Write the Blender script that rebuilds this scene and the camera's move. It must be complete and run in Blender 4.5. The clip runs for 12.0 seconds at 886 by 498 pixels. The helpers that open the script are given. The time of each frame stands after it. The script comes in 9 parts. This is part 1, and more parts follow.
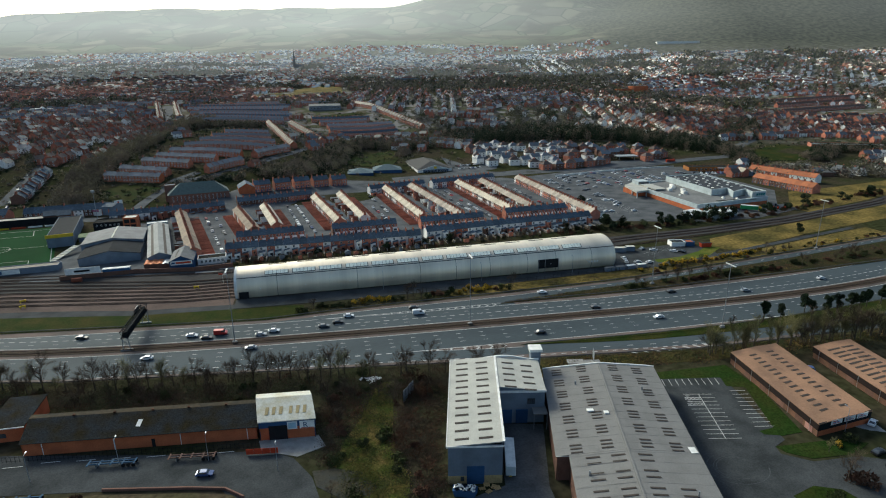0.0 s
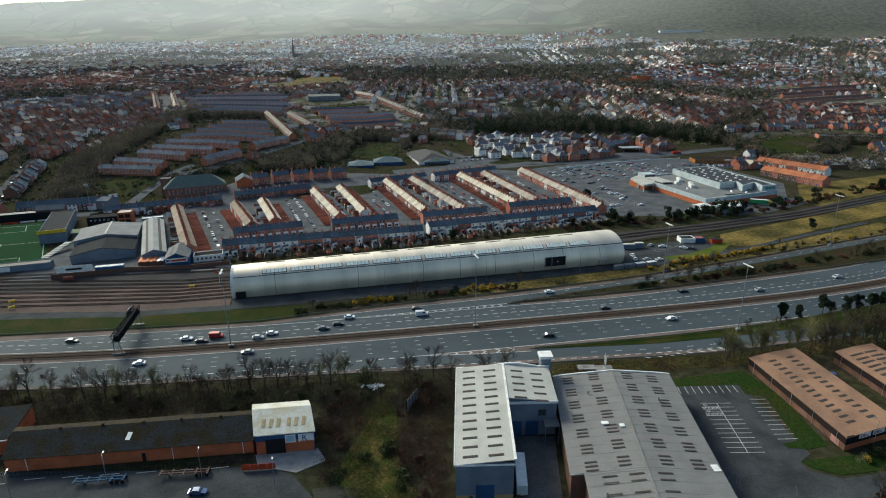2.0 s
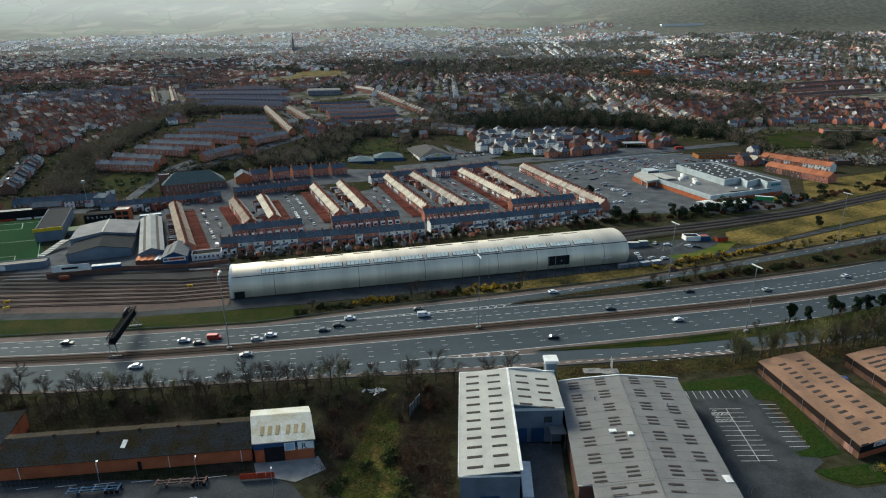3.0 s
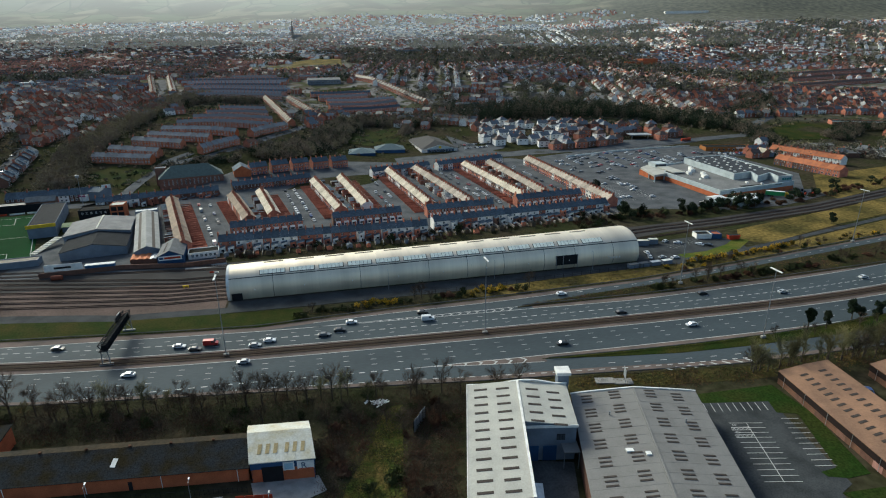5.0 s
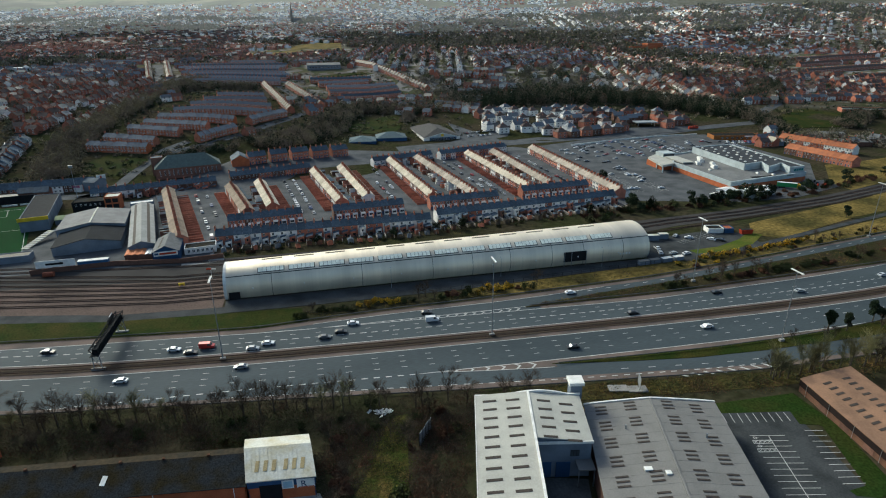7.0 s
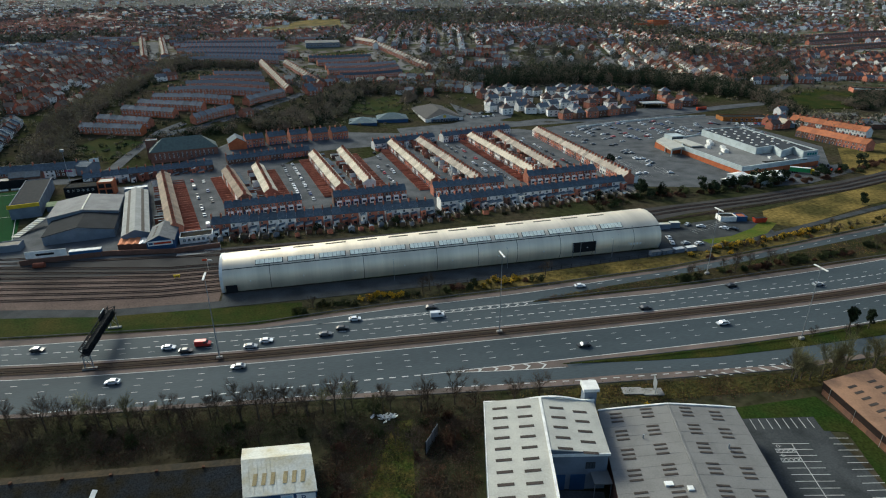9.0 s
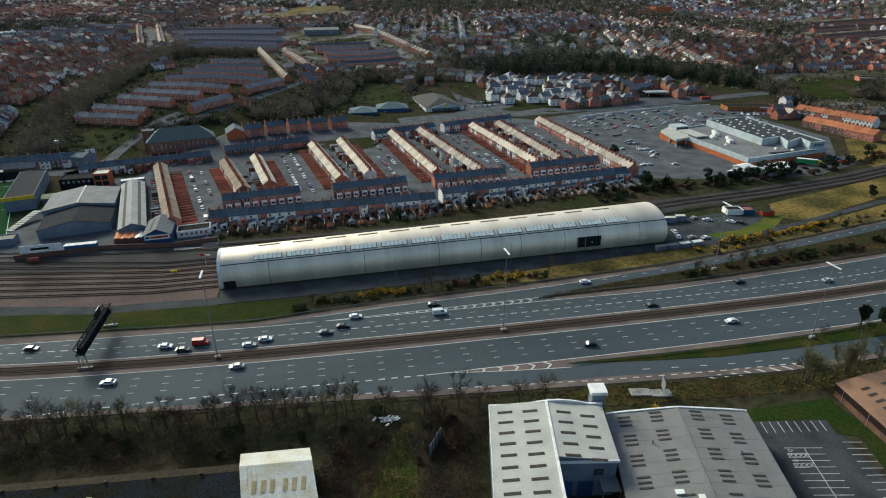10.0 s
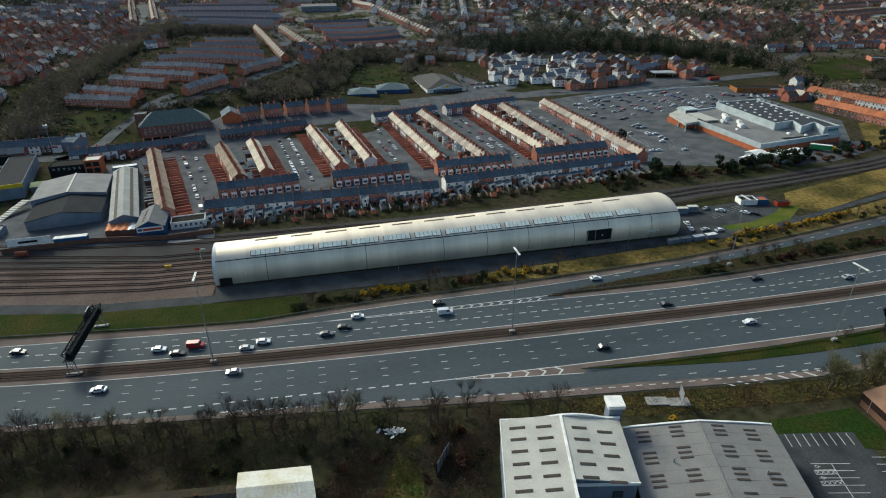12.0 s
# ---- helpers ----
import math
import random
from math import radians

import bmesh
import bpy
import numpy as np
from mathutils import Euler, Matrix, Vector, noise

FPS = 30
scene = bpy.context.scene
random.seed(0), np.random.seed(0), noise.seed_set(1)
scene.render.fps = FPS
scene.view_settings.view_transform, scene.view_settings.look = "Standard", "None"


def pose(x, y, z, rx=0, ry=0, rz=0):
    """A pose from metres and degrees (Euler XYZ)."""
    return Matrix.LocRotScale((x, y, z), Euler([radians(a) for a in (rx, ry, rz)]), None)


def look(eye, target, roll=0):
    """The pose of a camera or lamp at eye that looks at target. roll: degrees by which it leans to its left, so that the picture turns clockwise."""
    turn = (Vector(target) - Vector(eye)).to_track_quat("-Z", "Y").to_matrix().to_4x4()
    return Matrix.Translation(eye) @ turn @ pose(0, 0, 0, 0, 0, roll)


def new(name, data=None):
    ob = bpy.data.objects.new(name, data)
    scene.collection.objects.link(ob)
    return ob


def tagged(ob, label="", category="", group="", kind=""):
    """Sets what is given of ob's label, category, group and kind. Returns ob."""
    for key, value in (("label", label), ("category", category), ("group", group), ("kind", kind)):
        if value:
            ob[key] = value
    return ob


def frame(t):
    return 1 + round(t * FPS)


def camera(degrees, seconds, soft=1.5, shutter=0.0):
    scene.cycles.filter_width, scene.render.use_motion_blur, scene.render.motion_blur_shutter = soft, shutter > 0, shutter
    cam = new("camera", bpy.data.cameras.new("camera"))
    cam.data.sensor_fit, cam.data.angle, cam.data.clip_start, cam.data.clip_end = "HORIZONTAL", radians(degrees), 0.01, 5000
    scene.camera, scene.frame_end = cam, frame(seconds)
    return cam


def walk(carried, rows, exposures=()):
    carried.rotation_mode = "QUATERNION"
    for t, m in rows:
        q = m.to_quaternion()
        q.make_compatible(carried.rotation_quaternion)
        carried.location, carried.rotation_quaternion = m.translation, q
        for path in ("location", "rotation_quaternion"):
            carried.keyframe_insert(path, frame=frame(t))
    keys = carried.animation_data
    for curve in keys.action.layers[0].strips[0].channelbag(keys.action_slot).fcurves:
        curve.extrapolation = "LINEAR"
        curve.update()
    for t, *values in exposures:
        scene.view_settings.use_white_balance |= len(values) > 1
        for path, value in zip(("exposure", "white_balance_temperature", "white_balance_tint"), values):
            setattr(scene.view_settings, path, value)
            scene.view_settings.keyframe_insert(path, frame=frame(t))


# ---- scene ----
cam = camera(75.5, 12.0, soft=1.1)
# seconds, eye x y z, yaw, pitch, roll
ROWS = [
    (0.0, -60.22, -212.77, 100.33, -12.933, -16.911, -0.52),
    (0.5, -60.07, -210.16, 100.34, -12.936, -17.061, -0.52),
    (1.0, -59.92, -207.57, 100.48, -12.934, -17.304, -0.52),
    (1.5, -59.77, -204.99, 100.73, -12.929, -17.593, -0.52),
    (2.0, -59.62, -202.41, 101.06, -12.920, -17.896, -0.52),
    (2.5, -59.47, -199.84, 101.46, -12.909, -18.196, -0.52),
    (3.0, -59.31, -197.28, 101.90, -12.895, -18.485, -0.51),
    (3.5, -59.16, -194.71, 102.37, -12.880, -18.763, -0.51),
    (4.0, -59.01, -192.14, 102.85, -12.863, -19.036, -0.50),
    (4.5, -58.86, -189.56, 103.33, -12.846, -19.312, -0.49),
    (5.0, -58.72, -186.98, 103.81, -12.828, -19.603, -0.49),
    (5.5, -58.57, -184.38, 104.27, -12.811, -19.918, -0.48),
    (6.0, -58.43, -181.78, 104.71, -12.795, -20.267, -0.47),
    (6.5, -58.29, -179.15, 105.13, -12.780, -20.655, -0.45),
    (7.0, -58.16, -176.50, 105.52, -12.766, -21.087, -0.44),
    (7.5, -58.03, -173.84, 105.90, -12.755, -21.563, -0.43),
    (8.0, -57.91, -171.15, 106.25, -12.747, -22.079, -0.41),
    (8.5, -57.79, -168.43, 106.59, -12.743, -22.630, -0.40),
    (9.0, -57.68, -165.68, 106.93, -12.742, -23.205, -0.38),
    (9.5, -57.57, -162.90, 107.27, -12.746, -23.793, -0.36),
    (10.0, -57.47, -160.08, 107.64, -12.755, -24.383, -0.34),
    (10.5, -57.38, -157.22, 108.03, -12.769, -24.963, -0.32),
    (11.0, -57.29, -154.33, 108.48, -12.789, -25.523, -0.30),
    (11.5, -57.22, -151.39, 109.00, -12.815, -26.059, -0.28),
    (12.0, -57.15, -148.40, 109.62, -12.849, -26.569, -0.26),
]
walk(cam, [(t, pose(x, y, z, 90 + pitch, 0, yaw) @ pose(0, 0, 0, 0, 0, roll)) for t, x, y, z, yaw, pitch, roll in ROWS],
     exposures=[(0.0, 0.03, 6060, 0), (12.0, 0.03, 6060, 0)])

# ---- light: hazy low sun ahead and to the side, pale sky ----
SUN_AZ, SUN_EL = -28.0, 31.0          # degrees from +y towards +x, and above the horizon
world = bpy.data.worlds.new("world")
scene.world = world
world.use_nodes = True
wn = world.node_tree.nodes
sky = wn.new("ShaderNodeTexSky")
sky.sky_type, sky.sun_disc = "NISHITA", False
sky.sun_elevation, sky.sun_rotation = radians(SUN_EL), radians(SUN_AZ)
sky.air_density, sky.dust_density, sky.ozone_density = 1.0, 3.4, 1.4
wn["Background"].inputs["Strength"].default_value = 0.16
world.node_tree.links.new(sky.outputs["Color"], wn["Background"].inputs["Color"])
lamp = bpy.data.lights.new("sun", "SUN")
lamp.energy, lamp.angle, lamp.color = 3.6, radians(20.0), (1.0, 0.94, 0.80)
sun = new("sun", lamp)
sa, se = radians(SUN_AZ), radians(SUN_EL)
sun.matrix_world = look(1000 * Vector((math.sin(sa) * math.cos(se), math.cos(sa) * math.cos(se), math.sin(se))), (0, 0, 0))

# ---- materials ----
def mat(name, col, rough=0.8, var=0.25, scale=0.6, fine=6.0, bump=0.15, metal=0.0, spec=0.3, second=None, mix=0.5, per_object=0.0, per_island=0.0, stretch=None):
    """A worn surface: two scales of noise over the base colour, optional second colour in patches, bump and roughness change."""
    m = bpy.data.materials.new(name)
    m.use_nodes = True
    if metal == 0 and rough >= 0.4:
        rough, spec = max(rough, 0.84), min(spec, 0.16)
    nt, n, ln = m.node_tree, m.node_tree.nodes, m.node_tree.links.new
    b = n["Principled BSDF"]
    geo = n.new("ShaderNodeNewGeometry")
    vec = geo.outputs["Position"]
    if stretch:
        mp = n.new("ShaderNodeMapping")
        mp.inputs["Scale"].default_value = stretch
        ln(vec, mp.inputs["Vector"])
        vec = mp.outputs["Vector"]
    big, small = n.new("ShaderNodeTexNoise"), n.new("ShaderNodeTexNoise")
    big.inputs["Scale"].default_value, big.inputs["Detail"].default_value = scale, 4
    small.inputs["Scale"].default_value, small.inputs["Detail"].default_value = fine, 3
    ln(vec, big.inputs["Vector"]), ln(vec, small.inputs["Vector"])
    base = n.new("ShaderNodeMix")
    base.data_type = "RGBA"
    c2 = second or tuple(c * 0.6 for c in col)
    base.inputs["A"].default_value, base.inputs["B"].default_value = (*col, 1), (*c2, 1)
    ramp = n.new("ShaderNodeMapRange")
    ramp.inputs["From Min"].default_value, ramp.inputs["From Max"].default_value = 0.38 + 0.3 * (0.5 - mix), 0.66 + 0.3 * (0.5 - mix)
    ramp.inputs["To Max"].default_value = 1.0 if second else 0.6
    ln(big.outputs["Fac"], ramp.inputs["Value"]), ln(ramp.outputs["Result"], base.inputs["Factor"])
    hsv = n.new("ShaderNodeHueSaturation")
    val = n.new("ShaderNodeMapRange")
    val.inputs["From Min"].default_value, val.inputs["From Max"].default_value = 0.25, 0.75
    val.inputs["To Min"].default_value, val.inputs["To Max"].default_value = 1 - var, 1 + var
    ln(small.outputs["Fac"], val.inputs["Value"])
    last = val.outputs["Result"]
    for amount, kind, socket in ((per_object, "ShaderNodeObjectInfo", "Random"), (per_island, "ShaderNodeNewGeometry", "Random Per Island")):
        if amount:
            info, r = n.new(kind), n.new("ShaderNodeMapRange")
            r.inputs["To Min"].default_value, r.inputs["To Max"].default_value = 1 - amount, 1 + amount
            ln(info.outputs[socket], r.inputs["Value"])
            mul = n.new("ShaderNodeMath")
            mul.operation = "MULTIPLY"
            ln(last, mul.inputs[0]), ln(r.outputs["Result"], mul.inputs[1])
            last = mul.outputs[0]
    ln(last, hsv.inputs["Value"]), ln(base.outputs["Result"], hsv.inputs["Color"])
    ln(hsv.outputs["Color"], b.inputs["Base Color"])
    b.inputs["Roughness"].default_value, b.inputs["Metallic"].default_value = rough, metal
    b.inputs["Specular IOR Level"].default_value = spec
    if bump:
        bp = n.new("ShaderNodeBump")
        bp.inputs["Strength"].default_value, bp.inputs["Distance"].default_value = bump, 0.05
        ln(small.outputs["Fac"], bp.inputs["Height"]), ln(bp.outputs["Normal"], b.inputs["Normal"])
    return m


def plain(name, col, rough=0.5, metal=0.0, spec=0.5):
    return mat(name, col, rough, 0.1, 0.4, 3.0, 0.0, metal, spec)


ASPHALT = mat("asphalt", (0.052, 0.066, 0.074), 0.8, 0.18, 0.05, 3.0, 0.1, second=(0.036, 0.048, 0.055), stretch=(0.15, 1, 1), spec=0.15)
TARMAC_OLD = mat("old tarmac", (0.056, 0.060, 0.062), 0.9, 0.25, 0.12, 2.5, 0.1, second=(0.032, 0.035, 0.036), spec=0.02)
STREET = mat("worn street tarmac", (0.098, 0.103, 0.108), 0.9, 0.25, 0.10, 2.5, 0.1, second=(0.062, 0.066, 0.070), spec=0.02)
SHOULDER = mat("hard shoulder", (0.150, 0.115, 0.100), 0.85, 0.15, 0.1, 3.0, second=(0.095, 0.080, 0.072), spec=0.02)
MEDIAN = mat("median earth", (0.055, 0.040, 0.030), 0.95, 0.3, 0.2, 4.0, second=(0.055, 0.045, 0.035), spec=0.02)
PAINT_LINE = mat("road paint", (0.50, 0.50, 0.48), 0.8, 0.3, 0.5, 5.0, 0, spec=0.1)
CONCRETE = mat("concrete", (0.30, 0.29, 0.27), 0.85, 0.15, 0.3, 4.0, second=(0.2, 0.195, 0.185))
GRASS = mat("grass", (0.017, 0.029, 0.006), 0.95, 0.5, 0.08, 1.5, 0.4, second=(0.040, 0.037, 0.010), spec=0.02)
GRASS_DRY = mat("dry grass", (0.160, 0.116, 0.036), 0.95, 0.55, 0.04, 0.5, 0.4, second=(0.052, 0.046, 0.016), spec=0.02)
MEADOW = mat("rough meadow", (0.040, 0.058, 0.012), 0.95, 0.6, 0.28, 1.8, 0.4, second=(0.115, 0.082, 0.028), spec=0.02)
ROUGH_GROUND = mat("rough ground", (0.055, 0.055, 0.025), 0.95, 0.45, 0.06, 0.8, 0.5, second=(0.075, 0.055, 0.038), spec=0.02)
BANK = mat("dark rough bank", (0.024, 0.027, 0.010), 0.95, 0.5, 0.08, 1.2, 0.5, second=(0.036, 0.027, 0.015), spec=0.02)
BALLAST = mat("ballast", (0.120, 0.088, 0.075), 0.95, 0.35, 0.05, 1.4, 0.3, second=(0.062, 0.048, 0.042), spec=0.02)
BALLAST_DARK = mat("dark ballast", (0.055, 0.052, 0.05), 0.95, 0.3, 0.08, 2.0, 0.3, spec=0.02)
RAIL = plain("rail steel", (0.055, 0.036, 0.028), 0.8, 0.0, 0.1)
PITCH = mat("pitch turf", (0.005, 0.040, 0.010), 0.95, 0.12, 0.05, 1.0, 0.1, spec=0.02)
BRICK = mat("red brick", (0.40, 0.150, 0.095), 0.88, 0.25, 0.5, 7.0, 0.2, second=(0.29, 0.112, 0.075), per_object=0.25, per_island=0.25)
BRICK_HILL = mat("bright red brick", (0.45, 0.175, 0.108), 0.9, 0.25, 0.5, 7.0, 0.2, second=(0.30, 0.10, 0.055), per_object=0.2, per_island=0.2)
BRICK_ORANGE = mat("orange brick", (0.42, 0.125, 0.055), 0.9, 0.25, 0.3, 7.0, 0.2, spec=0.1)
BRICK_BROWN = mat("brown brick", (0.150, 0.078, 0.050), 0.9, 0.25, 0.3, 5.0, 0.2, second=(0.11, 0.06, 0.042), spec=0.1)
FASCIA = mat("dark brown fascia sheet", (0.016, 0.010, 0.009), 0.85, 0.2, 0.4, 3.0, 0.05, spec=0.2)
BRICK_DARK = mat("dark brick", (0.14, 0.075, 0.055), 0.9, 0.25, 0.5, 7.0, 0.2, per_object=0.2)
RENDER_WHITE = mat("white render", (0.78, 0.76, 0.72), 0.85, 0.1, 0.6, 3.0, 0.05, second=(0.64, 0.62, 0.58), per_object=0.12)
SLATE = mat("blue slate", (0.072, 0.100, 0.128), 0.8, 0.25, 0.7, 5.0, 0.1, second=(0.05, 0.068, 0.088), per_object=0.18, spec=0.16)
# slates paler and browner than SLATE, for some of the rows
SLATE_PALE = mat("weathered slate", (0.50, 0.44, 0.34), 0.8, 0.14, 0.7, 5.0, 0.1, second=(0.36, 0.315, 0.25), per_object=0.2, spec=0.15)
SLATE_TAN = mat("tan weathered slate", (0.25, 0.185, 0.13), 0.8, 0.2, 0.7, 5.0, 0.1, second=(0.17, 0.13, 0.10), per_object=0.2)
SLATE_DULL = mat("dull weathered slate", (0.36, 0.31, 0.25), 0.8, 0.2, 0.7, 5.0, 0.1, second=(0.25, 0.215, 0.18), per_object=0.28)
TILE_ROOF = mat("clay tile roof", (0.19, 0.098, 0.072), 0.85, 0.2, 0.5, 4.0, 0.1, second=(0.17, 0.085, 0.06), per_object=0.25, per_island=0.35)
TILE_BROWN = mat("brown tile roof", (0.11, 0.08, 0.068), 0.85, 0.2, 0.5, 4.0, 0.1, per_object=0.25, per_island=0.35)
SHEET_ROOF = mat("profiled roof sheet", (0.185, 0.180, 0.170), 0.65, 0.14, 0.22, 3.0, 0.05, second=(0.160, 0.155, 0.146), spec=0.3)
SHEET_PALE = mat("pale roof sheet", (0.41, 0.40, 0.355), 0.55, 0.12, 0.22, 3.0, 0.05, second=(0.345, 0.34, 0.305))
SHEET_TAN = mat("tan roof sheet", (0.29, 0.165, 0.10), 0.7, 0.15, 0.12, 2.0, 0.05, second=(0.19, 0.112, 0.072), spec=0.2)
SHEET_CREAM = mat("cream roof sheet", (0.50, 0.50, 0.45), 0.55, 0.16, 0.3, 2.0, 0.05, second=(0.42, 0.38, 0.27), mix=0.4)
FELT = mat("mossy asbestos roof", (0.022, 0.025, 0.028), 0.95, 0.6, 0.22, 2.6, 0.3, second=(0.022, 0.018, 0.010), spec=0.02)
SKYLIGHT = mat("dull skylight", (0.058, 0.047, 0.040), 0.45, 0.2, 0.5, 3.0, 0)
ALU = mat("shed aluminium", (0.82, 0.715, 0.55), 0.44, 0.05, 0.08, 0.9, 0.02, metal=0.42, spec=0.4, stretch=(1.2, 0.06, 0.06))
CLAD_GREY = mat("grey cladding", (0.16, 0.19, 0.23), 0.5, 0.06, 0.2, 1.5, 0.02)
CLAD_BLUE = mat("blue cladding", (0.03, 0.075, 0.16), 0.5, 0.08, 0.2, 1.5, 0.02)
CLAD_WHITE = mat("white cladding", (0.44, 0.49, 0.50), 0.5, 0.07, 0.2, 1.5, 0.02)
DARK = plain("dark opening", (0.015, 0.016, 0.018), 0.7)
TRIM = mat("white trim", (0.75, 0.74, 0.70), 0.6, 0.06, 0.4, 3.0, 0)
STEEL = plain("galvanised steel", (0.30, 0.32, 0.34), 0.5, 0.5)
BARRIER = plain("weathered barrier steel", (0.11, 0.11, 0.11), 0.9, 0.0, 0.1)
YARD = mat("worn concrete yard", (0.105, 0.107, 0.105), 0.9, 0.25, 0.12, 2.0, 0.1, second=(0.065, 0.066, 0.066), spec=0.05)
SKYLIGHT_TAN = mat("tan roof light", (0.34, 0.27, 0.14), 0.5, 0.2, 0.5, 3.0, 0)
STEEL_DARK = plain("dark painted steel", (0.016, 0.018, 0.020), 0.9, 0.0, 0.05)
RUST = mat("rusty steel", (0.075, 0.05, 0.038), 0.9, 0.3, 0.2, 2.0)
GLASS = plain("window glass", (0.05, 0.06, 0.07), 0.12, 0.0, 0.9)
SKY_PANEL = mat("roof light panel", (0.80, 0.84, 0.74), 0.4, 0.06, 0.6, 2.0, 0)
STONE_GREY = mat("dark sandstone", (0.19, 0.10, 0.075), 0.9, 0.2, 0.4, 4.0, 0.2)
TIMBER = mat("pallet timber", (0.50, 0.33, 0.15), 0.85, 0.2, 0.5, 5.0)
BARK = mat("bare bark", (0.085, 0.07, 0.052), 0.95, 0.3, 0.5, 4.0, 0.2)
TWIG = mat("twigs", (0.080, 0.060, 0.043), 0.95, 0.3, 0.3, 2.0, 0, per_object=0.3, per_island=0.35, spec=0.02)
TWIG_OLIVE = mat("olive twigs", (0.16, 0.145, 0.07), 0.95, 0.3, 0.3, 2.0, 0, per_object=0.3, per_island=0.35, spec=0.02)
LEAF_DARK = mat("evergreen leaves", (0.022, 0.034, 0.016), 0.85, 0.35, 0.3, 2.0, 0, per_object=0.3, per_island=0.35, spec=0.1)
LEAF_SHRUB = mat("shrub leaves", (0.038, 0.046, 0.014), 0.85, 0.35, 0.3, 2.0, 0, per_object=0.3, spec=0.2)
# distant slate and woods: colours lifted above the near ones in place of haze
SLATE_GREY = mat("weathered grey slate", (0.125, 0.142, 0.158), 0.39, 0.25, 0.7, 5.0, 0.1, second=(0.085, 0.095, 0.11), per_object=0.2, per_island=0.2, spec=0.5)
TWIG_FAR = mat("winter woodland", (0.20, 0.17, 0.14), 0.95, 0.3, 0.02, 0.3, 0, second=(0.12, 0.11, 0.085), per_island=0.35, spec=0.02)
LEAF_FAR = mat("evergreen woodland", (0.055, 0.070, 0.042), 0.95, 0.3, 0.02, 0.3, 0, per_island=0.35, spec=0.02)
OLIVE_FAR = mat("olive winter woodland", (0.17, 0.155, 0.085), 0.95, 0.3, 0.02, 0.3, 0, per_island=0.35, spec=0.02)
SLATE_GREY.node_tree.nodes["Principled BSDF"].inputs["Roughness"].default_value = 0.62
SLATE_GREY.node_tree.nodes["Principled BSDF"].inputs["Specular IOR Level"].default_value = 0.35
WOOD_BARE = mat("leafless scarp wood", (0.215, 0.168, 0.122), 0.95, 0.15, 0.03, 0.3, 0, second=(0.135, 0.108, 0.080), per_island=0.12, spec=0.02)
WOOD_OLIVE = mat("olive scarp wood", (0.245, 0.205, 0.122), 0.95, 0.15, 0.03, 0.3, 0, second=(0.165, 0.135, 0.088), per_island=0.12, spec=0.02)
BLOOM = mat("yellow gorse bloom", (0.50, 0.30, 0.02), 0.8, 0.3, 0.3, 2.0, 0)
BRIAR = mat("red brown twigs", (0.105, 0.058, 0.036), 0.95, 0.3, 0.3, 2.0, 0, per_object=0.3, per_island=0.35, spec=0.02)
BRAMBLE = mat("red brown bramble", (0.086, 0.046, 0.030), 0.95, 0.35, 0.3, 2.0, 0, per_object=0.3, spec=0.02)
TYRE = plain("tyre rubber", (0.012, 0.012, 0.012), 0.85)
PAINTS = {k: mat("car paint " + k, c, 0.3, 0.03, 0.2, 1.0, 0, 0.1, 0.7) for k, c in {
    "white": (0.72, 0.73, 0.74), "silver": (0.40, 0.42, 0.43), "black": (0.018, 0.019, 0.021), "grey": (0.11, 0.12, 0.13),
    "red": (0.40, 0.022, 0.02), "blue": (0.03, 0.07, 0.20)}.items()}
RED_PAINT = plain("red container paint", (0.42, 0.05, 0.02), 0.6)
BLUE_PAINT = plain("blue container paint", (0.03, 0.10, 0.21), 0.6)
YELLOW_PAINT = plain("yellow paint", (0.62, 0.42, 0.03), 0.6)
ORANGE_SHEET = mat("orange sheet roof", (0.55, 0.20, 0.09), 0.7, 0.1, 0.3, 2.0)
TEAL = plain("teal sign", (0.02, 0.18, 0.18), 0.5)


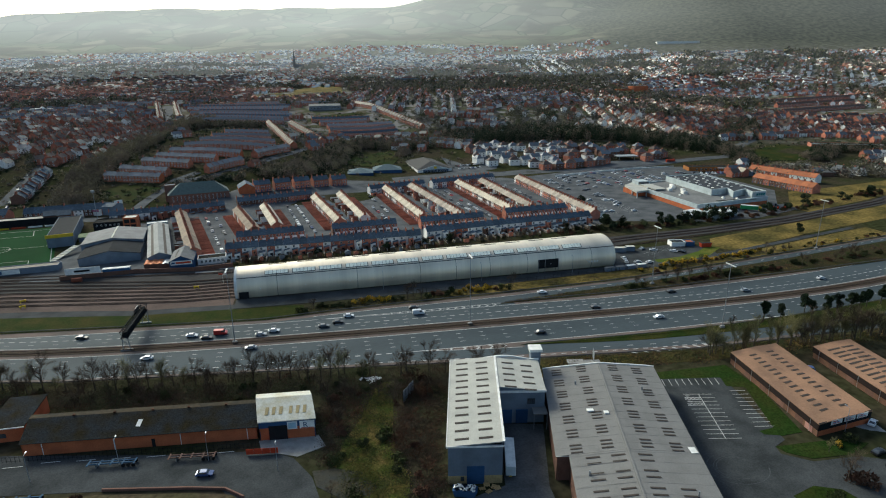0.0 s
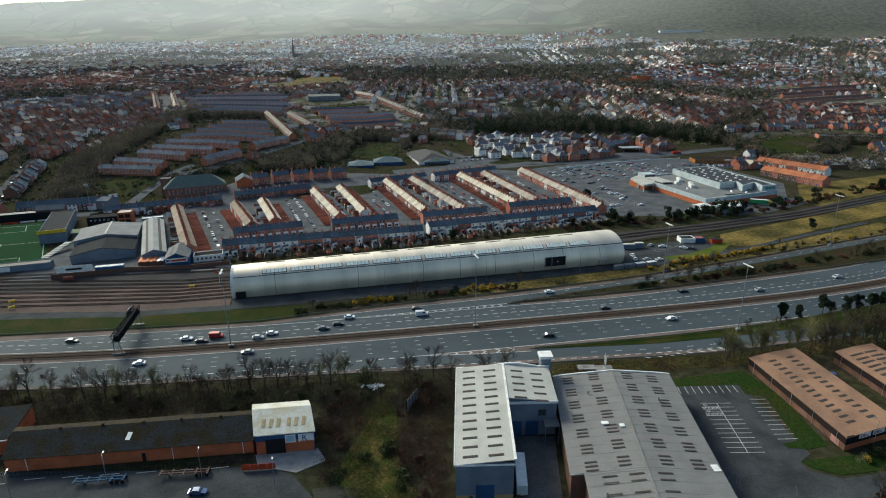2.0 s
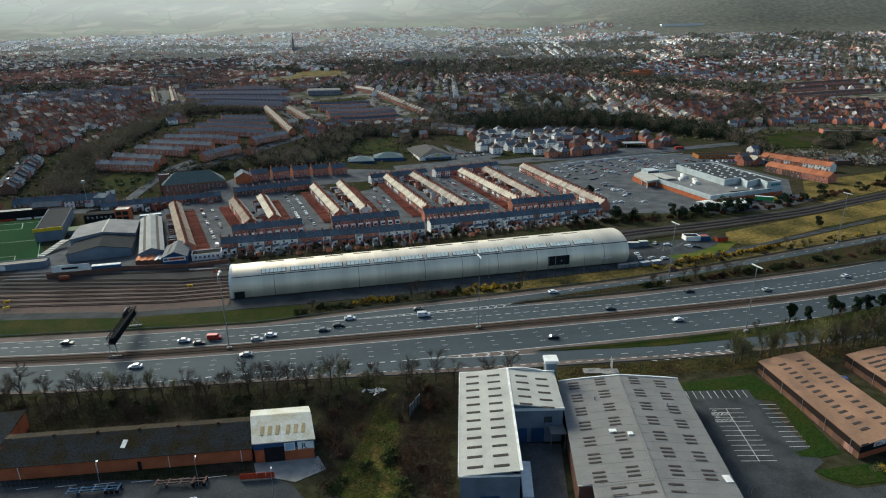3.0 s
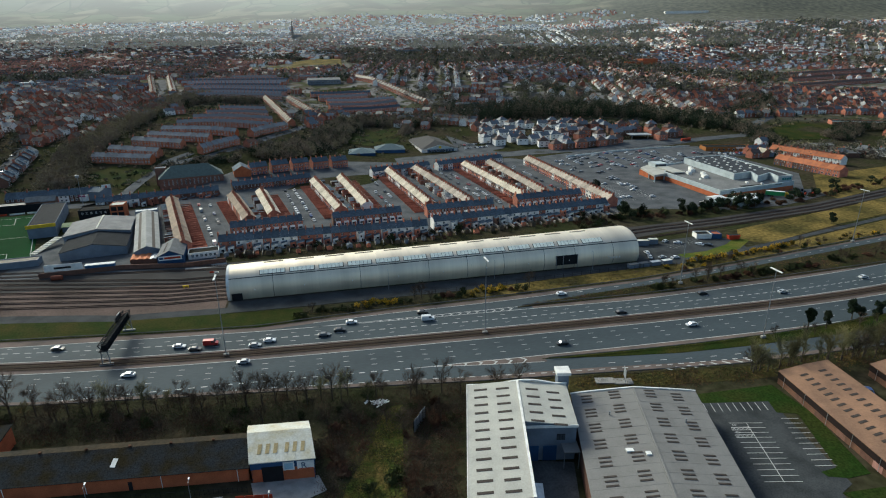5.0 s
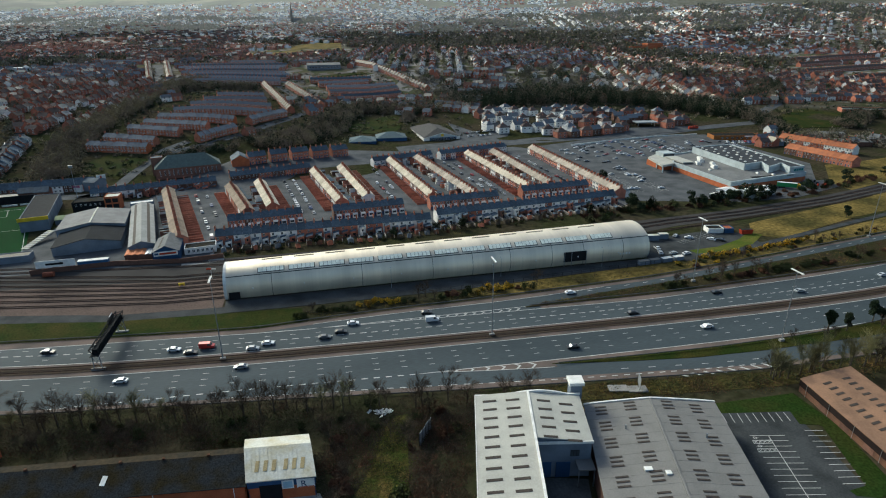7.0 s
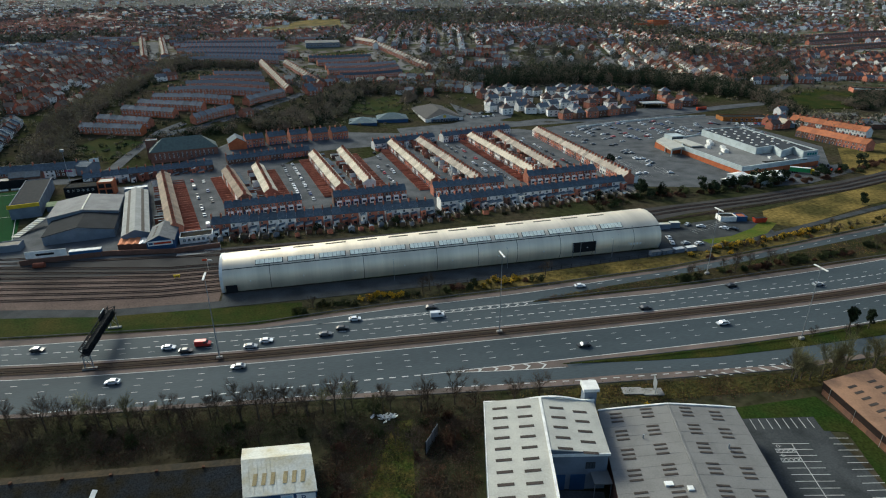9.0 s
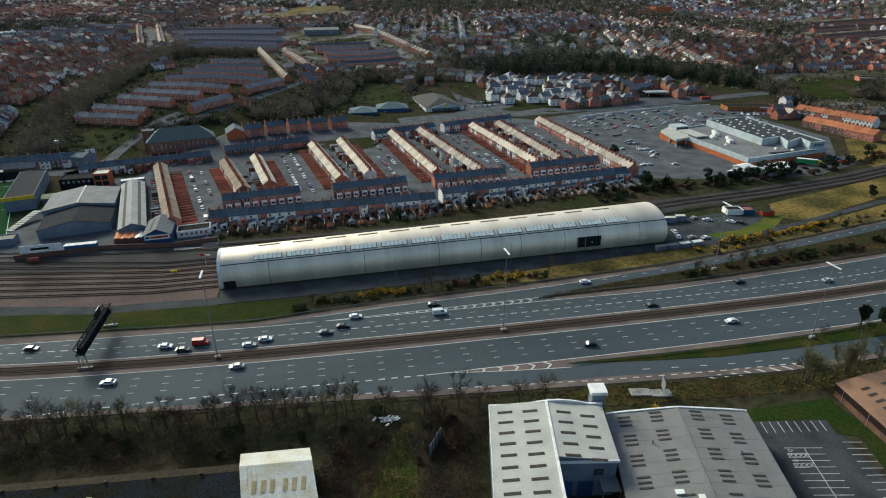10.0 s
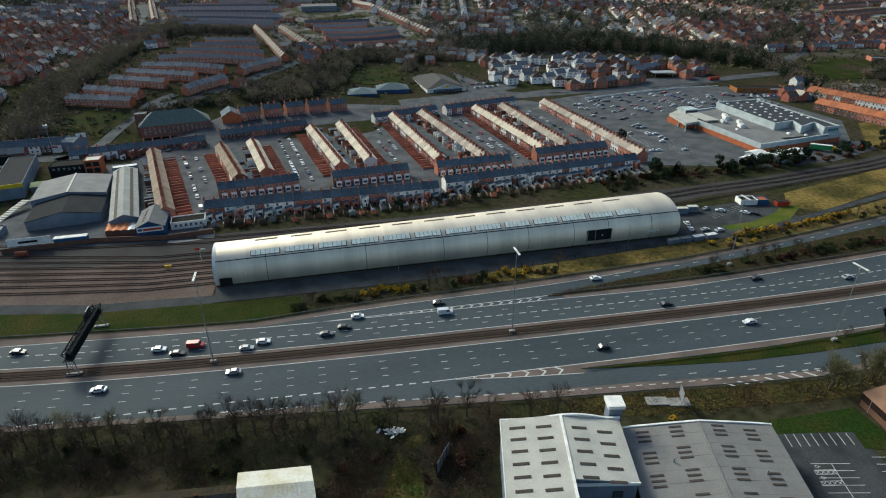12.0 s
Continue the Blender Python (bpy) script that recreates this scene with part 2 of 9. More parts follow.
# ---- mesh helpers ----
class Build:
    """Collects vertices and faces, with a material slot for each face."""

    def __init__(self):
        self.v, self.f, self.s = [], [], []

    def add(self, verts, faces, slot=0):
        k = len(self.v)
        self.v += [tuple(p) for p in verts]
        self.f += [tuple(i + k for i in q) for q in faces]
        self.s += [slot] * len(faces)
        return self

    def box(self, x0, y0, z0, x1, y1, z1, slot=0, m=None):
        c = [(x, y, z) for z in (z0, z1) for x, y in ((x0, y0), (x1, y0), (x1, y1), (x0, y1))]
        if m is not None:
            c = [m @ Vector(p) for p in c]
        return self.add(c, [(3, 2, 1, 0), (4, 5, 6, 7), (0, 1, 5, 4), (1, 2, 6, 5), (2, 3, 7, 6), (3, 0, 4, 7)], slot)

    def prism(self, outline, a, b, axis="x", slot=0):
        """The outline (pairs) pushed from a to b along an axis; the pairs are the other two axes in order."""
        n = len(outline)
        def at(p, w):
            return {"x": (w, p[0], p[1]), "y": (p[0], w, p[1]), "z": (p[0], p[1], w)}[axis]
        v = [at(p, a) for p in outline] + [at(p, b) for p in outline]
        f = [tuple(range(n)), tuple(range(2 * n - 1, n - 1, -1))] + [(i, i + n, (i + 1) % n + n, (i + 1) % n) for i in range(n)]
        return self.add(v, f, slot)

    def tube(self, p, q, r0, r1, sides=6, slot=0):
        p, q = Vector(p), Vector(q)
        d = (q - p).normalized()
        u = d.orthogonal().normalized()
        w = d.cross(u)
        v = [c + r * (math.cos(a) * u + math.sin(a) * w) for c, r in ((p, r0), (q, r1)) for a in [2 * math.pi * i / sides for i in range(sides)]]
        f = [(i, (i + 1) % sides, (i + 1) % sides + sides, i + sides) for i in range(sides)]
        f += [tuple(range(sides - 1, -1, -1)), tuple(range(sides, 2 * sides))]
        return self.add(v, f, slot)

    def mesh(self, name, mats, smooth=False):
        me = bpy.data.meshes.new(name)
        me.from_pydata(self.v, [], self.f)
        for m in (mats if isinstance(mats, (list, tuple)) else [mats]):
            me.materials.append(m)
        me.polygons.foreach_set("material_index", self.s)
        if smooth:
            me.polygons.foreach_set("use_smooth", [True] * len(self.f))
        me.update()
        return me


def part(name, b, mats, parent, label="", m=None, smooth=False):
    """Links a mesh as one object under a thing or a part."""
    ob = new(name, b if isinstance(b, bpy.types.Mesh) else b.mesh(name, mats, smooth))
    ob.parent = parent
    if m is not None:
        ob.matrix_basis = m
    if label:
        ob["label"] = label
    return ob


def thing(name, label, category, m=None, group="", kind=""):
    ob = new(name)
    ob.empty_display_size = 0.5
    if m is not None:
        ob.matrix_basis = m
    return tagged(ob, label, category, group, kind)


def solid(name, b, mats, label, category, m=None, group="", kind="", smooth=False):
    ob = new(name, b if isinstance(b, bpy.types.Mesh) else b.mesh(name, mats, smooth))
    if m is not None:
        ob.matrix_basis = m
    return tagged(ob, label, category, group, kind)


# ---- lie of the land ----
HOME = (-60.0, -213.0)
ESTATE = -0.3                         # level of the industrial estate below the motorway


def lerp(x, xs, ys):
    return float(np.interp(x, xs, ys))


def near_edge(x):
    """The outer edge of the near carriageway."""
    return lerp(x, (-400, -150, -70, -12, 80, 250, 400), (45, -12, -23, -31.5, -42.5, -46, -40))


RISE_V = (0, 460, 540, 620, 700, 850, 1000, 1500, 2000, 2800, 3600, 4500, 4900)
RISE_L = (0, 0, 15, 26, 32, 42, 48, 68, 100, 175, 300)
RISE_M = (0, 0, 0, 1, 7, 20, 47, 68, 98, 188, 340)
RISE_R = (0, 0, 0, 0, 7, 14, 24, 45, 105, 235, 560)
SKY_T = (-0.78, -0.70, -0.57, -0.43, -0.32, -0.25, -0.18, -0.08, 0.02, 0.15, 0.25, 0.33, 0.40, 0.46, 0.60, 0.90)
SKY_Z = (760, 740, 655, 580, 590, 580, 545, 590, 665, 720, 715, 690, 760, 860, 1050, 1150)


def land(x, y):
    """Height of the ground."""
    dx, dy = x - HOME[0], y - HOME[1]
    v, u = 0.2235 * dx + 0.9747 * dy, 0.9747 * dx - 0.2235 * dy
    if v < 430:
        e = near_edge(x)
        k = min(max((e - 2.0 - y) / 9.0, 0.0), 1.0)
        return ESTATE * k * k * (3 - 2 * k)
    t = u / v
    top = lerp(t, SKY_T, SKY_Z)
    a, b, c = (lerp(v, RISE_V, (*r, top, top - 30)) for r in (RISE_L, RISE_M, RISE_R))
    k = min(max((t + 0.42) / 0.34, 0), 1)
    z = a + (b - a) * k * k * (3 - 2 * k)
    k = min(max((t - 0.15) / 0.35, 0), 1)
    z += (c - z) * k * k * (3 - 2 * k)
    amp = min(max((v - 700) / 1500, 0), 1) * 14 + min(max((v - 2800) / 1200, 0), 1) * 22
    return z + amp * noise.noise((x / 420, y / 420, 3.1))


def ground_sheet():
    b_angles = np.concatenate([np.linspace(-180, -52, 24, endpoint=False), np.linspace(-52, 52, 261), np.linspace(52, 180, 24)[1:]])
    radii = np.concatenate([[0.0], np.geomspace(6, 4850, 230)])
    head = math.radians(12.9)
    verts, faces, n = [], [], len(b_angles)
    for r in radii:
        for a in b_angles:
            q = math.radians(a) + head
            x, y = HOME[0] + r * math.sin(q), HOME[1] + r * math.cos(q)
            verts.append((x, y, land(x, y) - 0.05))
    for i in range(len(radii) - 1):
        for j in range(n - 1):
            k = i * n + j
            faces.append((k, k + n, k + n + 1, k + 1))
    far = []
    near = []
    for q in faces:
        x, y, _ = verts[q[0]]
        (far if math.hypot(x - HOME[0], y - HOME[1]) > 2500 else near).append(q)
    out = []
    for part_faces in (near, far):
        b = Build()
        b.v, b.f, b.s = verts, part_faces, [0] * len(part_faces)
        out.append(b)
    return out


def land_material(glow=0.0):
    """Rough grass and earth near by; a patchwork of fields, hedges and heath on the hills."""
    m = mat("open land", (0.030, 0.033, 0.015), 0.95, 0.5, 0.03, 0.35, 0.3, second=(0.046, 0.038, 0.026), spec=0.0)
    nt, n, ln = m.node_tree, m.node_tree.nodes, m.node_tree.links.new
    b = n["Principled BSDF"]
    near = b.inputs["Base Color"].links[0].from_socket
    geo = n.new("ShaderNodeNewGeometry")
    # the town beyond the railway: streets, yards and small gardens
    plots = n.new("ShaderNodeTexVoronoi")
    plots.inputs["Scale"].default_value = 0.07
    plot_tone = n.new("ShaderNodeSeparateColor")
    yard = n.new("ShaderNodeValToRGB")
    yard.color_ramp.interpolation = "CONSTANT"
    yard.color_ramp.elements[0].color = (0.075, 0.078, 0.045, 1)
    yard.color_ramp.elements[1].position, yard.color_ramp.elements[1].color = 0.72, (0.20, 0.19, 0.175, 1)
    for p, c in ((0.3, (0.10, 0.088, 0.062, 1)), (0.52, (0.13, 0.118, 0.105, 1))):
        e = yard.color_ramp.elements.new(p)
        e.color = c
    ln(geo.outputs["Position"], plots.inputs["Vector"]), ln(plots.outputs["Color"], plot_tone.inputs["Color"]), ln(plot_tone.outputs["Green"], yard.inputs["Fac"])
    out_way = n.new("ShaderNodeVectorMath")
    out_way.operation, out_way.inputs[1].default_value = "DOT_PRODUCT", (0.2235, 0.9747, 0)
    town = n.new("ShaderNodeMapRange")
    town.inputs["From Min"].default_value, town.inputs["From Max"].default_value = 520, 640
    ln(geo.outputs["Position"], out_way.inputs[0]), ln(out_way.outputs["Value"], town.inputs["Value"])
    tmix = n.new("ShaderNodeMix")
    tmix.data_type = "RGBA"
    ln(town.outputs["Result"], tmix.inputs["Factor"]), ln(near, tmix.inputs["A"]), ln(yard.outputs["Color"], tmix.inputs["B"])
    near = tmix.outputs["Result"]
    vor = n.new("ShaderNodeTexVoronoi")
    vor.inputs["Scale"].default_value = 0.006
    wob = n.new("ShaderNodeTexNoise")
    wob.inputs["Scale"].default_value = 0.004
    mixv = n.new("ShaderNodeMix")
    mixv.data_type, mixv.inputs["Factor"].default_value = "VECTOR", 0.0
    ln(geo.outputs["Position"], vor.inputs["Vector"]), ln(geo.outputs["Position"], wob.inputs["Vector"])
    ramp = n.new("ShaderNodeValToRGB")
    sep = n.new("ShaderNodeSeparateColor")
    ln(vor.outputs["Color"], sep.inputs["Color"]), ln(sep.outputs["Red"], ramp.inputs["Fac"])
    stops = ((0.0, (0.085, 0.10, 0.06)), (0.35, (0.11, 0.125, 0.075)), (0.6, (0.14, 0.13, 0.085)), (0.8, (0.18, 0.165, 0.11)), (1.0, (0.10, 0.095, 0.07)))
    ramp.color_ramp.elements[0].color, ramp.color_ramp.elements[1].color = (*stops[0][1], 1), (*stops[-1][1], 1)
    for p, c in stops[1:-1]:
        e = ramp.color_ramp.elements.new(p)
        e.color = (*c, 1)
    heath = n.new("ShaderNodeMix")
    heath.data_type = "RGBA"
    heath.inputs["B"].default_value = (0.07, 0.065, 0.045, 1)
    wr = n.new("ShaderNodeMapRange")
    wr.inputs["From Min"].default_value, wr.inputs["From Max"].default_value = 0.48, 0.6
    ln(wob.outputs["Fac"], wr.inputs["Value"]), ln(wr.outputs["Result"], heath.inputs["Factor"])
    ln(ramp.outputs["Color"], heath.inputs["A"])
    edge = n.new("ShaderNodeTexVoronoi")
    edge.feature = "DISTANCE_TO_EDGE"
    edge.inputs["Scale"].default_value = 0.006
    ln(geo.outputs["Position"], edge.inputs["Vector"])
    er = n.new("ShaderNodeMapRange")
    er.inputs["From Min"].default_value, er.inputs["From Max"].default_value = 0.015, 0.045
    ln(edge.outputs["Distance"], er.inputs["Value"])
    hedge = n.new("ShaderNodeMix")
    hedge.data_type = "RGBA"
    hedge.inputs["A"].default_value = (0.060, 0.068, 0.044, 1)
    ln(er.outputs["Result"], hedge.inputs["Factor"]), ln(heath.outputs["Result"], hedge.inputs["B"])
    # woods cover the hill on the east side
    dot = n.new("ShaderNodeVectorMath")
    dot.operation = "DOT_PRODUCT"
    dot.inputs[1].default_value = (0.9255, -0.438, 0)
    tuft = n.new("ShaderNodeTexNoise")
    tuft.inputs["Scale"].default_value, tuft.inputs["Detail"].default_value = 0.05, 6
    ln(geo.outputs["Position"], dot.inputs[0]), ln(geo.outputs["Position"], tuft.inputs["Vector"])
    add = n.new("ShaderNodeMath")
    add.operation, add.inputs[1].default_value = "MULTIPLY_ADD", 1500.0
    ln(wob.outputs["Fac"], add.inputs[0]), ln(dot.outputs["Value"], add.inputs[2])
    fr = n.new("ShaderNodeMapRange")
    fr.inputs["From Min"].default_value, fr.inputs["From Max"].default_value = 700, 900
    ln(add.outputs[0], fr.inputs["Value"])
    trees = n.new("ShaderNodeMix")
    trees.data_type = "RGBA"
    trees.inputs["A"].default_value, trees.inputs["B"].default_value = (0.022, 0.026, 0.018, 1), (0.085, 0.085, 0.055, 1)
    tr = n.new("ShaderNodeMapRange")
    tr.inputs["From Min"].default_value, tr.inputs["From Max"].default_value = 0.35, 0.65
    ln(tuft.outputs["Fac"], tr.inputs["Value"]), ln(tr.outputs["Result"], trees.inputs["Factor"])
    wood = n.new("ShaderNodeMix")
    wood.data_type = "RGBA"
    ln(fr.outputs["Result"], wood.inputs["Factor"]), ln(hedge.outputs["Result"], wood.inputs["A"]), ln(trees.outputs["Result"], wood.inputs["B"])
    sepp = n.new("ShaderNodeSeparateXYZ")
    ln(geo.outputs["Position"], sepp.inputs["Vector"])
    hr = n.new("ShaderNodeMapRange")
    hr.inputs["From Min"].default_value, hr.inputs["From Max"].default_value = 120, 240
    ln(sepp.outputs["Z"], hr.inputs["Value"])
    out = n.new("ShaderNodeMix")
    out.data_type = "RGBA"
    ln(hr.outputs["Result"], out.inputs["Factor"]), ln(near, out.inputs["A"]), ln(wood.outputs["Result"], out.inputs["B"])
    ln(out.outputs["Result"], b.inputs["Base Color"])
    # emission stands in for haze, stronger to the west and on higher ground
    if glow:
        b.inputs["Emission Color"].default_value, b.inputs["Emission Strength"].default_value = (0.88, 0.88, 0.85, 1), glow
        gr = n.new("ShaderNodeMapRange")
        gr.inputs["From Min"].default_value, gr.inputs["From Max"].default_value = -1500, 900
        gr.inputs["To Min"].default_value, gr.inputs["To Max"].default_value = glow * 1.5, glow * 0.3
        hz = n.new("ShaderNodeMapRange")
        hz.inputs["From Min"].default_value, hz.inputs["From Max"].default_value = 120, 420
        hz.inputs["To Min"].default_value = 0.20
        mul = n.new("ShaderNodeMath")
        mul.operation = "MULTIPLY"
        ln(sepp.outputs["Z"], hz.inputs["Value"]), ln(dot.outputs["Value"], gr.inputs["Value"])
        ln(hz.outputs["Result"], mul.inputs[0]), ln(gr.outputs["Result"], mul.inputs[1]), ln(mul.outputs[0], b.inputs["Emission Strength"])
    return m


SHEETS = ground_sheet()
tagged(new("ground", SHEETS[0].mesh("ground", land_material(), True)), "rough grassy land rising towards the hills", "ground", kind="structure")
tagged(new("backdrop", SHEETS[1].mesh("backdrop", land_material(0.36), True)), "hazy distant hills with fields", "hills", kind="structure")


def patch(name, pts, mats, label, category, lift=0.02, kind="structure", thick=0.4):
    """A flat slab over the ground with the outline pts, laid on the land."""
    b = Build()
    z = [land(x, y) + lift for x, y in pts]
    n = len(pts)
    v = [(x, y, h) for (x, y), h in zip(pts, z)] + [(x, y, h - thick) for (x, y), h in zip(pts, z)]
    b.add(v, [tuple(range(n))] + [(i, i + n, (i + 1) % n + n, (i + 1) % n) for i in range(n)])
    me = b.mesh(name, mats)
    if me.polygons[0].normal.z < 0:
        me.flip_normals()
    return tagged(new(name, me), label, category, kind=kind)


def strip(name, line, a, b_, mats, label, category, lift=0.03, step=12.0, thick=0.35, kind="structure"):
    """A band between two edge functions of x, or offsets from a centre line given as function line(x); x runs over the range line spans."""
    x0, x1, f = line
    n = max(2, int(abs(x1 - x0) / step))
    b = Build()
    v, faces = [], []
    for i in range(n + 1):
        x = x0 + (x1 - x0) * i / n
        for off in (b_, a):
            y = f(x) + (off(x) if callable(off) else off)
            v.append((x, y, lift))
        for off in (b_, a):
            y = f(x) + (off(x) if callable(off) else off)
            v.append((x, y, lift - thick))
        if i:
            k, p = 4 * i, 4 * (i - 1)
            faces += [(p + 1, k + 1, k, p), (p, k, k + 2, p + 2), (k + 1, p + 1, p + 3, k + 3)]
    b.add(v, faces)
    return tagged(new(name, b.mesh(name, mats)), label, category, kind=kind)

def slab(b, p, q, r, s, t=0.25):
    v = [Vector(w) for w in (p, q, r, s)]
    return b.add([*v, *[w - Vector((0, 0, t)) for w in v]], [(0, 1, 2, 3), (7, 6, 5, 4), (0, 4, 5, 1), (1, 5, 6, 2), (2, 6, 7, 3), (3, 7, 4, 0)])


# ---- motorway ----
def mid(x):
    """Centre line of the median."""
    return 4.67e-9 * x ** 4 - 1.4e-7 * x ** 3 + 6.61e-5 * x ** 2 - 0.0501 * x


def zero(x):
    return 0.0


def far_verge(x):
    return lerp(x, (-330, -165, -111, -84, -63, -35, 10, 44, 84, 124, 162, 202, 286, 420), (55, 34.5, 28, 25.5, 27.2, 28.7, 29.5, 31.0, 32.9, 37.8, 43.4, 50, 63, 89))


def gore_far_low(x):
    return lerp(x, (20, 38, 73, 95, 125, 152, 174, 202, 269, 420), (18.2, 18.0, 17.2, 17.4, 18.7, 19.5, 20.6, 22, 27, 44))


def gore_far_top(x):
    return lerp(x, (20, 39, 56, 86, 103, 131, 172, 202, 269, 420), (18.9, 21.4, 23.8, 26.3, 28.2, 32.4, 38.5, 43, 54, 80))


def wedge_top(x):
    return lerp(x, (14, 45, 74, 107, 135, 193, 260), (-22.9, -25.0, -26.4, -26.6, -25.2, -20.0, -14))


def wedge_low(x):
    return lerp(x, (14, 43, 64, 90, 128, 158, 180, 260), (-23.2, -28.1, -31.0, -32.4, -32.9, -32.5, -31.1, -26))


X0, X1 = -330.0, 420.0
strip("road", (X0, X1, zero), far_verge, near_edge, ASPHALT, "wide grey asphalt motorway with worn surface", "road", 0.0, 6.0)
strip("median", (X0, X1, mid), 1.9, -2.0, MEDIAN, "brown earth strip between the carriageways", "median", 0.06)
strip("verge", (20, X1, zero), gore_far_top, gore_far_low, BANK, "grass wedge beside the motorway exit", "verge", 0.10, 5.0)
strip("verge", (14, 260, zero), wedge_top, wedge_low, GRASS, "grass wedge between motorway and slip road", "verge", 0.10, 5.0)
# pale shoulders beside each carriageway
strip("hard_shoulder", (X0, X1, mid), 3.6, 1.9, SHOULDER, "reddish hard shoulder along the median", "hard shoulder", 0.03)
strip("hard_shoulder", (X0, X1, mid), -2.0, -4.2, SHOULDER, "reddish hard shoulder along the median", "hard shoulder", 0.03)
strip("hard_shoulder", (X0, -60, zero), far_verge, lambda x: lerp(x, (-330, -165, -84, -60), (50, 30.2, 22.4, 24.5)), SHOULDER, "reddish hard shoulder beside the far carriageway", "hard shoulder", 0.03, 6.0)
strip("hard_shoulder", (-60, X1, zero), far_verge, lambda x: far_verge(x) - lerp(x, (-60, 30, 60, 150), (2.6, 3.5, 2.6, 1.8)), SHOULDER, "reddish hard shoulder beside the exit slip", "hard shoulder", 0.03, 6.0)
strip("hard_shoulder", (26, X1, zero), gore_far_low, lambda x: mid(x) + lerp(x, (26, 70, 121, 170, 420), (17.4, 16.7, 19.7, 21.3, 24)), SHOULDER, "reddish hard shoulder beside the far carriageway", "hard shoulder", 0.03, 6.0)
strip("hard_shoulder", (15, 260, zero), lambda x: mid(x) - 20.3, lambda x: max(wedge_top(x), near_edge(x)), SHOULDER, "reddish hard shoulder beside the near carriageway", "hard shoulder", 0.03, 4.0)
strip("hard_shoulder", (X0, 125, zero), lambda x: near_edge(x) + lerp(x, (-330, -60, 30, 90), (1.6, 2.2, 3.6, 2.4)), near_edge, SHOULDER, "reddish shoulder at the near road edge", "hard shoulder", 0.03, 6.0)


def lines(name, items, label):
    """Painted marks: (x0, x1, line function, width, mark, gap)."""
    b = Build()
    for x0, x1, f, w, mark, gap in items:
        x = x0
        while x < x1:
            e = min(x + (mark or 8.0), x1)
            b.add([(x, f(x) - w / 2, 0.045), (e, f(e) - w / 2, 0.045), (e, f(e) + w / 2, 0.045), (x, f(x) + w / 2, 0.045)], [(0, 1, 2, 3)])
            x = e + (gap if mark else 0)
    return tagged(new(name, b.mesh(name, PAINT_LINE)), label, "road marking", kind="structure")


def off(d):
    return lambda x: mid(x) + d


lines("road_marking", [(X0, X1, off(3.9), 0.3, 0, 0), (X0, X1, off(-4.5), 0.3, 0, 0),
                       (X0, -64, lambda x: lerp(x, (-330, -165, -84, -64), (49.5, 29.9, 22.0, 20.6)), 0.3, 0, 0), (-64, 420, lambda x: mid(x) + lerp(x, (-64, 26, 70, 121, 170, 420), (17.2, 17.1, 16.4, 19.4, 21.0, 23.7)), 0.28, 0, 0),
                       (14, 260, off(-20.1), 0.3, 0, 0)], "solid white edge lines")
lines("road_marking", [(X0, X1, off(o), 0.19, 2.0, 7.2) for o in (7.3, 13.9, -8.0, -11.5, -15.0)], "broken white lane lines")
def gore_near_top(x):
    return lerp(x, (-42, -31, -23, -16, -8, 6, 14), (-17.7, -18.6, -19.0, -19.2, -19.6, -20.4, -20.8))


def gore_near_low(x):
    return lerp(x, (-42, -23, -17, -8.6, 1, 10, 15, 36), (-17.9, -19.2, -20.4, -21.9, -23.3, -24.6, -25.2, -28.3))


def slip_dash(x):
    return lerp(x, (-90, -42.6, -26.9, -10.9, 2.5, 16.2, 38, 58.5, 73, 82.4, 95), (near_edge(-90) + 2.4, -24.1, -26.3, -28.7, -30.7, -32.6, -35.2, -37.4, -38.6, -39.3, -40.2))


lines("road_marking", [(X0, X1, off(10.5), 0.34, 2.4, 1.7), (-143, -31, lambda x: lerp(x, (-143, -89, -42, -31), (-11.2, -14.2, -17.7, -18.6)), 0.45, 2.0, 1.9),
                       (-90, 84, slip_dash, 0.35, 2.0, 2.0)], "short thick white dashes between lanes")
lines("road_marking", [(-31, 14, gore_near_top, 0.32, 0, 0), (-24, 14, gore_near_low, 0.28, 0, 0)], "solid white lines round the gore")
lines("road_marking", [(42, 300, lambda x: (far_verge(x) + gore_far_top(x)) / 2 - 0.5, 0.25, 2.4, 6.8), (35, 240, lambda x: (near_edge(x) + wedge_low(x)) / 2 + 0.8, 0.25, 2.4, 6.8),
                       (-64, 60, lambda x: far_verge(x) - lerp(x, (-64, 30, 60), (2.8, 3.8, 2.8)), 0.25, 0, 0), (-64, 22, lambda x: lerp(x, (-64, -30, 22), (20.7, 19.9, 19.0)), 0.25, 0, 0)], "white slip road lines")


def chevrons(name, x0, x1, low, top, n, lean, w=0.65):
    """V marks across a tapering gore, each pointing along the road from its two edges."""
    b = Build()
    for i in range(n):
        x = x0 + (x1 - x0) * (i + 0.5) / n
        lo, hi = low(x), top(x)
        if hi - lo < 0.3:
            continue
        c, k = (lo + hi) / 2, (hi - lo) * lean
        for y in (lo, hi):
            b.add([(x + k, c, 0.055), (x + k + w, c, 0.055), (x + w, y, 0.055), (x, y, 0.055)], [(0, 1, 2, 3)])
    return tagged(new(name, b.mesh(name, PAINT_LINE)), "white chevron hatching in the gore", "road marking", kind="structure")


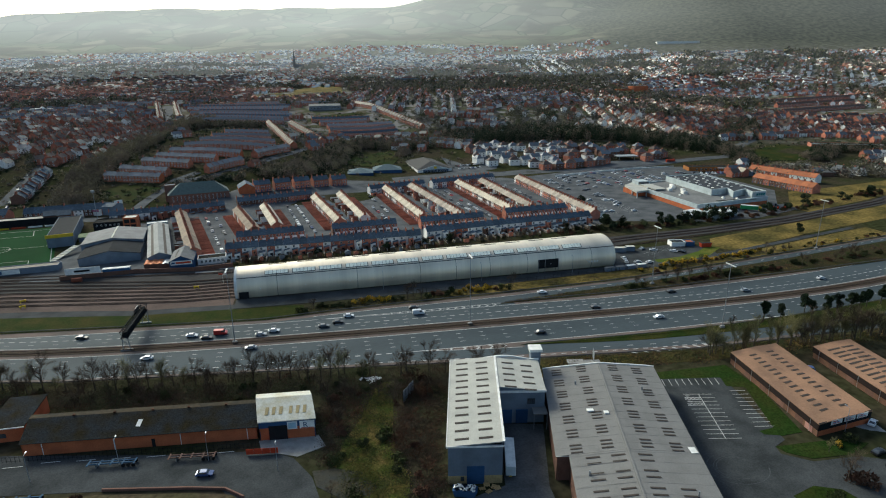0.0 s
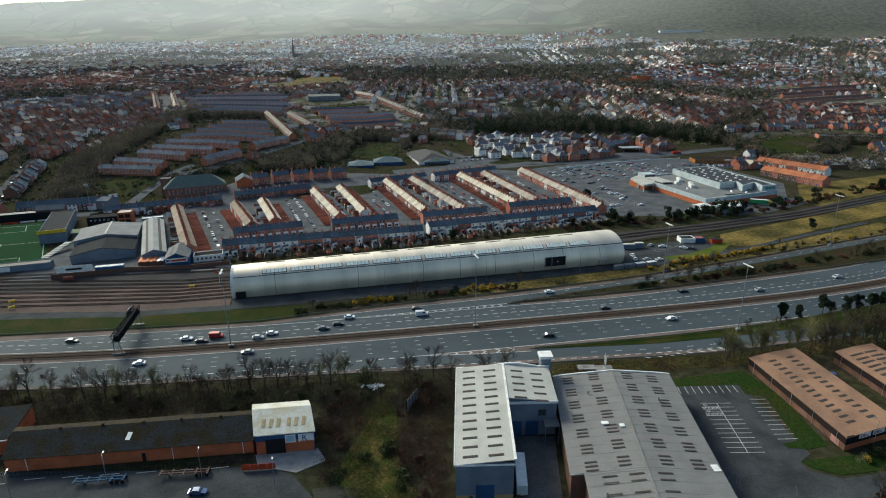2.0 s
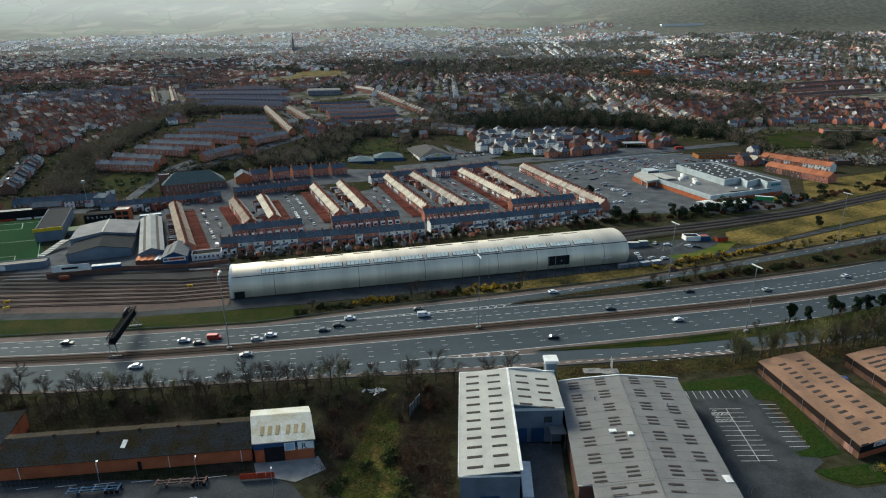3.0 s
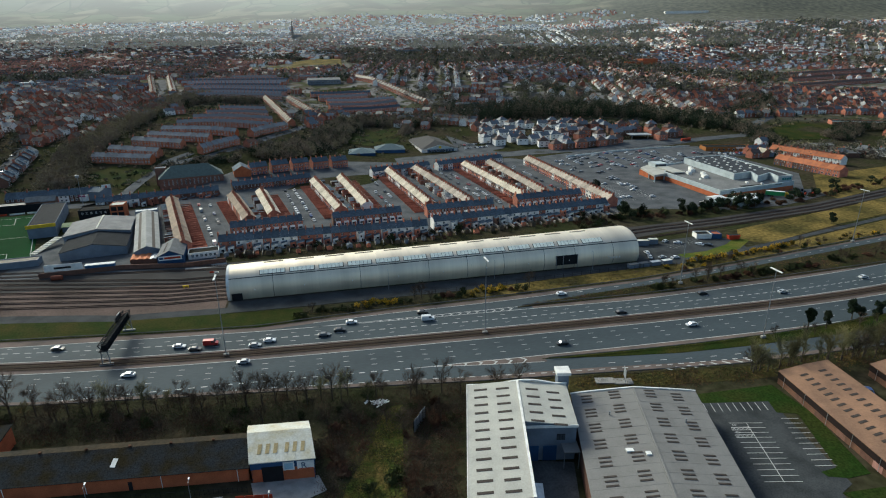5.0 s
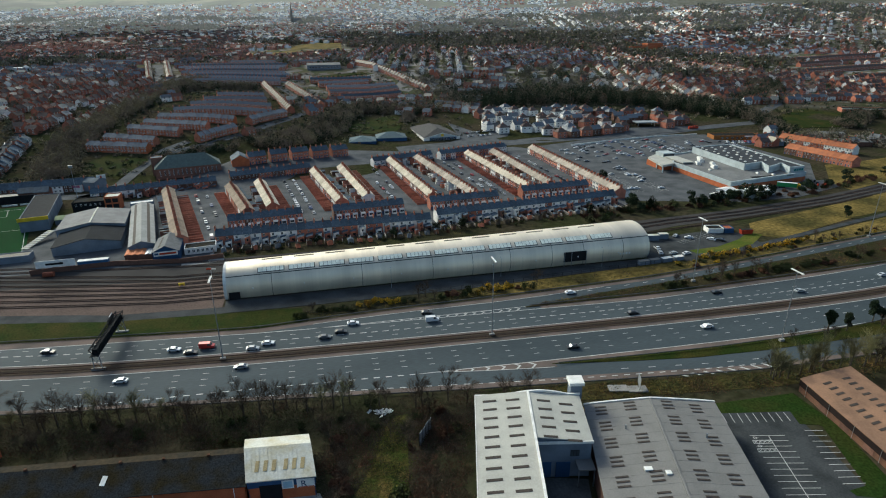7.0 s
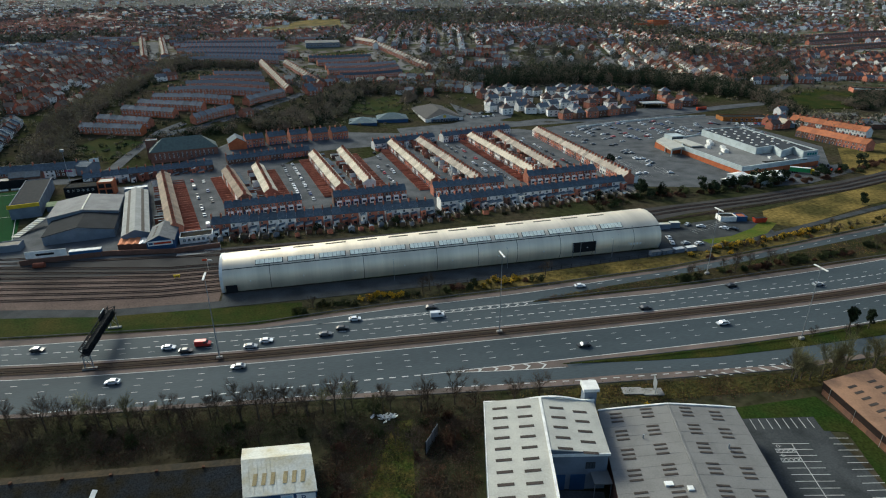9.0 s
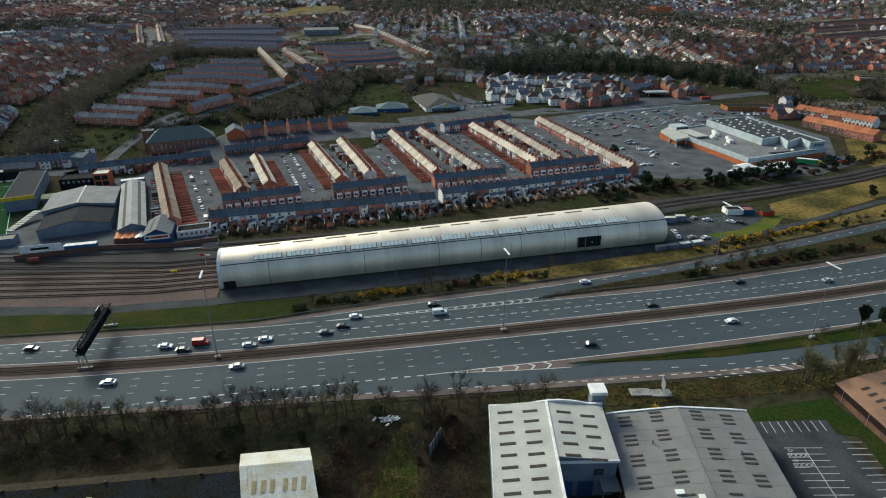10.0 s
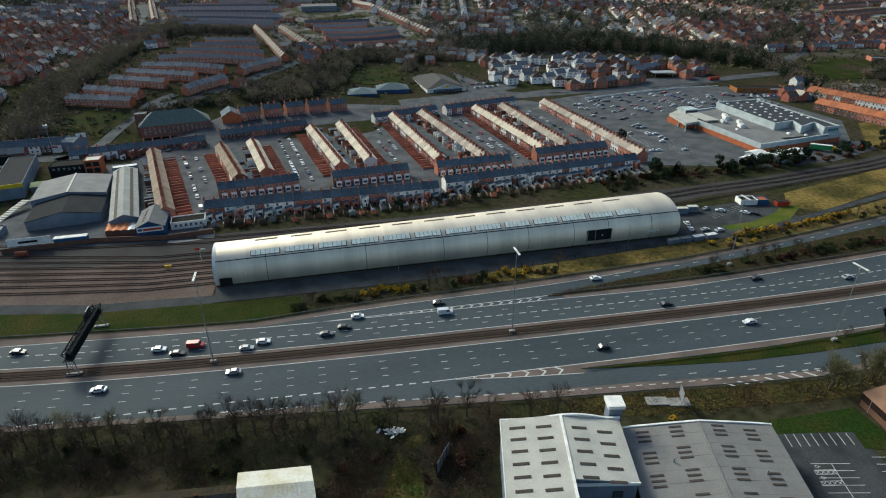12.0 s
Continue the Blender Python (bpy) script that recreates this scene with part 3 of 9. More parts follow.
def stripes(name, x0, x1, low, top, n, shift, w):
    """Slanting white bars between two lines."""
    b = Build()
    for i in range(n):
        x = x0 + (x1 - x0) * i / (n - 1)
        b.add([(x, top(x), 0.055), (x + shift, low(x + shift), 0.055), (x + shift + w, low(x + shift + w), 0.055), (x + w, top(x + w), 0.055)], [(0, 1, 2, 3)])
    return tagged(new(name, b.mesh(name, PAINT_LINE)), "white slanting bars on the hard shoulder", "road marking", kind="structure")


chevrons("road_marking", -40, 17, lambda x: mid(x) + 17.3, lambda x: lerp(x, (-64, -30, 22), (20.7, 19.9, 19.0)), 16, 0.7)
strip("gore", (-23, 15, zero), gore_near_top, gore_near_low, SHOULDER, "reddish surfaced gore between road and slip", "gore", 0.035, 3.0)
chevrons("road_marking", -21.5, 8.5, gore_near_low, gore_near_top, 6, 0.55, 0.8)
stripes("road_marking", 51, 82, lambda x: lerp(x, (50, 84, 90), (-40.1, -42.4, -42.6)), lambda x: lerp(x, (50, 58, 82), (-38.6, -38.9, -39.8)), 8, 2.2, 1.0)

# crash barriers along the edges
def barrier(x0, x1, f, label, m_=None):
    m_ = m_ or BARRIER
    t = thing("crash_barrier", label, "crash barrier", kind="")
    b = Build()
    n = int((x1 - x0) / 8)
    ring = []
    for i in range(n + 1):
        a = x0 + (x1 - x0) * i / n
        ring += [(a, f(a) - 0.08, 0.5), (a, f(a) - 0.08, 0.82), (a, f(a) + 0.08, 0.82), (a, f(a) + 0.08, 0.5)]
    b.add(ring, [(4 * i + j, 4 * i + 4 + j, 4 * i + 4 + (j + 1) % 4, 4 * i + (j + 1) % 4) for i in range(n) for j in range(4)])
    part("rail", b, m_, t)
    p = Build()
    for i in range(2 * n):
        x = x0 + (x1 - x0) * i / (2 * n)
        p.box(x - 0.06, f(x) - 0.05, -0.1, x + 0.06, f(x) + 0.05, 0.75)
    part("post", p, m_, t)["kind"] = "stuff"


barrier(X0, 300, lambda x: far_verge(x) + 0.6, "grey steel crash barrier beside the exit road")
barrier(X0, 140, lambda x: near_edge(x) - 0.7, "grey steel crash barrier above the embankment")
barrier(22, 250, lambda x: gore_far_low(x) + 0.7, "grey steel crash barrier beside the grass wedge")
barrier(16, 240, lambda x: wedge_top(x) - 0.7, "grey steel crash barrier beside the grass wedge")
barrier(X0, 380, lambda x: mid(x) + 1.2, "rusty steel crash barrier in the median", RUST)
barrier(X0, 380, lambda x: mid(x) - 1.3, "rusty steel crash barrier in the median", RUST)


def mast(x, y, z, h=30.0, heads=2, turn=0.0):
    t = thing("street_lamp", "tall tapered galvanised motorway lighting column", "street lamp", pose(x, y, z, 0, 0, turn), "lighting columns")
    part("base", Build().box(-0.9, -0.5, 0, 0.9, 0.5, 0.9), CONCRETE, t)
    part("pole", Build().tube((0, 0, 0.5), (0, 0, h), 0.19, 0.09, 8), STEEL, t)
    for s in ((-1, 1) if heads == 2 else (1,)):
        part("arm", Build().tube((0, 0, h - 0.3), (0, s * 1.8, h + 0.1), 0.09, 0.07, 6), STEEL, t)
        part("lantern", Build().box(-0.32, min(s * 0.15, s * 2.7), h, 0.28, max(s * 0.15, s * 2.7), h + 0.26), TRIM, t, "white lantern head")
    return t


for x in (-189, -94.5, 0):
    mast(x, mid(x) - 0.1, 0)
for x, y, h in ((100.8, 24.4, 29), (99.5, -28.5, 27), (227, 53.0, 29)):
    mast(x, y, 0.05, h)


def lamp_post(x, y, h=9.0, turn=0.0):
    z = land(x, y)
    t = thing("street_lamp", "slim grey street lamp with single arm", "street lamp", pose(x, y, z, 0, 0, turn), "street lamps")
    part("pole", Build().tube((0, 0, 0), (0, 0, h), 0.11, 0.06, 6), STEEL, t)
    part("arm", Build().tube((0, 0, h - 0.1), (0, 1.2, h + 0.1), 0.05, 0.04, 5), STEEL, t)
    part("lantern", Build().box(-0.16, 0.9, h + 0.02, 0.16, 1.7, h + 0.18), STEEL, t)


for x, y, h in ((-117, -64.3, 8), (-93.5, -68.2, 8), (-137.7, -66.3, 8), (-74.8, -77, 8), (85.7, -98.7, 8), (101, -101.7, 7), (-30, 50, 9), (20, 50, 9), (70, 50, 9)):
    lamp_post(x, y, h)

# sign gantry over the far carriageway
gan = thing("sign_gantry", "black lattice sign gantry over the carriageway", "sign gantry", pose(-134.3, 9.0, 0, 0, 0, -0.9))
for i, y in enumerate((0.0, 26.0)):
    for dx in (-1.3, 1.3):
        part("leg", Build().tube((dx, y, 0), (dx * 0.8, y, 5.6), 0.17, 0.17, 6), STEEL, gan, "pale grey steel leg")
    part("brace", Build().tube((-1.3, y, 1.0), (1.1, y, 4.6), 0.09, 0.09, 5), STEEL, gan)
    part("brace", Build().tube((1.3, y, 1.0), (-1.1, y, 4.6), 0.09, 0.09, 5), STEEL, gan)
    part("foot", Build().box(-2.2, y - 0.5, -0.2, 2.2, y + 0.5, 0.6), CONCRETE, gan)
for x in (-1.15, 1.15):
    for z in (5.6, 8.1):
        part("chord", Build().box(x - 0.14, -1.2, z - 0.14, x + 0.14, 27.6, z + 0.14), STEEL_DARK, gan)
for i in range(14):
    y0, y1 = -1.2 + i * 2.05, -1.2 + (i + 1) * 2.05
    part("lattice_bar", Build().tube((-1.15, y0, 8.1), (1.15, y1, 8.1), 0.12, 0.12, 4), STEEL_DARK, gan)
    for x in (-1.15, 1.15):
        part("lattice_bar", Build().tube((x, y0, 5.6 if i % 2 else 8.1), (x, y1, 8.1 if i % 2 else 5.6), 0.12, 0.12, 4), STEEL_DARK, gan)
part("sign_face", Build().box(-1.6, 19, 5.4, -1.32, 25, 8.6), STEEL_DARK, gan, "black back of the overhead signs")
part("sign_edge", Build().box(-1.75, 22, 7.6, -1.62, 25.2, 8.8), TRIM, gan, "white sign edge")
# plain dark box added to close the see-through lattice
part("cable_duct", Build().box(-0.85, 0.5, 5.75, 0.85, 26.5, 7.3), STEEL_DARK, gan)
part("walkway", Build().box(-1.1, -1.1, 5.62, 1.1, 27.5, 5.72), STEEL_DARK, gan)

# small roadside sign and concrete pads on the embankment
sg = thing("road_sign", "back of a grey direction sign on two posts", "road sign", pose(34.4, -43.0, land(34.4, -43), 0, 0, 70))
for x in (-1.2, 1.2):
    part("post", Build().tube((x, 0, -0.2), (x, 0, 4.6), 0.08, 0.08, 6), STEEL, sg)
part("panel", Build().box(-1.9, 0.08, 1.6, 1.9, 0.16, 5.0), STEEL, sg)
for x, y in ((28.2, -41.2), (33.9, -42.9)):
    solid("concrete_pad", Build().box(-3.0, -1.6, -0.1, 3.0, 1.6, 0.35), CONCRETE, "weathered concrete pad on the embankment", "concrete pad", pose(x, y, land(x, y) + 0.1, 0, 0, -12))

# ---- railway ----
strip("verge", (-330, -68, zero), lambda x: lerp(x, (-330, -199, -182, -155, -142, -100, -72, -68), (66, 56, 53, 47.8, 44.8, 41.8, 39.5, 39)), lambda x: far_verge(x) + 0.9, GRASS, "mown green verge between motorway and sidings", "verge", 0.08, 8.0)
patch("depot_yard", [(-99, 47.6), (-142, 50.5), (-155, 54), (-184, 60.2), (-199, 62.6), (-330, 75), (-330, 66), (-199, 56), (-182, 53), (-155, 47.8), (-142, 44.8), (-99, 41.8)], TARMAC_OLD, "grey service road beside the sidings", "service road", 0.035)
strip("depot_yard", (-99, 106, zero), 53.6, lambda x: lerp(x, (-99, -60, 0, 20, 62, 106), (42, 41, 41, 42, 45, 47)), TARMAC_OLD, "grey service road along the depot shed", "service road", 0.09, 8.0)
patch("track_bed", [(-330, 74.5), (-199, 62.3), (-184, 60), (-155, 53.6), (-142, 50), (-100, 47.4), (-99, 78), (-222, 90), (-330, 108)], BALLAST, "brown gravel bed of the railway sidings", "track bed", 0.02)
patch("track_bed", [(-330, 108), (-222, 90), (-99, 78), (-97, 84.5), (98, 84.5), (140, 94), (190, 99), (265, 110), (420, 150), (480, 180), (480, 198), (380, 152), (264, 124), (190, 113), (130, 108), (60, 103), (-60, 103), (-105, 104), (-222, 122), (-330, 146)], BALLAST_DARK, "dark gravel bed of the main line", "track bed", 0.03)


def track(pts, label="pair of rusty rails on sleepers"):
    t = thing("railway_track", label, "railway track", None, "railway tracks")
    rails, sl = [Build(), Build()], Build()
    pts = [Vector((x, y, 0)) for x, y in pts]
    for p, q in zip(pts, pts[1:]):
        d = (q - p).normalized()
        s = Vector((-d.y, d.x, 0))
        for k, b in zip((-0.72, 0.72), rails):
            first = not b.v
            for c in ((p, q) if first else (q,)):
                b.v += [tuple(c + s * (k + e) + Vector((0, 0, z))) for e, z in ((-0.07, 0.06), (-0.07, 0.32), (0.07, 0.32), (0.07, 0.06))]
            o = len(b.v) - 8
            b.f += [(o, o + 4, o + 5, o + 1), (o + 1, o + 5, o + 6, o + 2), (o + 2, o + 6, o + 7, o + 3)]
            b.s += [0, 0, 0]
        n = max(1, int((q - p).length / 1.4))
        for i in range(n):
            c = p + (q - p) * (i + 0.5) / n
            v = [c + d * a + s * e + Vector((0, 0, 0.17)) for a, e in ((-0.13, -1.3), (0.13, -1.3), (0.13, 1.3), (-0.13, 1.3))]
            sl.add(v, [(0, 1, 2, 3)])
    for b in rails:
        part("rail", b, RAIL, t)
    part("sleeper", sl, BALLAST, t)["kind"] = "stuff"


for k in range(7):
    y = 57 + 4.6 * k
    yl = 71.5 + 5.4 * k
    track([(-97, y), (-125, y + 0.5), (-160, (y + yl) / 2 - 1), (-205, yl), (-330, yl + 18)])
for k in (0, 5.0):
    track([(-330, 126 + k + 5), (-222, 110.5 + k), (-105, 95 + k), (0, 92.5 + k), (98, 93 + k), (140, 99 + k), (190, 103 + k), (265, 114 + k), (380, 143 + k), (470, 180 + k)], "main line rails curving past the depot")
track([(98, 84), (140, 90), (190, 97), (265, 109), (300, 118)], "rusty siding beside the yellow grass")

# ---- train depot shed ----
HALF = [(55.4, -0.2), (54.8, 1.0), (54.2, 2.4), (53.85, 4.0), (53.98, 5.6), (54.5, 7.5), (55.5, 9.6), (57.6, 11.6), (60.8, 13.1), (64.3, 14.0), (68.0, 14.3)]
PROFILE = HALF + [(136 - y, z) for y, z in HALF[-2::-1]]


def shed_at(x, y, z):
    """The barrel tapers a little towards the west end."""
    k = (x + 99) / 196
    return x, 54 + (y - 54) * (0.72 + 0.28 * k), z * (0.87 + 0.11 * k) if z > 0 else z


def shed_slice(b, x0, x1, grow=0.0, slot=0, lo=0, hi=None):
    pr = PROFILE[lo:hi]
    v = [shed_at(x, 68 + (y - 68) * (1 + grow / 14), z + grow if z > 0 else z) for x in (x0, x1) for y, z in pr]
    n = len(pr)
    b.add(v, [(i, i + n, i + n + 1, i + 1) for i in range(n - 1)], slot)


shed = thing("depot_shed", "long silver barrel-roofed train depot shed", "train shed", pose(0, 0, 0))
XS = [-99 + 196 * i / 9 for i in range(10)]
for i in range(9):
    b = Build()
    shed_slice(b, XS[i] + 0.01, XS[i + 1] - 0.01)
    part("roof_panel", b, ALU, shed, smooth=True)
for x in (-80.0, -42.0, -10.5, 8.0, 26.0, 46.5, 62.5, 83.0):
    b = Build()
    shed_slice(b, x - 0.09, x + 0.09, 0.05, 0, 0, 8)
    part("wall_joint", b, STEEL_DARK, shed, "dark upright joint in the lower cladding", smooth=True)
b = Build()
shed_slice(b, -98.8, 96.8, -0.5)
part("inner_lining", b, STEEL, shed, smooth=True)
for x in (-98.7, 96.7):
    part("end_wall", Build().prism([shed_at(x, y, z - 0.1)[1:] for y, z in PROFILE], x - 0.1, x + 0.1, "x"), CLAD_WHITE, shed)
b = Build()
shed_slice(b, -99.5, -98.3, 0.1)
part("end_trim", b, TRIM, shed, "white trim round the shed end", smooth=True)
def on_shed(y):
    return lerp(y, [p[0] for p in HALF[4:]], [p[1] for p in HALF[4:]]) + 0.06


for k in range(13):
    x = -85.5 + k * 12.75
    if x > 83:
        break
    lay = Build()
    w0, w1 = shed_at(x, 57.5, on_shed(57.5)), shed_at(x, 60.4, on_shed(60.4))
    y0, z0, y1, z1 = w0[1], w0[2], w1[1], w1[2]
    v = [(x, y0, z0), (x + 11, *shed_at(x + 11, 57.5, on_shed(57.5))[1:]), (x + 11, *shed_at(x + 11, 60.4, on_shed(60.4))[1:]), (x, y1, z1)]
    up = [(p[0], p[1] - 0.06, p[2] + 0.14) for p in v]
    lay.add(v + up, [(4, 5, 6, 7), (0, 1, 5, 4), (1, 2, 6, 5), (2, 3, 7, 6), (3, 0, 4, 7)])
    rl = part("roof_light", lay, STEEL_DARK, shed, "dark-framed row of pale translucent roof lights")
    for j in range(6):
        a, c = x + 0.22 + j * 1.77, x + 1.86 + j * 1.77
        q = Build().box(a, y0 + 0.06, 0, c, y1 - 0.14, 0.08)
        lift_y, lift_z = (v[1][1] - v[0][1]) / 11, (v[1][2] - v[0][2]) / 11
        q.v = [(px_, py_ + lift_y * (px_ - x), z0 + 0.2 + lift_z * (px_ - x) + (py_ - y0) * (z1 - z0) / (y1 - y0) + pz_) for px_, py_, pz_ in q.v]
        part("pane", q, SKY_PANEL, rl)
dr = part("door", Build().box(52.3, 53.55, 2.4, 63.6, 54.2, 7.1), DARK, shed, "wide dark doorway")
for x in (52.3, 55.9, 63.4):
    part("door_frame", Build().box(x, 53.5, 0, x + 0.25, 53.6, 7.1), STEEL, dr)
part("door", Build().box(-97.6, 53.5, 0, -93.2, 54.1, 3.4), DARK, shed, "dark opening at the shed end")
for x in (81, 82.6, 84.2, 85.8):
    part("window", Build().box(x, 53.75, 3.4, x + 0.9, 53.95, 4.3), TRIM, shed)
sa0, sa1, sb0, sb1 = (shed_at(x, y, on_shed(y) + 0.02) for x in (-99, 97) for y in (56.7, 56.95))
part("seam", slab(Build(), sa0, sb0, sb1, sa1, 0.1), STEEL_DARK, shed, "long dark seam along the barrel roof")
for k in range(12):
    x = -84 + k * 13.6
    v0, v1 = shed_at(x, 68.8, 14.05), shed_at(x + 8.5, 68.8, 14.05)
    part("ridge_vent", slab(Build(), (v0[0], v0[1], v0[2] + 0.25), (v1[0], v1[1], v1[2] + 0.25), (v1[0], v1[1] + 1.0, v1[2] + 0.25), (v0[0], v0[1] + 1.0, v0[2] + 0.25), 0.35), BARK, shed, "low dark ridge vent")
for k in range(9):
    part("wall_lamp", Build().box(-88 + k * 21, 53.3, 4.4, -87.6 + k * 21, 53.9, 4.8), TRIM, shed)
strip("kerb", (-98, 97, zero), 53.4, 52.4, BALLAST_DARK, "dark strip of gravel along the shed foot", "kerb", 0.12)
df = thing("fence", "thin dark mesh fence along the depot road", "fence")
for i in range(26):
    x = -20 + i * 4.8
    y = lerp(x, (-99, 0, 20, 62, 106), (41, 41, 42, 45, 47)) - 0.3
    part("post", Build().box(x - 0.06, y - 0.06, 0, x + 0.06, y + 0.06, 2.0), STEEL_DARK, df)
for z in (0.9, 1.9):
    rail_line = [(x, lerp(x, (-99, 0, 20, 62, 106), (41, 41, 42, 45, 47)) - 0.3) for x in (-20, 0, 20, 62, 100)]
    rb_ = Build()
    rb_.add([(x, y + o, z + k) for x, y in rail_line for o, k in ((-0.03, 0), (0.03, 0.05))], [(2 * i, 2 * i + 2, 2 * i + 3, 2 * i + 1) for i in range(4)])
    part("rail", rb_, STEEL_DARK, df)


# ---- industrial units in front ----
def warp(t, fn):
    """Moves the parts of a thing by fn(x, y) -> x, y in the thing's own plane."""
    for c in t.children_recursive:
        p = c.matrix_basis.translation
        if p.length > 0 or c.type != "MESH":
            x, y = fn(p.x, p.y)
            c.matrix_basis = Matrix.Translation((x - p.x, y - p.y, 0)) @ c.matrix_basis
        else:
            for v in c.data.vertices:
                v.co.x, v.co.y = fn(v.co.x, v.co.y)


def roof_lights(parent, cells, m=None):
    me = Build().box(-0.5, -0.5, 0, 0.5, 0.5, 0.07).mesh("roof_light", m or SKYLIGHT)
    for cx, cy, cz, lx, ly, rx, ry in cells:
        part("roof_light", me, SKYLIGHT, parent, "", pose(cx, cy, cz, rx, ry, 0) @ Matrix.Diagonal((lx, ly, 1, 1)))


UNIT_A = pose(-31.9, -92.9, ESTATE, 0, 0, -11.5)
ua = thing("warehouse", "grey clad warehouse with pale sheet roof and roof lights", "warehouse", UNIT_A)
H1, R1 = 11.4, 12.6
part("wall", Build().prism([(0, 0), (14.2, 0), (14.2, H1 - 0.1), (7.6, R1 - 0.7), (0, H1 - 0.1)], 0, 0.3, "y"), CLAD_GREY, ua, "slate-grey profiled gable wall")
b = Build()
for i in range(28):
    b.box(0.25 + i * 0.5, -0.06, 2.6, 0.42 + i * 0.5, 0.0, H1 - 0.4)
part("cladding_rib", b, CLAD_GREY, ua)["kind"] = "stuff"
part("plinth", Build().box(-0.02, -0.07, 0, 14.22, 0.0, 2.4), mat("sandy blockwork", (0.36, 0.27, 0.13), 0.9), ua, "sandy blockwork plinth")
part("wall", Build().box(0, 0.3, 0, 0.3, 46, H1), CLAD_GREY, ua)
part("wall", Build().box(13.9, 0.3, 0, 14.2, 27, H1), CLAD_GREY, ua)
part("wall", Build().prism([(14.2, 0), (31, 0), (31, H1 - 0.68), (14.5, R1 - 0.28), (14.2, R1 - 0.28)], 27, 27.3, "y"), CLAD_GREY, ua)
part("wall", Build().box(30.7, 27.3, 0, 31, 46, H1 - 0.6), CLAD_GREY, ua)
part("wall", Build().box(0.3, 45.7, 0, 30.7, 46, H1 - 0.6), CLAD_GREY, ua)
dk = part("door", Build().box(4.9, -0.2, 0, 9.5, 0.05, 5.3), CLAD_BLUE, ua, "blue roller door")
for i in range(10):
    part("slat", Build().box(4.95, -0.24, 0.08 + i * 0.52, 9.45, -0.2, 0.5 + i * 0.52), CLAD_BLUE, dk)
part("window", Build().box(3.3, -0.12, 0.9, 4.2, -0.02, 2.2), GLASS, ua)
for x, w in ((14.6, 5.0), (21.0, 4.2)):
    part("door", Build().box(x, 26.75, 0, x + w, 27.05, 4.6), CLAD_BLUE, ua, "blue loading door")
wf = part("window", Build().box(25.0, 26.85, 6.4, 27.6, 27.02, 8.2), DARK, ua, "window with three narrow panes")
for i in range(3):
    part("pane", Build().box(25.1 + i * 0.86, 26.8, 6.5, 25.8 + i * 0.86, 26.84, 8.1), GLASS, wf)
part("roof", slab(Build(), (-0.3, -0.3, H1), (14.5, -0.3, R1), (14.5, 46.3, R1), (-0.3, 46.3, H1)), SHEET_PALE, ua, "pale ribbed sheet roof slope")
part("roof", slab(Build(), (14.5, 26.7, R1), (31.3, 26.7, H1 - 0.4), (31.3, 46.3, H1 - 0.4), (14.5, 46.3, R1)), SHEET_PALE, ua, "pale ribbed sheet roof slope")
part("ridge_cap", Build().box(14.1, -0.4, R1 - 0.02, 14.8, 46.4, R1 + 0.16), TRIM, ua, "white ridge flashing")
for a in ((-0.45, -0.5, H1 - 0.35, 14.6, -0.3, H1 + 0.1), (14.3, 26.4, H1 - 0.9, 31.4, 26.7, H1 - 0.2), (-0.5, -0.5, H1 - 0.3, -0.3, 46.4, H1 + 0.1)):
    part("gutter", Build().box(*a), TRIM, ua)
b = Build()
arc = [(-0.4 + 31.9 * i / 16, H1 + 0.15 + 1.35 * math.sin(math.pi * max(0, min(1, (i - 4) / 10)))) for i in range(17)]
b.prism([(x, z) for x, z in arc] + [(x, z - 0.5) for x, z in arc[::-1]], 46.0, 46.5, "y")
part("parapet", b, TRIM, ua, "white curved parapet edge")


def plan_a(x, y):
    y = y * 0.974
    return (x * 0.98 if x < 14.5 else 14.2 + (x - 14.5) * 0.85) + 0.06 * y, y


warp(ua, plan_a)
sl_a = math.degrees(math.atan2(R1 - H1, 14.5))
cells = [(x + 0.06 * y, y, H1 + (R1 - H1) * (x + 0.3) / 14.5 + 0.02, 3.7, 0.8, 0, -sl_a) for x, k in ((3.5, 0), (9.7, -0.25)) for y in [2.2 + k + i * 3.61 for i in range(12)]]
cells += [(x + 0.06 * y, y, R1 - (R1 - H1 + 0.4) * (x - 14.2) / 14.3 + 0.02, 3.6, 0.8, 0, 6.3) for x, k in ((18.0, 0.3), (23.9, -0.6)) for y in [26.3 + k + i * 3.62 for i in range(5)]]
roof_lights(ua, cells)
st = solid("flue_tower", Build().box(-1.6, -1.6, 0, 1.6, 1.6, 13.4).box(-2.1, -2.0, 13.4, 2.1, 2.0, 14.3, 1), [CLAD_GREY, TRIM], "dark square tower with white cap behind the warehouse", "tower", UNIT_A @ pose(30.6, 47.6, 0))

UNIT_B = pose(-15.9, -132.7, ESTATE, 0, 0, -11.4)
ub = thing("warehouse", "large grey warehouse with worn ribbed sheet roof", "warehouse", UNIT_B)
E, RR = 7.1, 8.8
part("wall", Build().box(0, 35, 0, 0.3, 82, E), BRICK_DARK, ub)
part("wall", Build().box(3.6, 0, 0, 3.9, 35, E), BRICK_DARK, ub)
part("wall", Build().box(38.2, 0, 0, 38.5, 82, E), BRICK_DARK, ub)
part("wall", Build().prism([(0.3, 0), (38.2, 0), (38.2, E - 0.1), (19.2, RR - 0.3), (0.3, E - 0.1)], 81.7, 82, "y"), CLAD_GREY, ub)
part("wall", Build().box(0.3, 34.7, 0, 3.9, 35, E - 0.1), BRICK_DARK, ub)
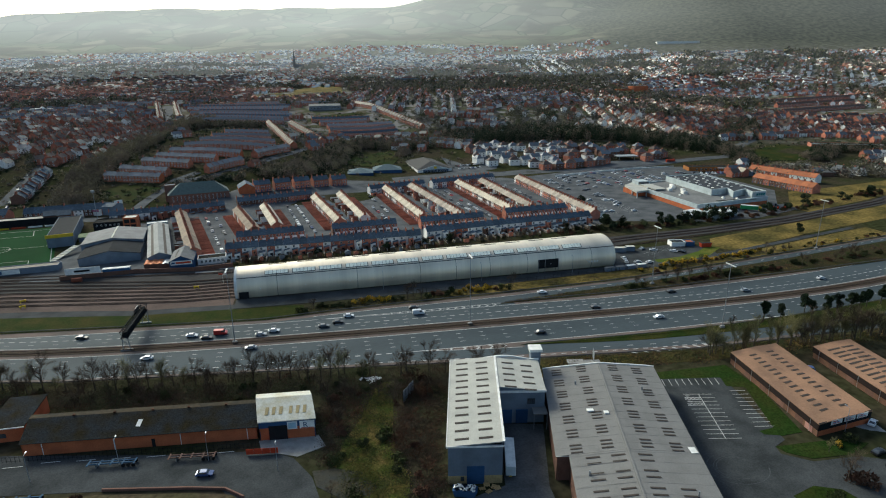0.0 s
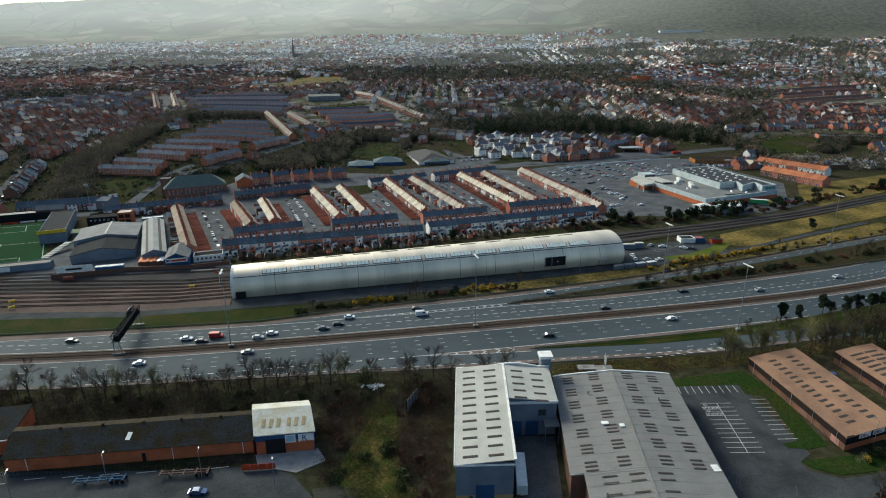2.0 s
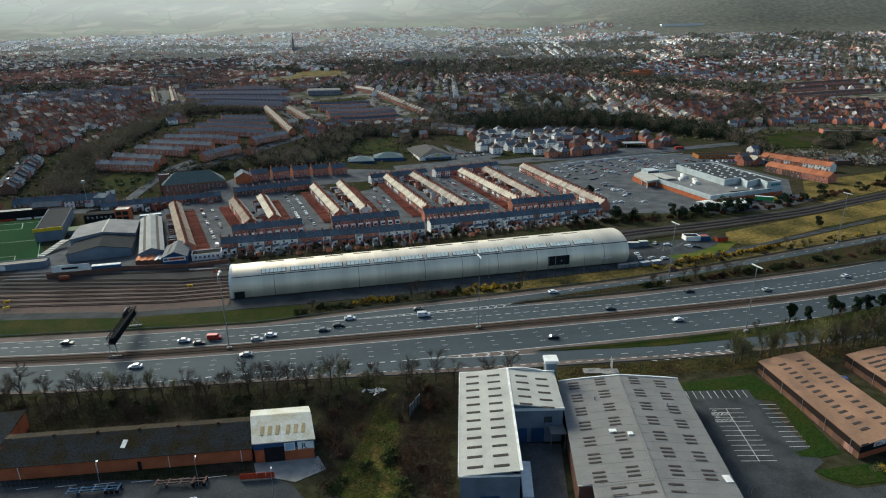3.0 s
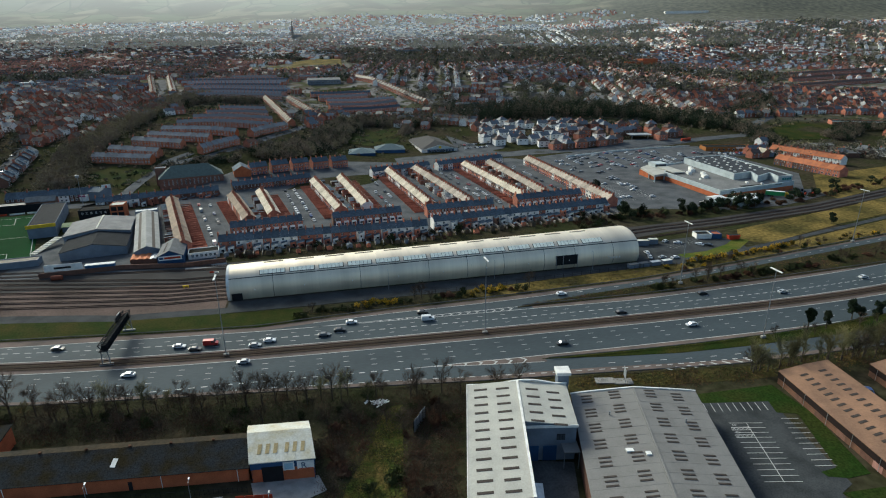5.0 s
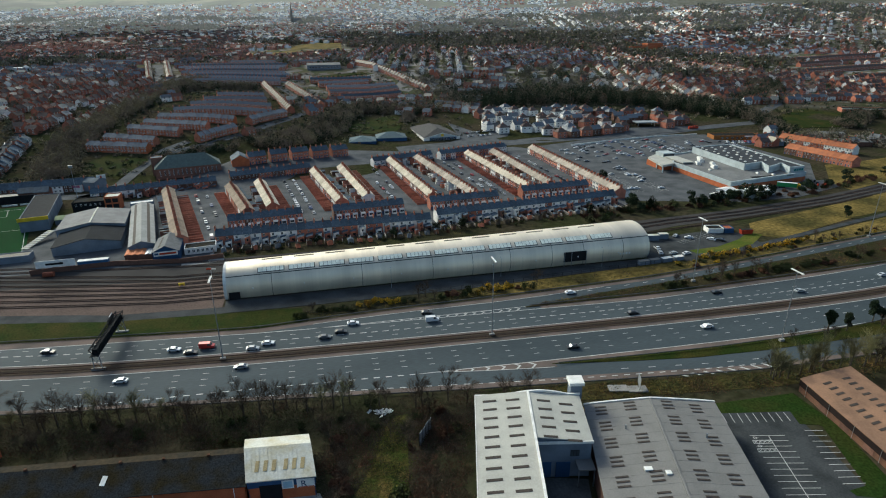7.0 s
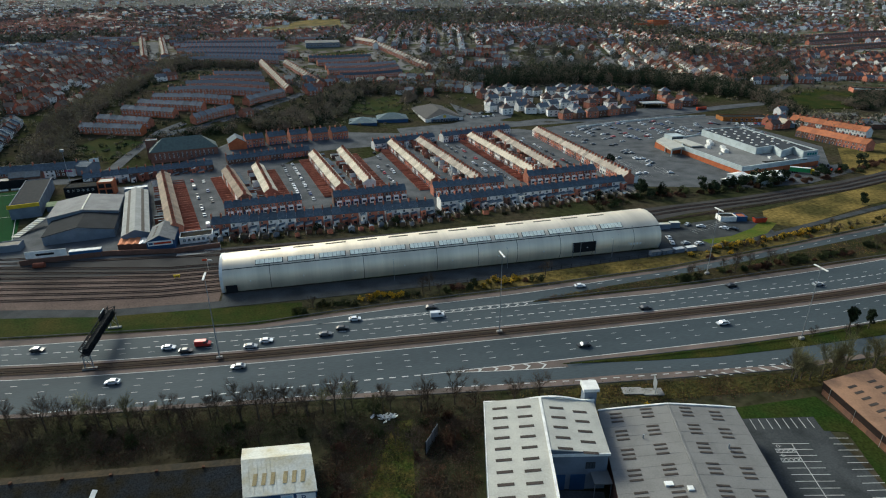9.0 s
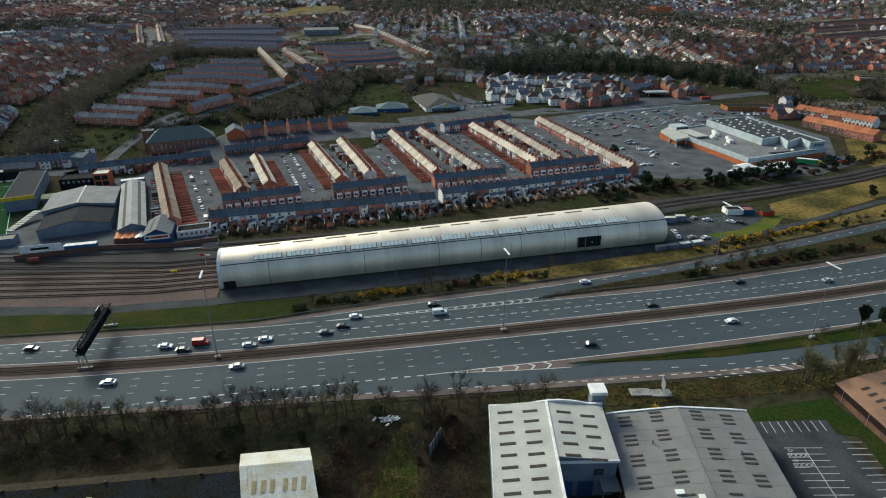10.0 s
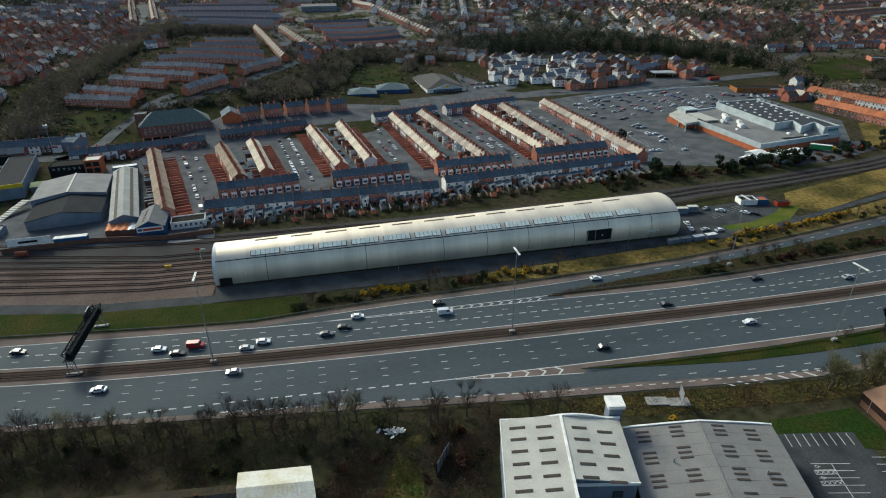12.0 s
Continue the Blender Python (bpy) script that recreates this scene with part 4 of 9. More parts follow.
part("wall", Build().prism([(3.9, 0), (38.2, 0), (38.2, E - 0.1), (19.2, RR - 0.3), (3.9, E - 0.1)], 0, 0.3, "y"), CLAD_GREY, ub)
for y0, y1, x0 in ((35, 82.4, -0.4), (-0.3, 34.95, 3.2)):
    part("roof", slab(Build(), (x0, y0, E + (x0 + 0.4) * 0.082), (19.2, y0, RR), (19.2, y1, RR), (x0, y1, E + (x0 + 0.4) * 0.082)), SHEET_ROOF, ub, "grey ribbed sheet roof slope")
    part("roof", slab(Build(), (19.2, y0, RR), (38.9, y0, E), (38.9, y1, E), (19.2, y1, RR)), SHEET_ROOF, ub, "grey ribbed sheet roof slope")
b = Build()
for i in range(22):
    y = 0.9 + i * 3.7
    if y < 35:
        b.add([(3.2, y, E + 0.56), (19.2, y, RR + 0.02), (19.2, y + 0.14, RR + 0.02), (3.2, y + 0.14, E + 0.56), (3.2, y + 0.07, E + 0.585), (19.2, y + 0.07, RR + 0.045)], [(0, 1, 5, 4), (4, 5, 2, 3)])
    else:
        b.add([(-0.4, y, E), (19.2, y, RR + 0.02), (19.2, y + 0.14, RR + 0.02), (-0.4, y + 0.14, E), (-0.4, y + 0.07, E + 0.03), (19.2, y + 0.07, RR + 0.045)], [(0, 1, 5, 4), (4, 5, 2, 3)])
    b.add([(19.2, y, RR + 0.02), (38.9, y, E), (38.9, y + 0.14, E), (19.2, y + 0.14, RR + 0.02), (19.2, y + 0.07, RR + 0.045), (38.9, y + 0.07, E + 0.03)], [(0, 1, 5, 4), (4, 5, 2, 3)])
part("roof_seam", b, SHEET_ROOF, ub)["kind"] = "stuff"
part("ridge_cap", Build().box(18.9, -0.4, RR - 0.02, 19.5, 82.5, RR + 0.12), SHEET_ROOF, ub)
part("roof_joint", Build().box(-0.3, 34.8, E + 0.02, 38.8, 35.05, E + 0.06), SHEET_PALE, ub)
b = Build()
arc = [(-0.4 + 39.4 * i / 14, E + 0.1 + (RR - E + 0.1) * (1 - abs(i / 7 - 1)) ** 0.8) for i in range(15)]
b.prism(arc + [(x, z - 0.45) for x, z in arc[::-1]], 82.1, 82.6, "y")
part("parapet", b, TRIM, ub, "pale flashing along the gable")


def plan_b(x, y):
    y = y * 1.04 if y < 35 else 36.4 + (y - 35) * 0.96
    return x * 0.945 + 0.121 * y, y


warp(ub, plan_b)
sb = math.degrees(math.atan2(RR - E, 18.5))


def cell_b(x, y, w=3.1):
    return (x + 0.121 * y, y, E + (RR - E) * ((x + 0.4) / 18.5 if x < 18.1 else (36.8 - x) / 18.7) + 0.05, w, 0.55, 0, -sb if x < 18.1 else sb)


cells = [cell_b(x + 0.03 * (60 - y), y + d) for x, k in ((4.5, -0.5), (12.6, 0.3), (23.0, 0.2), (30.7, -0.8)) for i in range(7) for y in [39.0 + k + i * 6.62] for d in (-1.5, 0, 1.5)]
cells += [cell_b(x, y, 3.6) for x in (8.8, 15.2, 22.1, 29.3) for i in range(6) for y in (34.4 - i * 6.1, 32.1 - i * 6.1) if x < 29 or i > 1]
roof_lights(ub, cells)
part("roof_patch", Build().box(34.6 + 4.4, 36.0, E + 0.1, 36.4 + 4.4, 38.4, E + 0.22), TRIM, ub, "pale patch at the roof edge")
for x, y, w in ((11.3, 54.9, 1.9), (15.6, 53.1, 1.3)):
    z = E + (RR - E) * (x + 0.4) / 18.5
    hz = part("roof_hatch", Build().box(x + 0.121 * y - w / 2, y - 0.6, z, x + 0.121 * y + w / 2, y + 0.6, z + 0.4), TRIM, ub, "small white roof hatch")
for x, y in ((9, 70), (29, 66), (7, 28), (31, 20)):
    part("vent_cowl", Build().tube((x + 0.121 * y, y, E + 0.3), (x + 0.121 * y, y, RR + 0.3), 0.22, 0.2, 8), STEEL, ub)
cn = thing("canopy", "grey flat canopy over a loading door", "canopy", UNIT_A @ pose(26.0, 22.5, 0))
part("roof", Build().box(0, 0, 5.0, 4.2, 5.6, 5.3), SHEET_ROOF, cn)
for x in (0.2, 4.0):
    part("post", Build().box(x - 0.1, 0.1, 0, x + 0.1, 0.3, 5.0), STEEL, cn)

# orange-roofed brick units
RISE = 0.35


def tan_unit(m, w, l, h, label, strip_w=3.0):
    t = thing("industrial_unit", label, "industrial unit", m, "orange-roofed units")
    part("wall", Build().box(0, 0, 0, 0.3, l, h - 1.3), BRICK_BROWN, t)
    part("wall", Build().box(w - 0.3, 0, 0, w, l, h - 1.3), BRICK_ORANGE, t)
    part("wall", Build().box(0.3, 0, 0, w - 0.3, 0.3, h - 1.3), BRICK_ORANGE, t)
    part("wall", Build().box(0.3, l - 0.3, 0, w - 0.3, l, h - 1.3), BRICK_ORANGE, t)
    part("fascia", Build().box(-0.25, -0.25, h - 2.3, 0.1, l + 0.2, h), FASCIA, t, "dark brown fascia band")
    part("fascia", Build().box(-0.25, -0.25, h - 2.4, w + 0.2, 0.1, h + 0.1), STEEL_DARK, t, "dark brown fascia band")
    part("fascia", Build().box(w - 0.1, -0.2, h - 1.5, w + 0.25, l + 0.2, h), STEEL_DARK, t)
    part("roof", slab(Build(), (-0.35, -0.3, h), (w / 2, -0.3, h + RISE), (w / 2, l + 0.3, h + RISE), (-0.35, l + 0.3, h)), SHEET_TAN, t, "tan sheet roof slope")
    part("roof", slab(Build(), (w / 2, -0.3, h + RISE), (w + 0.35, -0.3, h), (w + 0.35, l + 0.3, h), (w / 2, l + 0.3, h + RISE)), SHEET_TAN, t, "tan sheet roof slope")
    cells = [(w * c, 4.6 + i * (l - 6.5) / 7 + d, h + RISE * (1 - abs(2 * c - 1)) + 0.03, strip_w, 0.85, 0, -1.5 if c < 0.5 else 1.5)
             for c in (0.30, 0.68) for i in range(7) for d in (0, 2.6)]
    roof_lights(t, cells)
    for i in range(5):
        y = 3 + i * (l - 6) / 4
        part("downpipe", Build().tube((-0.32, y, 0), (-0.32, y, h - 0.2), 0.07, 0.07, 6), STEEL, t)
    for i in range(4):
        y = 6 + i * (l - 9) / 4
        dd = part("door", Build().box(-0.06, y, 0, 0.02, y + 3.2, 3.0), BRICK_DARK, t)
        part("door_frame", Build().box(-0.09, y - 0.15, 3.0, 0.02, y + 3.35, 3.2), STEEL_DARK, dd)
    return t


def plan_tan(x, y):
    return x + 0.245 * y, y


tu = tan_unit(pose(75.9, -98.7, ESTATE, 0, 0, 5.5), 20.4, 43.0, 4.4, "brick industrial unit with orange sheet roof and dark fascia")
for x, c in ((4.4, TRIM), (9.6, TRIM), (14.6, TRIM)):
    sp = part("sign_board", Build().box(x, -0.4, 3.1, x + 4.3, -0.26, 4.5), c, tu, "white trade sign on the fascia")
    for j in range(3):
        part("lettering_bar", Build().box(x + 0.4, -0.44, 3.35 + j * 0.36, x + 3.6 - j * 0.6, -0.4, 3.55 + j * 0.36), BLUE_PAINT if j % 2 else RED_PAINT, sp)
part("door", Build().box(-0.1, 2.0, 0, 0.05, 5.0, 3.4), mat("pink door", (0.36, 0.19, 0.155), 0.7), tu, "faded red side door")
warp(tu, plan_tan)
warp(tan_unit(pose(108.4, -100.1, ESTATE, 0, 0, 5.5), 17.5, 41.0, 4.4, "brick industrial unit with orange sheet roof beside the yard", 5.6), plan_tan)

# cream-roofed small unit
cu = thing("industrial_unit", "small unit with cream sheet roof and blue fascia", "industrial unit", pose(-80.3, -62.1, ESTATE, 0, 0, -5.8))
part("wall", Build().box(0, 0, 0, 15.8, 0.3, 6.0), BRICK_ORANGE, cu)
part("wall", Build().prism([(0, 0), (17, 0), (17, 5.8), (11.5, 8.3), (0, 6)], 0, 0.3, "x"), CLAD_BLUE, cu)
part("wall", Build().prism([(0, 0), (17, 0), (17, 5.8), (11.5, 8.3), (0, 6)], 15.5, 15.8, "x"), CLAD_BLUE, cu)
part("wall", Build().box(0.3, 16.7, 0, 15.5, 17, 5.8), CLAD_BLUE, cu)
part("roof", slab(Build(), (-0.3, -0.5, 6.2), (16.1, -0.5, 6.2), (16.1, 11.6, 8.6), (-0.3, 11.6, 8.6)), SHEET_CREAM, cu, "stained cream sheet roof slope")
part("roof", slab(Build(), (-0.3, 11.6, 8.6), (16.1, 11.6, 8.6), (16.1, 17.3, 6.0), (-0.3, 17.3, 6.0)), SHEET_CREAM, cu)
for i in range(16):
    part("roof_seam", slab(Build(), (i + 0.2, -0.5, 6.27), (i + 0.28, -0.5, 6.27), (i + 0.28, 11.6, 8.67), (i + 0.2, 11.6, 8.67), 0.1), SHEET_CREAM, cu)
roof_lights(cu, [(x, 4.6, 7.25, 0.95, 3.0, 14.5, 0) for x in (2.6, 4.6, 6.6, 9.4, 11.4, 13.4)], SKYLIGHT_TAN)
part("fascia", Build().box(-0.1, -0.22, 4.0, 15.9, -0.02, 5.9), CLAD_BLUE, cu, "blue fascia band")
part("door", Build().box(2.6, -0.3, 0, 7.8, -0.03, 4.6), DARK, cu, "open dark loading door")
for x, w in ((7.9, 2.8), (11.4, 4.2)):
    sb_ = part("sign_board", Build().box(x, -0.4, 3.2, x + w, -0.22, 5.6), TRIM, cu, "white sign board")
    if x < 9:
        part("picture_bar", Build().box(x + 0.3, -0.44, 3.5, x + 2.5, -0.4, 5.3), plain("pale blue", (0.35, 0.5, 0.6)), sb_)
    else:
        cvt = bpy.data.curves.new("letter", "FONT")
        cvt.body, cvt.size, cvt.extrude, cvt.align_x = "R", 2.4, 0.02, "CENTER"
        cvt.materials.append(CLAD_BLUE)
        lo = new("letter", cvt)
        lo.parent = sb_
        lo.matrix_basis = pose(x + 1.6, -0.44, 3.55, 90, 0, 0)
        part("stripe", Build().box(x + 0.3, -0.43, 3.25, x + 4.0, -0.4, 3.45), RED_PAINT, sb_)



def plan_c(x, y):
    y = (y + 0.5) * 0.77 - 0.5 if y < 11.6 else 8.8 + (y - 11.6) * 1.2
    return x - 0.2 * y, y


warp(cu, plan_c)

# long brick unit with mossy roof
lb = thing("industrial_unit", "long low orange-brick unit with mossy grey roof", "industrial unit", pose(-144.2, -53.9, ESTATE, 0, 0, -6.4))
L_ = 65.5
part("wall", Build().box(0, 0, 0, L_, 0.3, 4.2), BRICK_ORANGE, lb)
part("wall", Build().prism([(0, 0), (12.6, 0), (12.6, 4.2), (11.8, 6.4), (9.3, 6.6), (0, 4.2)], 0, 0.3, "x"), BRICK_ORANGE, lb)
part("wall", Build().prism([(0, 0), (12.6, 0), (12.6, 4.2), (11.8, 6.4), (9.3, 6.6), (0, 4.2)], L_ - 0.3, L_, "x"), BRICK_ORANGE, lb)
part("wall", Build().box(0.3, 12.3, 0, L_ - 0.3, 12.6, 4.2), BRICK_ORANGE, lb)
part("roof", slab(Build(), (-0.3, -0.5, 4.2), (L_ + 0.2, -0.5, 4.2), (L_ + 0.2, 9.3, 6.7), (-0.3, 9.3, 6.7)), FELT, lb, "mossy grey asbestos roof slope")
part("roof", slab(Build(), (-0.3, 9.3, 6.72), (L_ + 0.2, 9.3, 6.72), (L_ + 0.2, 12.0, 6.5), (-0.3, 12.0, 6.5)), mat("lichen strip", (0.036, 0.026, 0.013), 0.95, 0.5, 0.15, 1.2, second=(0.022, 0.019, 0.013)), lb, "lichen-covered flat ridge strip")
part("roof", slab(Build(), (-0.3, 12.0, 6.48), (L_ + 0.2, 12.0, 6.48), (L_ + 0.2, 12.9, 4.2), (-0.3, 12.9, 4.2)), FELT, lb)
b = Build()
for i in range(80):
    x = 0.3 + i * 0.81
    b.add([(x, -0.5, 4.21), (x + 0.12, -0.5, 4.21), (x + 0.12, 9.3, 6.71), (x, 9.3, 6.71), (x + 0.06, -0.5, 4.28), (x + 0.06, 9.3, 6.78)], [(0, 4, 5, 3), (4, 1, 2, 5)])
for x in (12, 23.5, 34.5, 45, 56):
    part("ridge_vent", Build().box(x, 9.1, 6.6, x + 0.7, 9.8, 7.15), BRAMBLE, lb)
part("roof_light", slab(Build(), (30.8, 3.2, 5.25), (32.0, 3.0, 5.2), (32.5, 5.7, 5.9), (31.3, 5.9, 5.95), 0.1), TRIM, lb, "patched pale roof light")
for x in (5.5, 25, 43.5, 62.5):
    part("downpipe", Build().tube((x, -0.12, 0), (x, -0.12, 4.2), 0.1, 0.1, 6), TRIM, lb)
part("door", Build().box(35.3, -0.08, 0, 36.3, 0.02, 2.6), DARK, lb)
part("gutter", Build().box(-0.3, -0.65, 4.05, L_ + 0.2, -0.48, 4.22), STEEL_DARK, lb)
warp(lb, lambda x, y: (x * 0.972 - 0.17 * ((y + 0.5) * 0.9 - 0.5), (y + 0.5) * 0.9 - 0.5))
gb = thing("brick_shed", "brick shed with grey sheet roof and white lean-to", "shed", pose(-156.7, -45.2, ESTATE, 0, 0, -2))
part("wall", Build().box(0, 0, 0, 10, 0.3, 4.6), BRICK_ORANGE, gb)
part("wall", Build().prism([(0, 0), (15, 0), (15, 5.8), (0, 4.6)], 9.7, 10, "x"), BRICK_ORANGE, gb)
part("wall", Build().prism([(0, 0), (15, 0), (15, 5.8), (0, 4.6)], 0, 0.3, "x"), BRICK_ORANGE, gb)
part("wall", Build().box(0.3, 14.7, 0, 9.7, 15, 5.8), BRICK_ORANGE, gb)
part("roof", slab(Build(), (-0.3, -0.3, 4.7), (10.3, -0.3, 4.7), (10.3, 15.3, 6.1), (-0.3, 15.3, 6.1)), FELT, gb, "weathered grey sheet roof")
part("gutter", Build().box(-0.3, -0.5, 4.4, 10.3, -0.3, 4.7), TRIM, gb)
part("window", Build().box(3, -0.06, 1.4, 5, 0.02, 2.8), GLASS, gb)
part("poster", Build().box(0.8, -0.06, 0.8, 2.0, 0.02, 3.2), TRIM, gb)

# paved areas in front
patch("service_yard", [(-37.4, -101.7), (-17.7, -96.8), (-11.8, -70.2), (2, -74.1), (-6.9, -99.7), (-8.8, -119.4), (-16.7, -150.9), (-45.2, -150.9)], YARD, "stained grey concrete yard beside the warehouse", "yard", 0.02)
patch("car_park", [(47.3, -55.9), (72.8, -62.3), (66, -97.7), (61, -99.7), (60.1, -102.7), (66, -107.6), (79.7, -108.6), (89.6, -113.5), (97.4, -136.1), (28.6, -150.9), (22.7, -127.3), (32.5, -102.7)], TARMAC_OLD, "empty grey tarmac car park with white bays", "car park", 0.02)
patch("road", [(-325.7, -52.5), (-247, -54.4), (-149.5, -52.5), (-103.3, -63.3), (-77.7, -67.7), (-70.8, -72.7), (-65.9, -82), (-62, -101.7), (-60, -160.7), (-77.7, -160.7), (-75.7, -111.5), (-79.7, -93.8), (-89.5, -80), (-129.9, -72.7), (-158.4, -68.2), (-325.7, -68.2)], TARMAC_OLD, "grey industrial estate road bending past the brick unit", "road", 0.025)
patch("forecourt", [(-80.7, -62.3), (-63.9, -63.3), (-62, -69.2), (-69.8, -72.2), (-79.7, -67.2)], CONCRETE, "pale concrete forecourt of the small unit", "forecourt", 0.03)
TURF = mat("mown turf", (0.016, 0.033, 0.007), 0.95, 0.45, 0.1, 1.6, 0.4, second=(0.026, 0.034, 0.009), spec=0.02)
patch("lawn", [(71.8, -62.9), (52.4, -59.2), (47.5, -56.5), (49.5, -54.3), (79.7, -55.5), (80, -72), (73.8, -95.8), (66.9, -95.9), (62.3, -94.2), (62, -92.4), (67.4, -91.9), (75.4, -71.0), (75.1, -70.0), (70.0, -68.4)], TURF, "green lawn strip beside the orange unit", "lawn", 0.035)
patch("lawn", [(61, -99.7), (69.9, -100.2), (81.7, -101.2), (87.6, -104.6), (79.7, -107.6), (66.9, -106.6), (62, -102.7)], TURF, "green lawn island at the car park", "lawn", 0.05)
patch("yard", [(95.5, -54.4), (103.3, -62.3), (97.4, -101.7), (93.5, -99.7), (90.6, -96.8)], CONCRETE, "pale yard between the orange units", "yard", 0.03)
patch("road", [(89.6, -119.4), (93.5, -105.6), (105.3, -107.6), (136.8, -113.5), (136.8, -136.1), (97.4, -141)], TARMAC_OLD, "estate road at the car park exit", "road", 0.045)


def flat_lines(name, segs, w, label, z=ESTATE + 0.07):
    b = Build()
    for (x0, y0), (x1, y1) in segs:
        d = Vector((x1 - x0, y1 - y0, 0)).normalized()
        s = Vector((-d.y, d.x, 0)) * w / 2
        p, q = Vector((x0, y0, z)), Vector((x1, y1, z))
        b.add([p - s, q - s, q + s, p + s], [(0, 1, 2, 3)])
    tagged(new(name, b.mesh(name, PAINT_LINE)), label, "parking bay", kind="structure")


flat_lines("parking_bay", [((51.6 + i * 2.25, -59.2 - i * 0.46), (50.3 + i * 2.27, -63.3 - i * 0.43)) for i in range(9)], 0.17, "row of white parking bay lines")
flat_lines("parking_bay", [((57.7, -70.6), (50.0, -93.4))], 0.18, "long white centre line of the parking bays")
for i in range(12):
    k = i / 11
    x, y = 57.6 - 7.5 * k, -70.6 - 22.6 * k
    flat_lines("parking_bay", [((x - 4.85, y + 1.15), (x + 4.6, y - 1.0))], 0.15, "white parking bay line")
flat_lines("parking_bay", [((69.1 - 6.8 * i / 9, -71.1 - 19.1 * i / 9), (74.0 - 6.0 * i / 9, -72.3 - 19.0 * i / 9)) for i in range(10)], 0.15, "white bays beside the lawn")
for j in range(2):
    x0, y0 = 52.1 - 1.15 * j, -71.3 - 3.15 * j
    top = [(x0 + 1.25 * k, y0 - 0.25 * k) for k in range(5)]
    low = [(x - 0.55, y - 1.25) for x, y in top]
    flat_lines("parking_bay", [(top[0], top[4]), (low[0], low[4]), (top[0], low[0])] + [(top[k], low[k + 1]) for k in range(4)] + [(low[k], top[k + 1]) for k in range(4)], 0.13, "white cross-hatched disabled bay")
    ring = [(x0 + 1.4 + 0.42 * math.cos(a * math.pi / 4), y0 + 0.75 + 0.42 * math.sin(a * math.pi / 4)) for a in range(9)]
    flat_lines("parking_bay", list(zip(ring, ring[1:])) + [(ring[0], (x0 + 2.3, y0 + 0.5))], 0.14, "white painted mark of a disabled bay")
flat_lines("road_marking", [((-175 + i * 9.2, -58.5 - max(0, i - 4) * 1.35), (-170 + i * 9.2, -58.9 - max(0, i - 4) * 1.35)) for i in range(11)], 0.2, "broken white centre line of the estate road")
patch("lawn", [(50.2, -117.4), (58.1, -115.5), (64, -118.4), (66, -125.3), (52.2, -127.3)], GRASS, "green grass corner with bushes at the exit", "lawn", 0.06)
wet = mat("wet tarmac", (0.030, 0.032, 0.030), 0.9, 0.3, 0.2, 2.0, second=(0.045, 0.040, 0.026), spec=0.1)
patch("track", [(-65.9, -79.5), (-60, -79.8), (-53.1, -83), (-49.7, -89.9), (-52.1, -92.8), (-59, -91.8), (-64.9, -85.9)], wet, "dark muddy track end beside the rough grass", "track", 0.05)
patch("bank", [(-325.7, -70.2), (-158.4, -70.7), (-118.1, -76.1), (-95.4, -81), (-85.6, -84), (-80.7, -89.9), (-78.7, -111.5), (-81.6, -160.7), (-325.7, -160.7)], ROUGH_GROUND, "dark overgrown bank beside the estate road", "bank", 0.09)
kw = thing("low_wall", "low brown stone wall beside the estate road", "wall")
for (xa, ya), (xb, yb) in (((-118.1, -74.7), (-96.4, -79.2)), ((-96.4, -79.2), (-87.5, -81.6)), ((-87.5, -81.6), (-82.6, -85.9))):
    part("wall_panel", Build().box(0, -0.2, 0, math.hypot(xb - xa, yb - ya), 0.2, 0.8), STONE_GREY, kw, "", pose(xa, ya, ESTATE, 0, 0, math.degrees(math.atan2(yb - ya, xb - xa))))
# tyre marks, yellow hatch and small yard furniture
flat_lines("road_marking", [((2.2, -97), (9.2, -96.2)), ((2.2, -97), (1.6, -100)), ((2.2, -97), (7.0, -99.6)), ((2.0, -99), (6.0, -96.6))], 0.2, "faded yellow hatching in the yard")
ring = Build()
for r, i0, i1 in ((4.3, 6, 30), (4.9, 10, 27), (6.3, 12, 38), (7.2, 16, 24)):
    for i in range(i0, i1):
        a, c = math.pi * 2 * i / 40, math.pi * 2 * (i + 1) / 40
        ring.add([(44.5 + q * math.cos(w) * 1.3, -105.0 + q * math.sin(w), ESTATE + 0.075) for w, q in ((a, r), (c, r), (c, r + 0.16), (a, r + 0.16))], [(0, 1, 2, 3)])
tagged(new("tyre_mark", ring.mesh("tyre_mark", mat("tyre mark", (0.075, 0.08, 0.084), 0.95, 0.3, spec=0.02))), "pale curved tyre marks on the tarmac", "tyre mark", kind="structure")
mh = thing("fence", "tall grey steel sheets standing on the overgrown plot", "fence", pose(-37, -52.5, land(-37, -52.5), 0, 0, 55))
for i in range(4):
    part("panel", Build().box(i * 2.0, -0.04, 0, i * 2.0 + 1.9, 0.04, 4.2 - 0.2 * (i % 2)), STEEL, mh)
    part("post", Build().box(i * 2.0 - 0.08, -0.1, 0, i * 2.0, 0.1, 4.4), STEEL_DARK, mh)
rbm = Build()
rr = random.Random(4)
for i in range(26):
    rbm.box(-0.7, -0.35, -0.05, 0.7, 0.35, 0.05, 0, pose(-45.1 + rr.gauss(0, 1.8), -36.0 + rr.gauss(0, 0.7), land(-45.1, -36) + 0.4 + rr.uniform(0, 0.5), rr.uniform(-40, 40), rr.uniform(-40, 40), rr.uniform(0, 180)))
tagged(new("rubbish_heap", rbm.mesh("rubbish_heap", TRIM)), "heap of white plastic rubbish on the bank", "rubbish", kind="stuff")
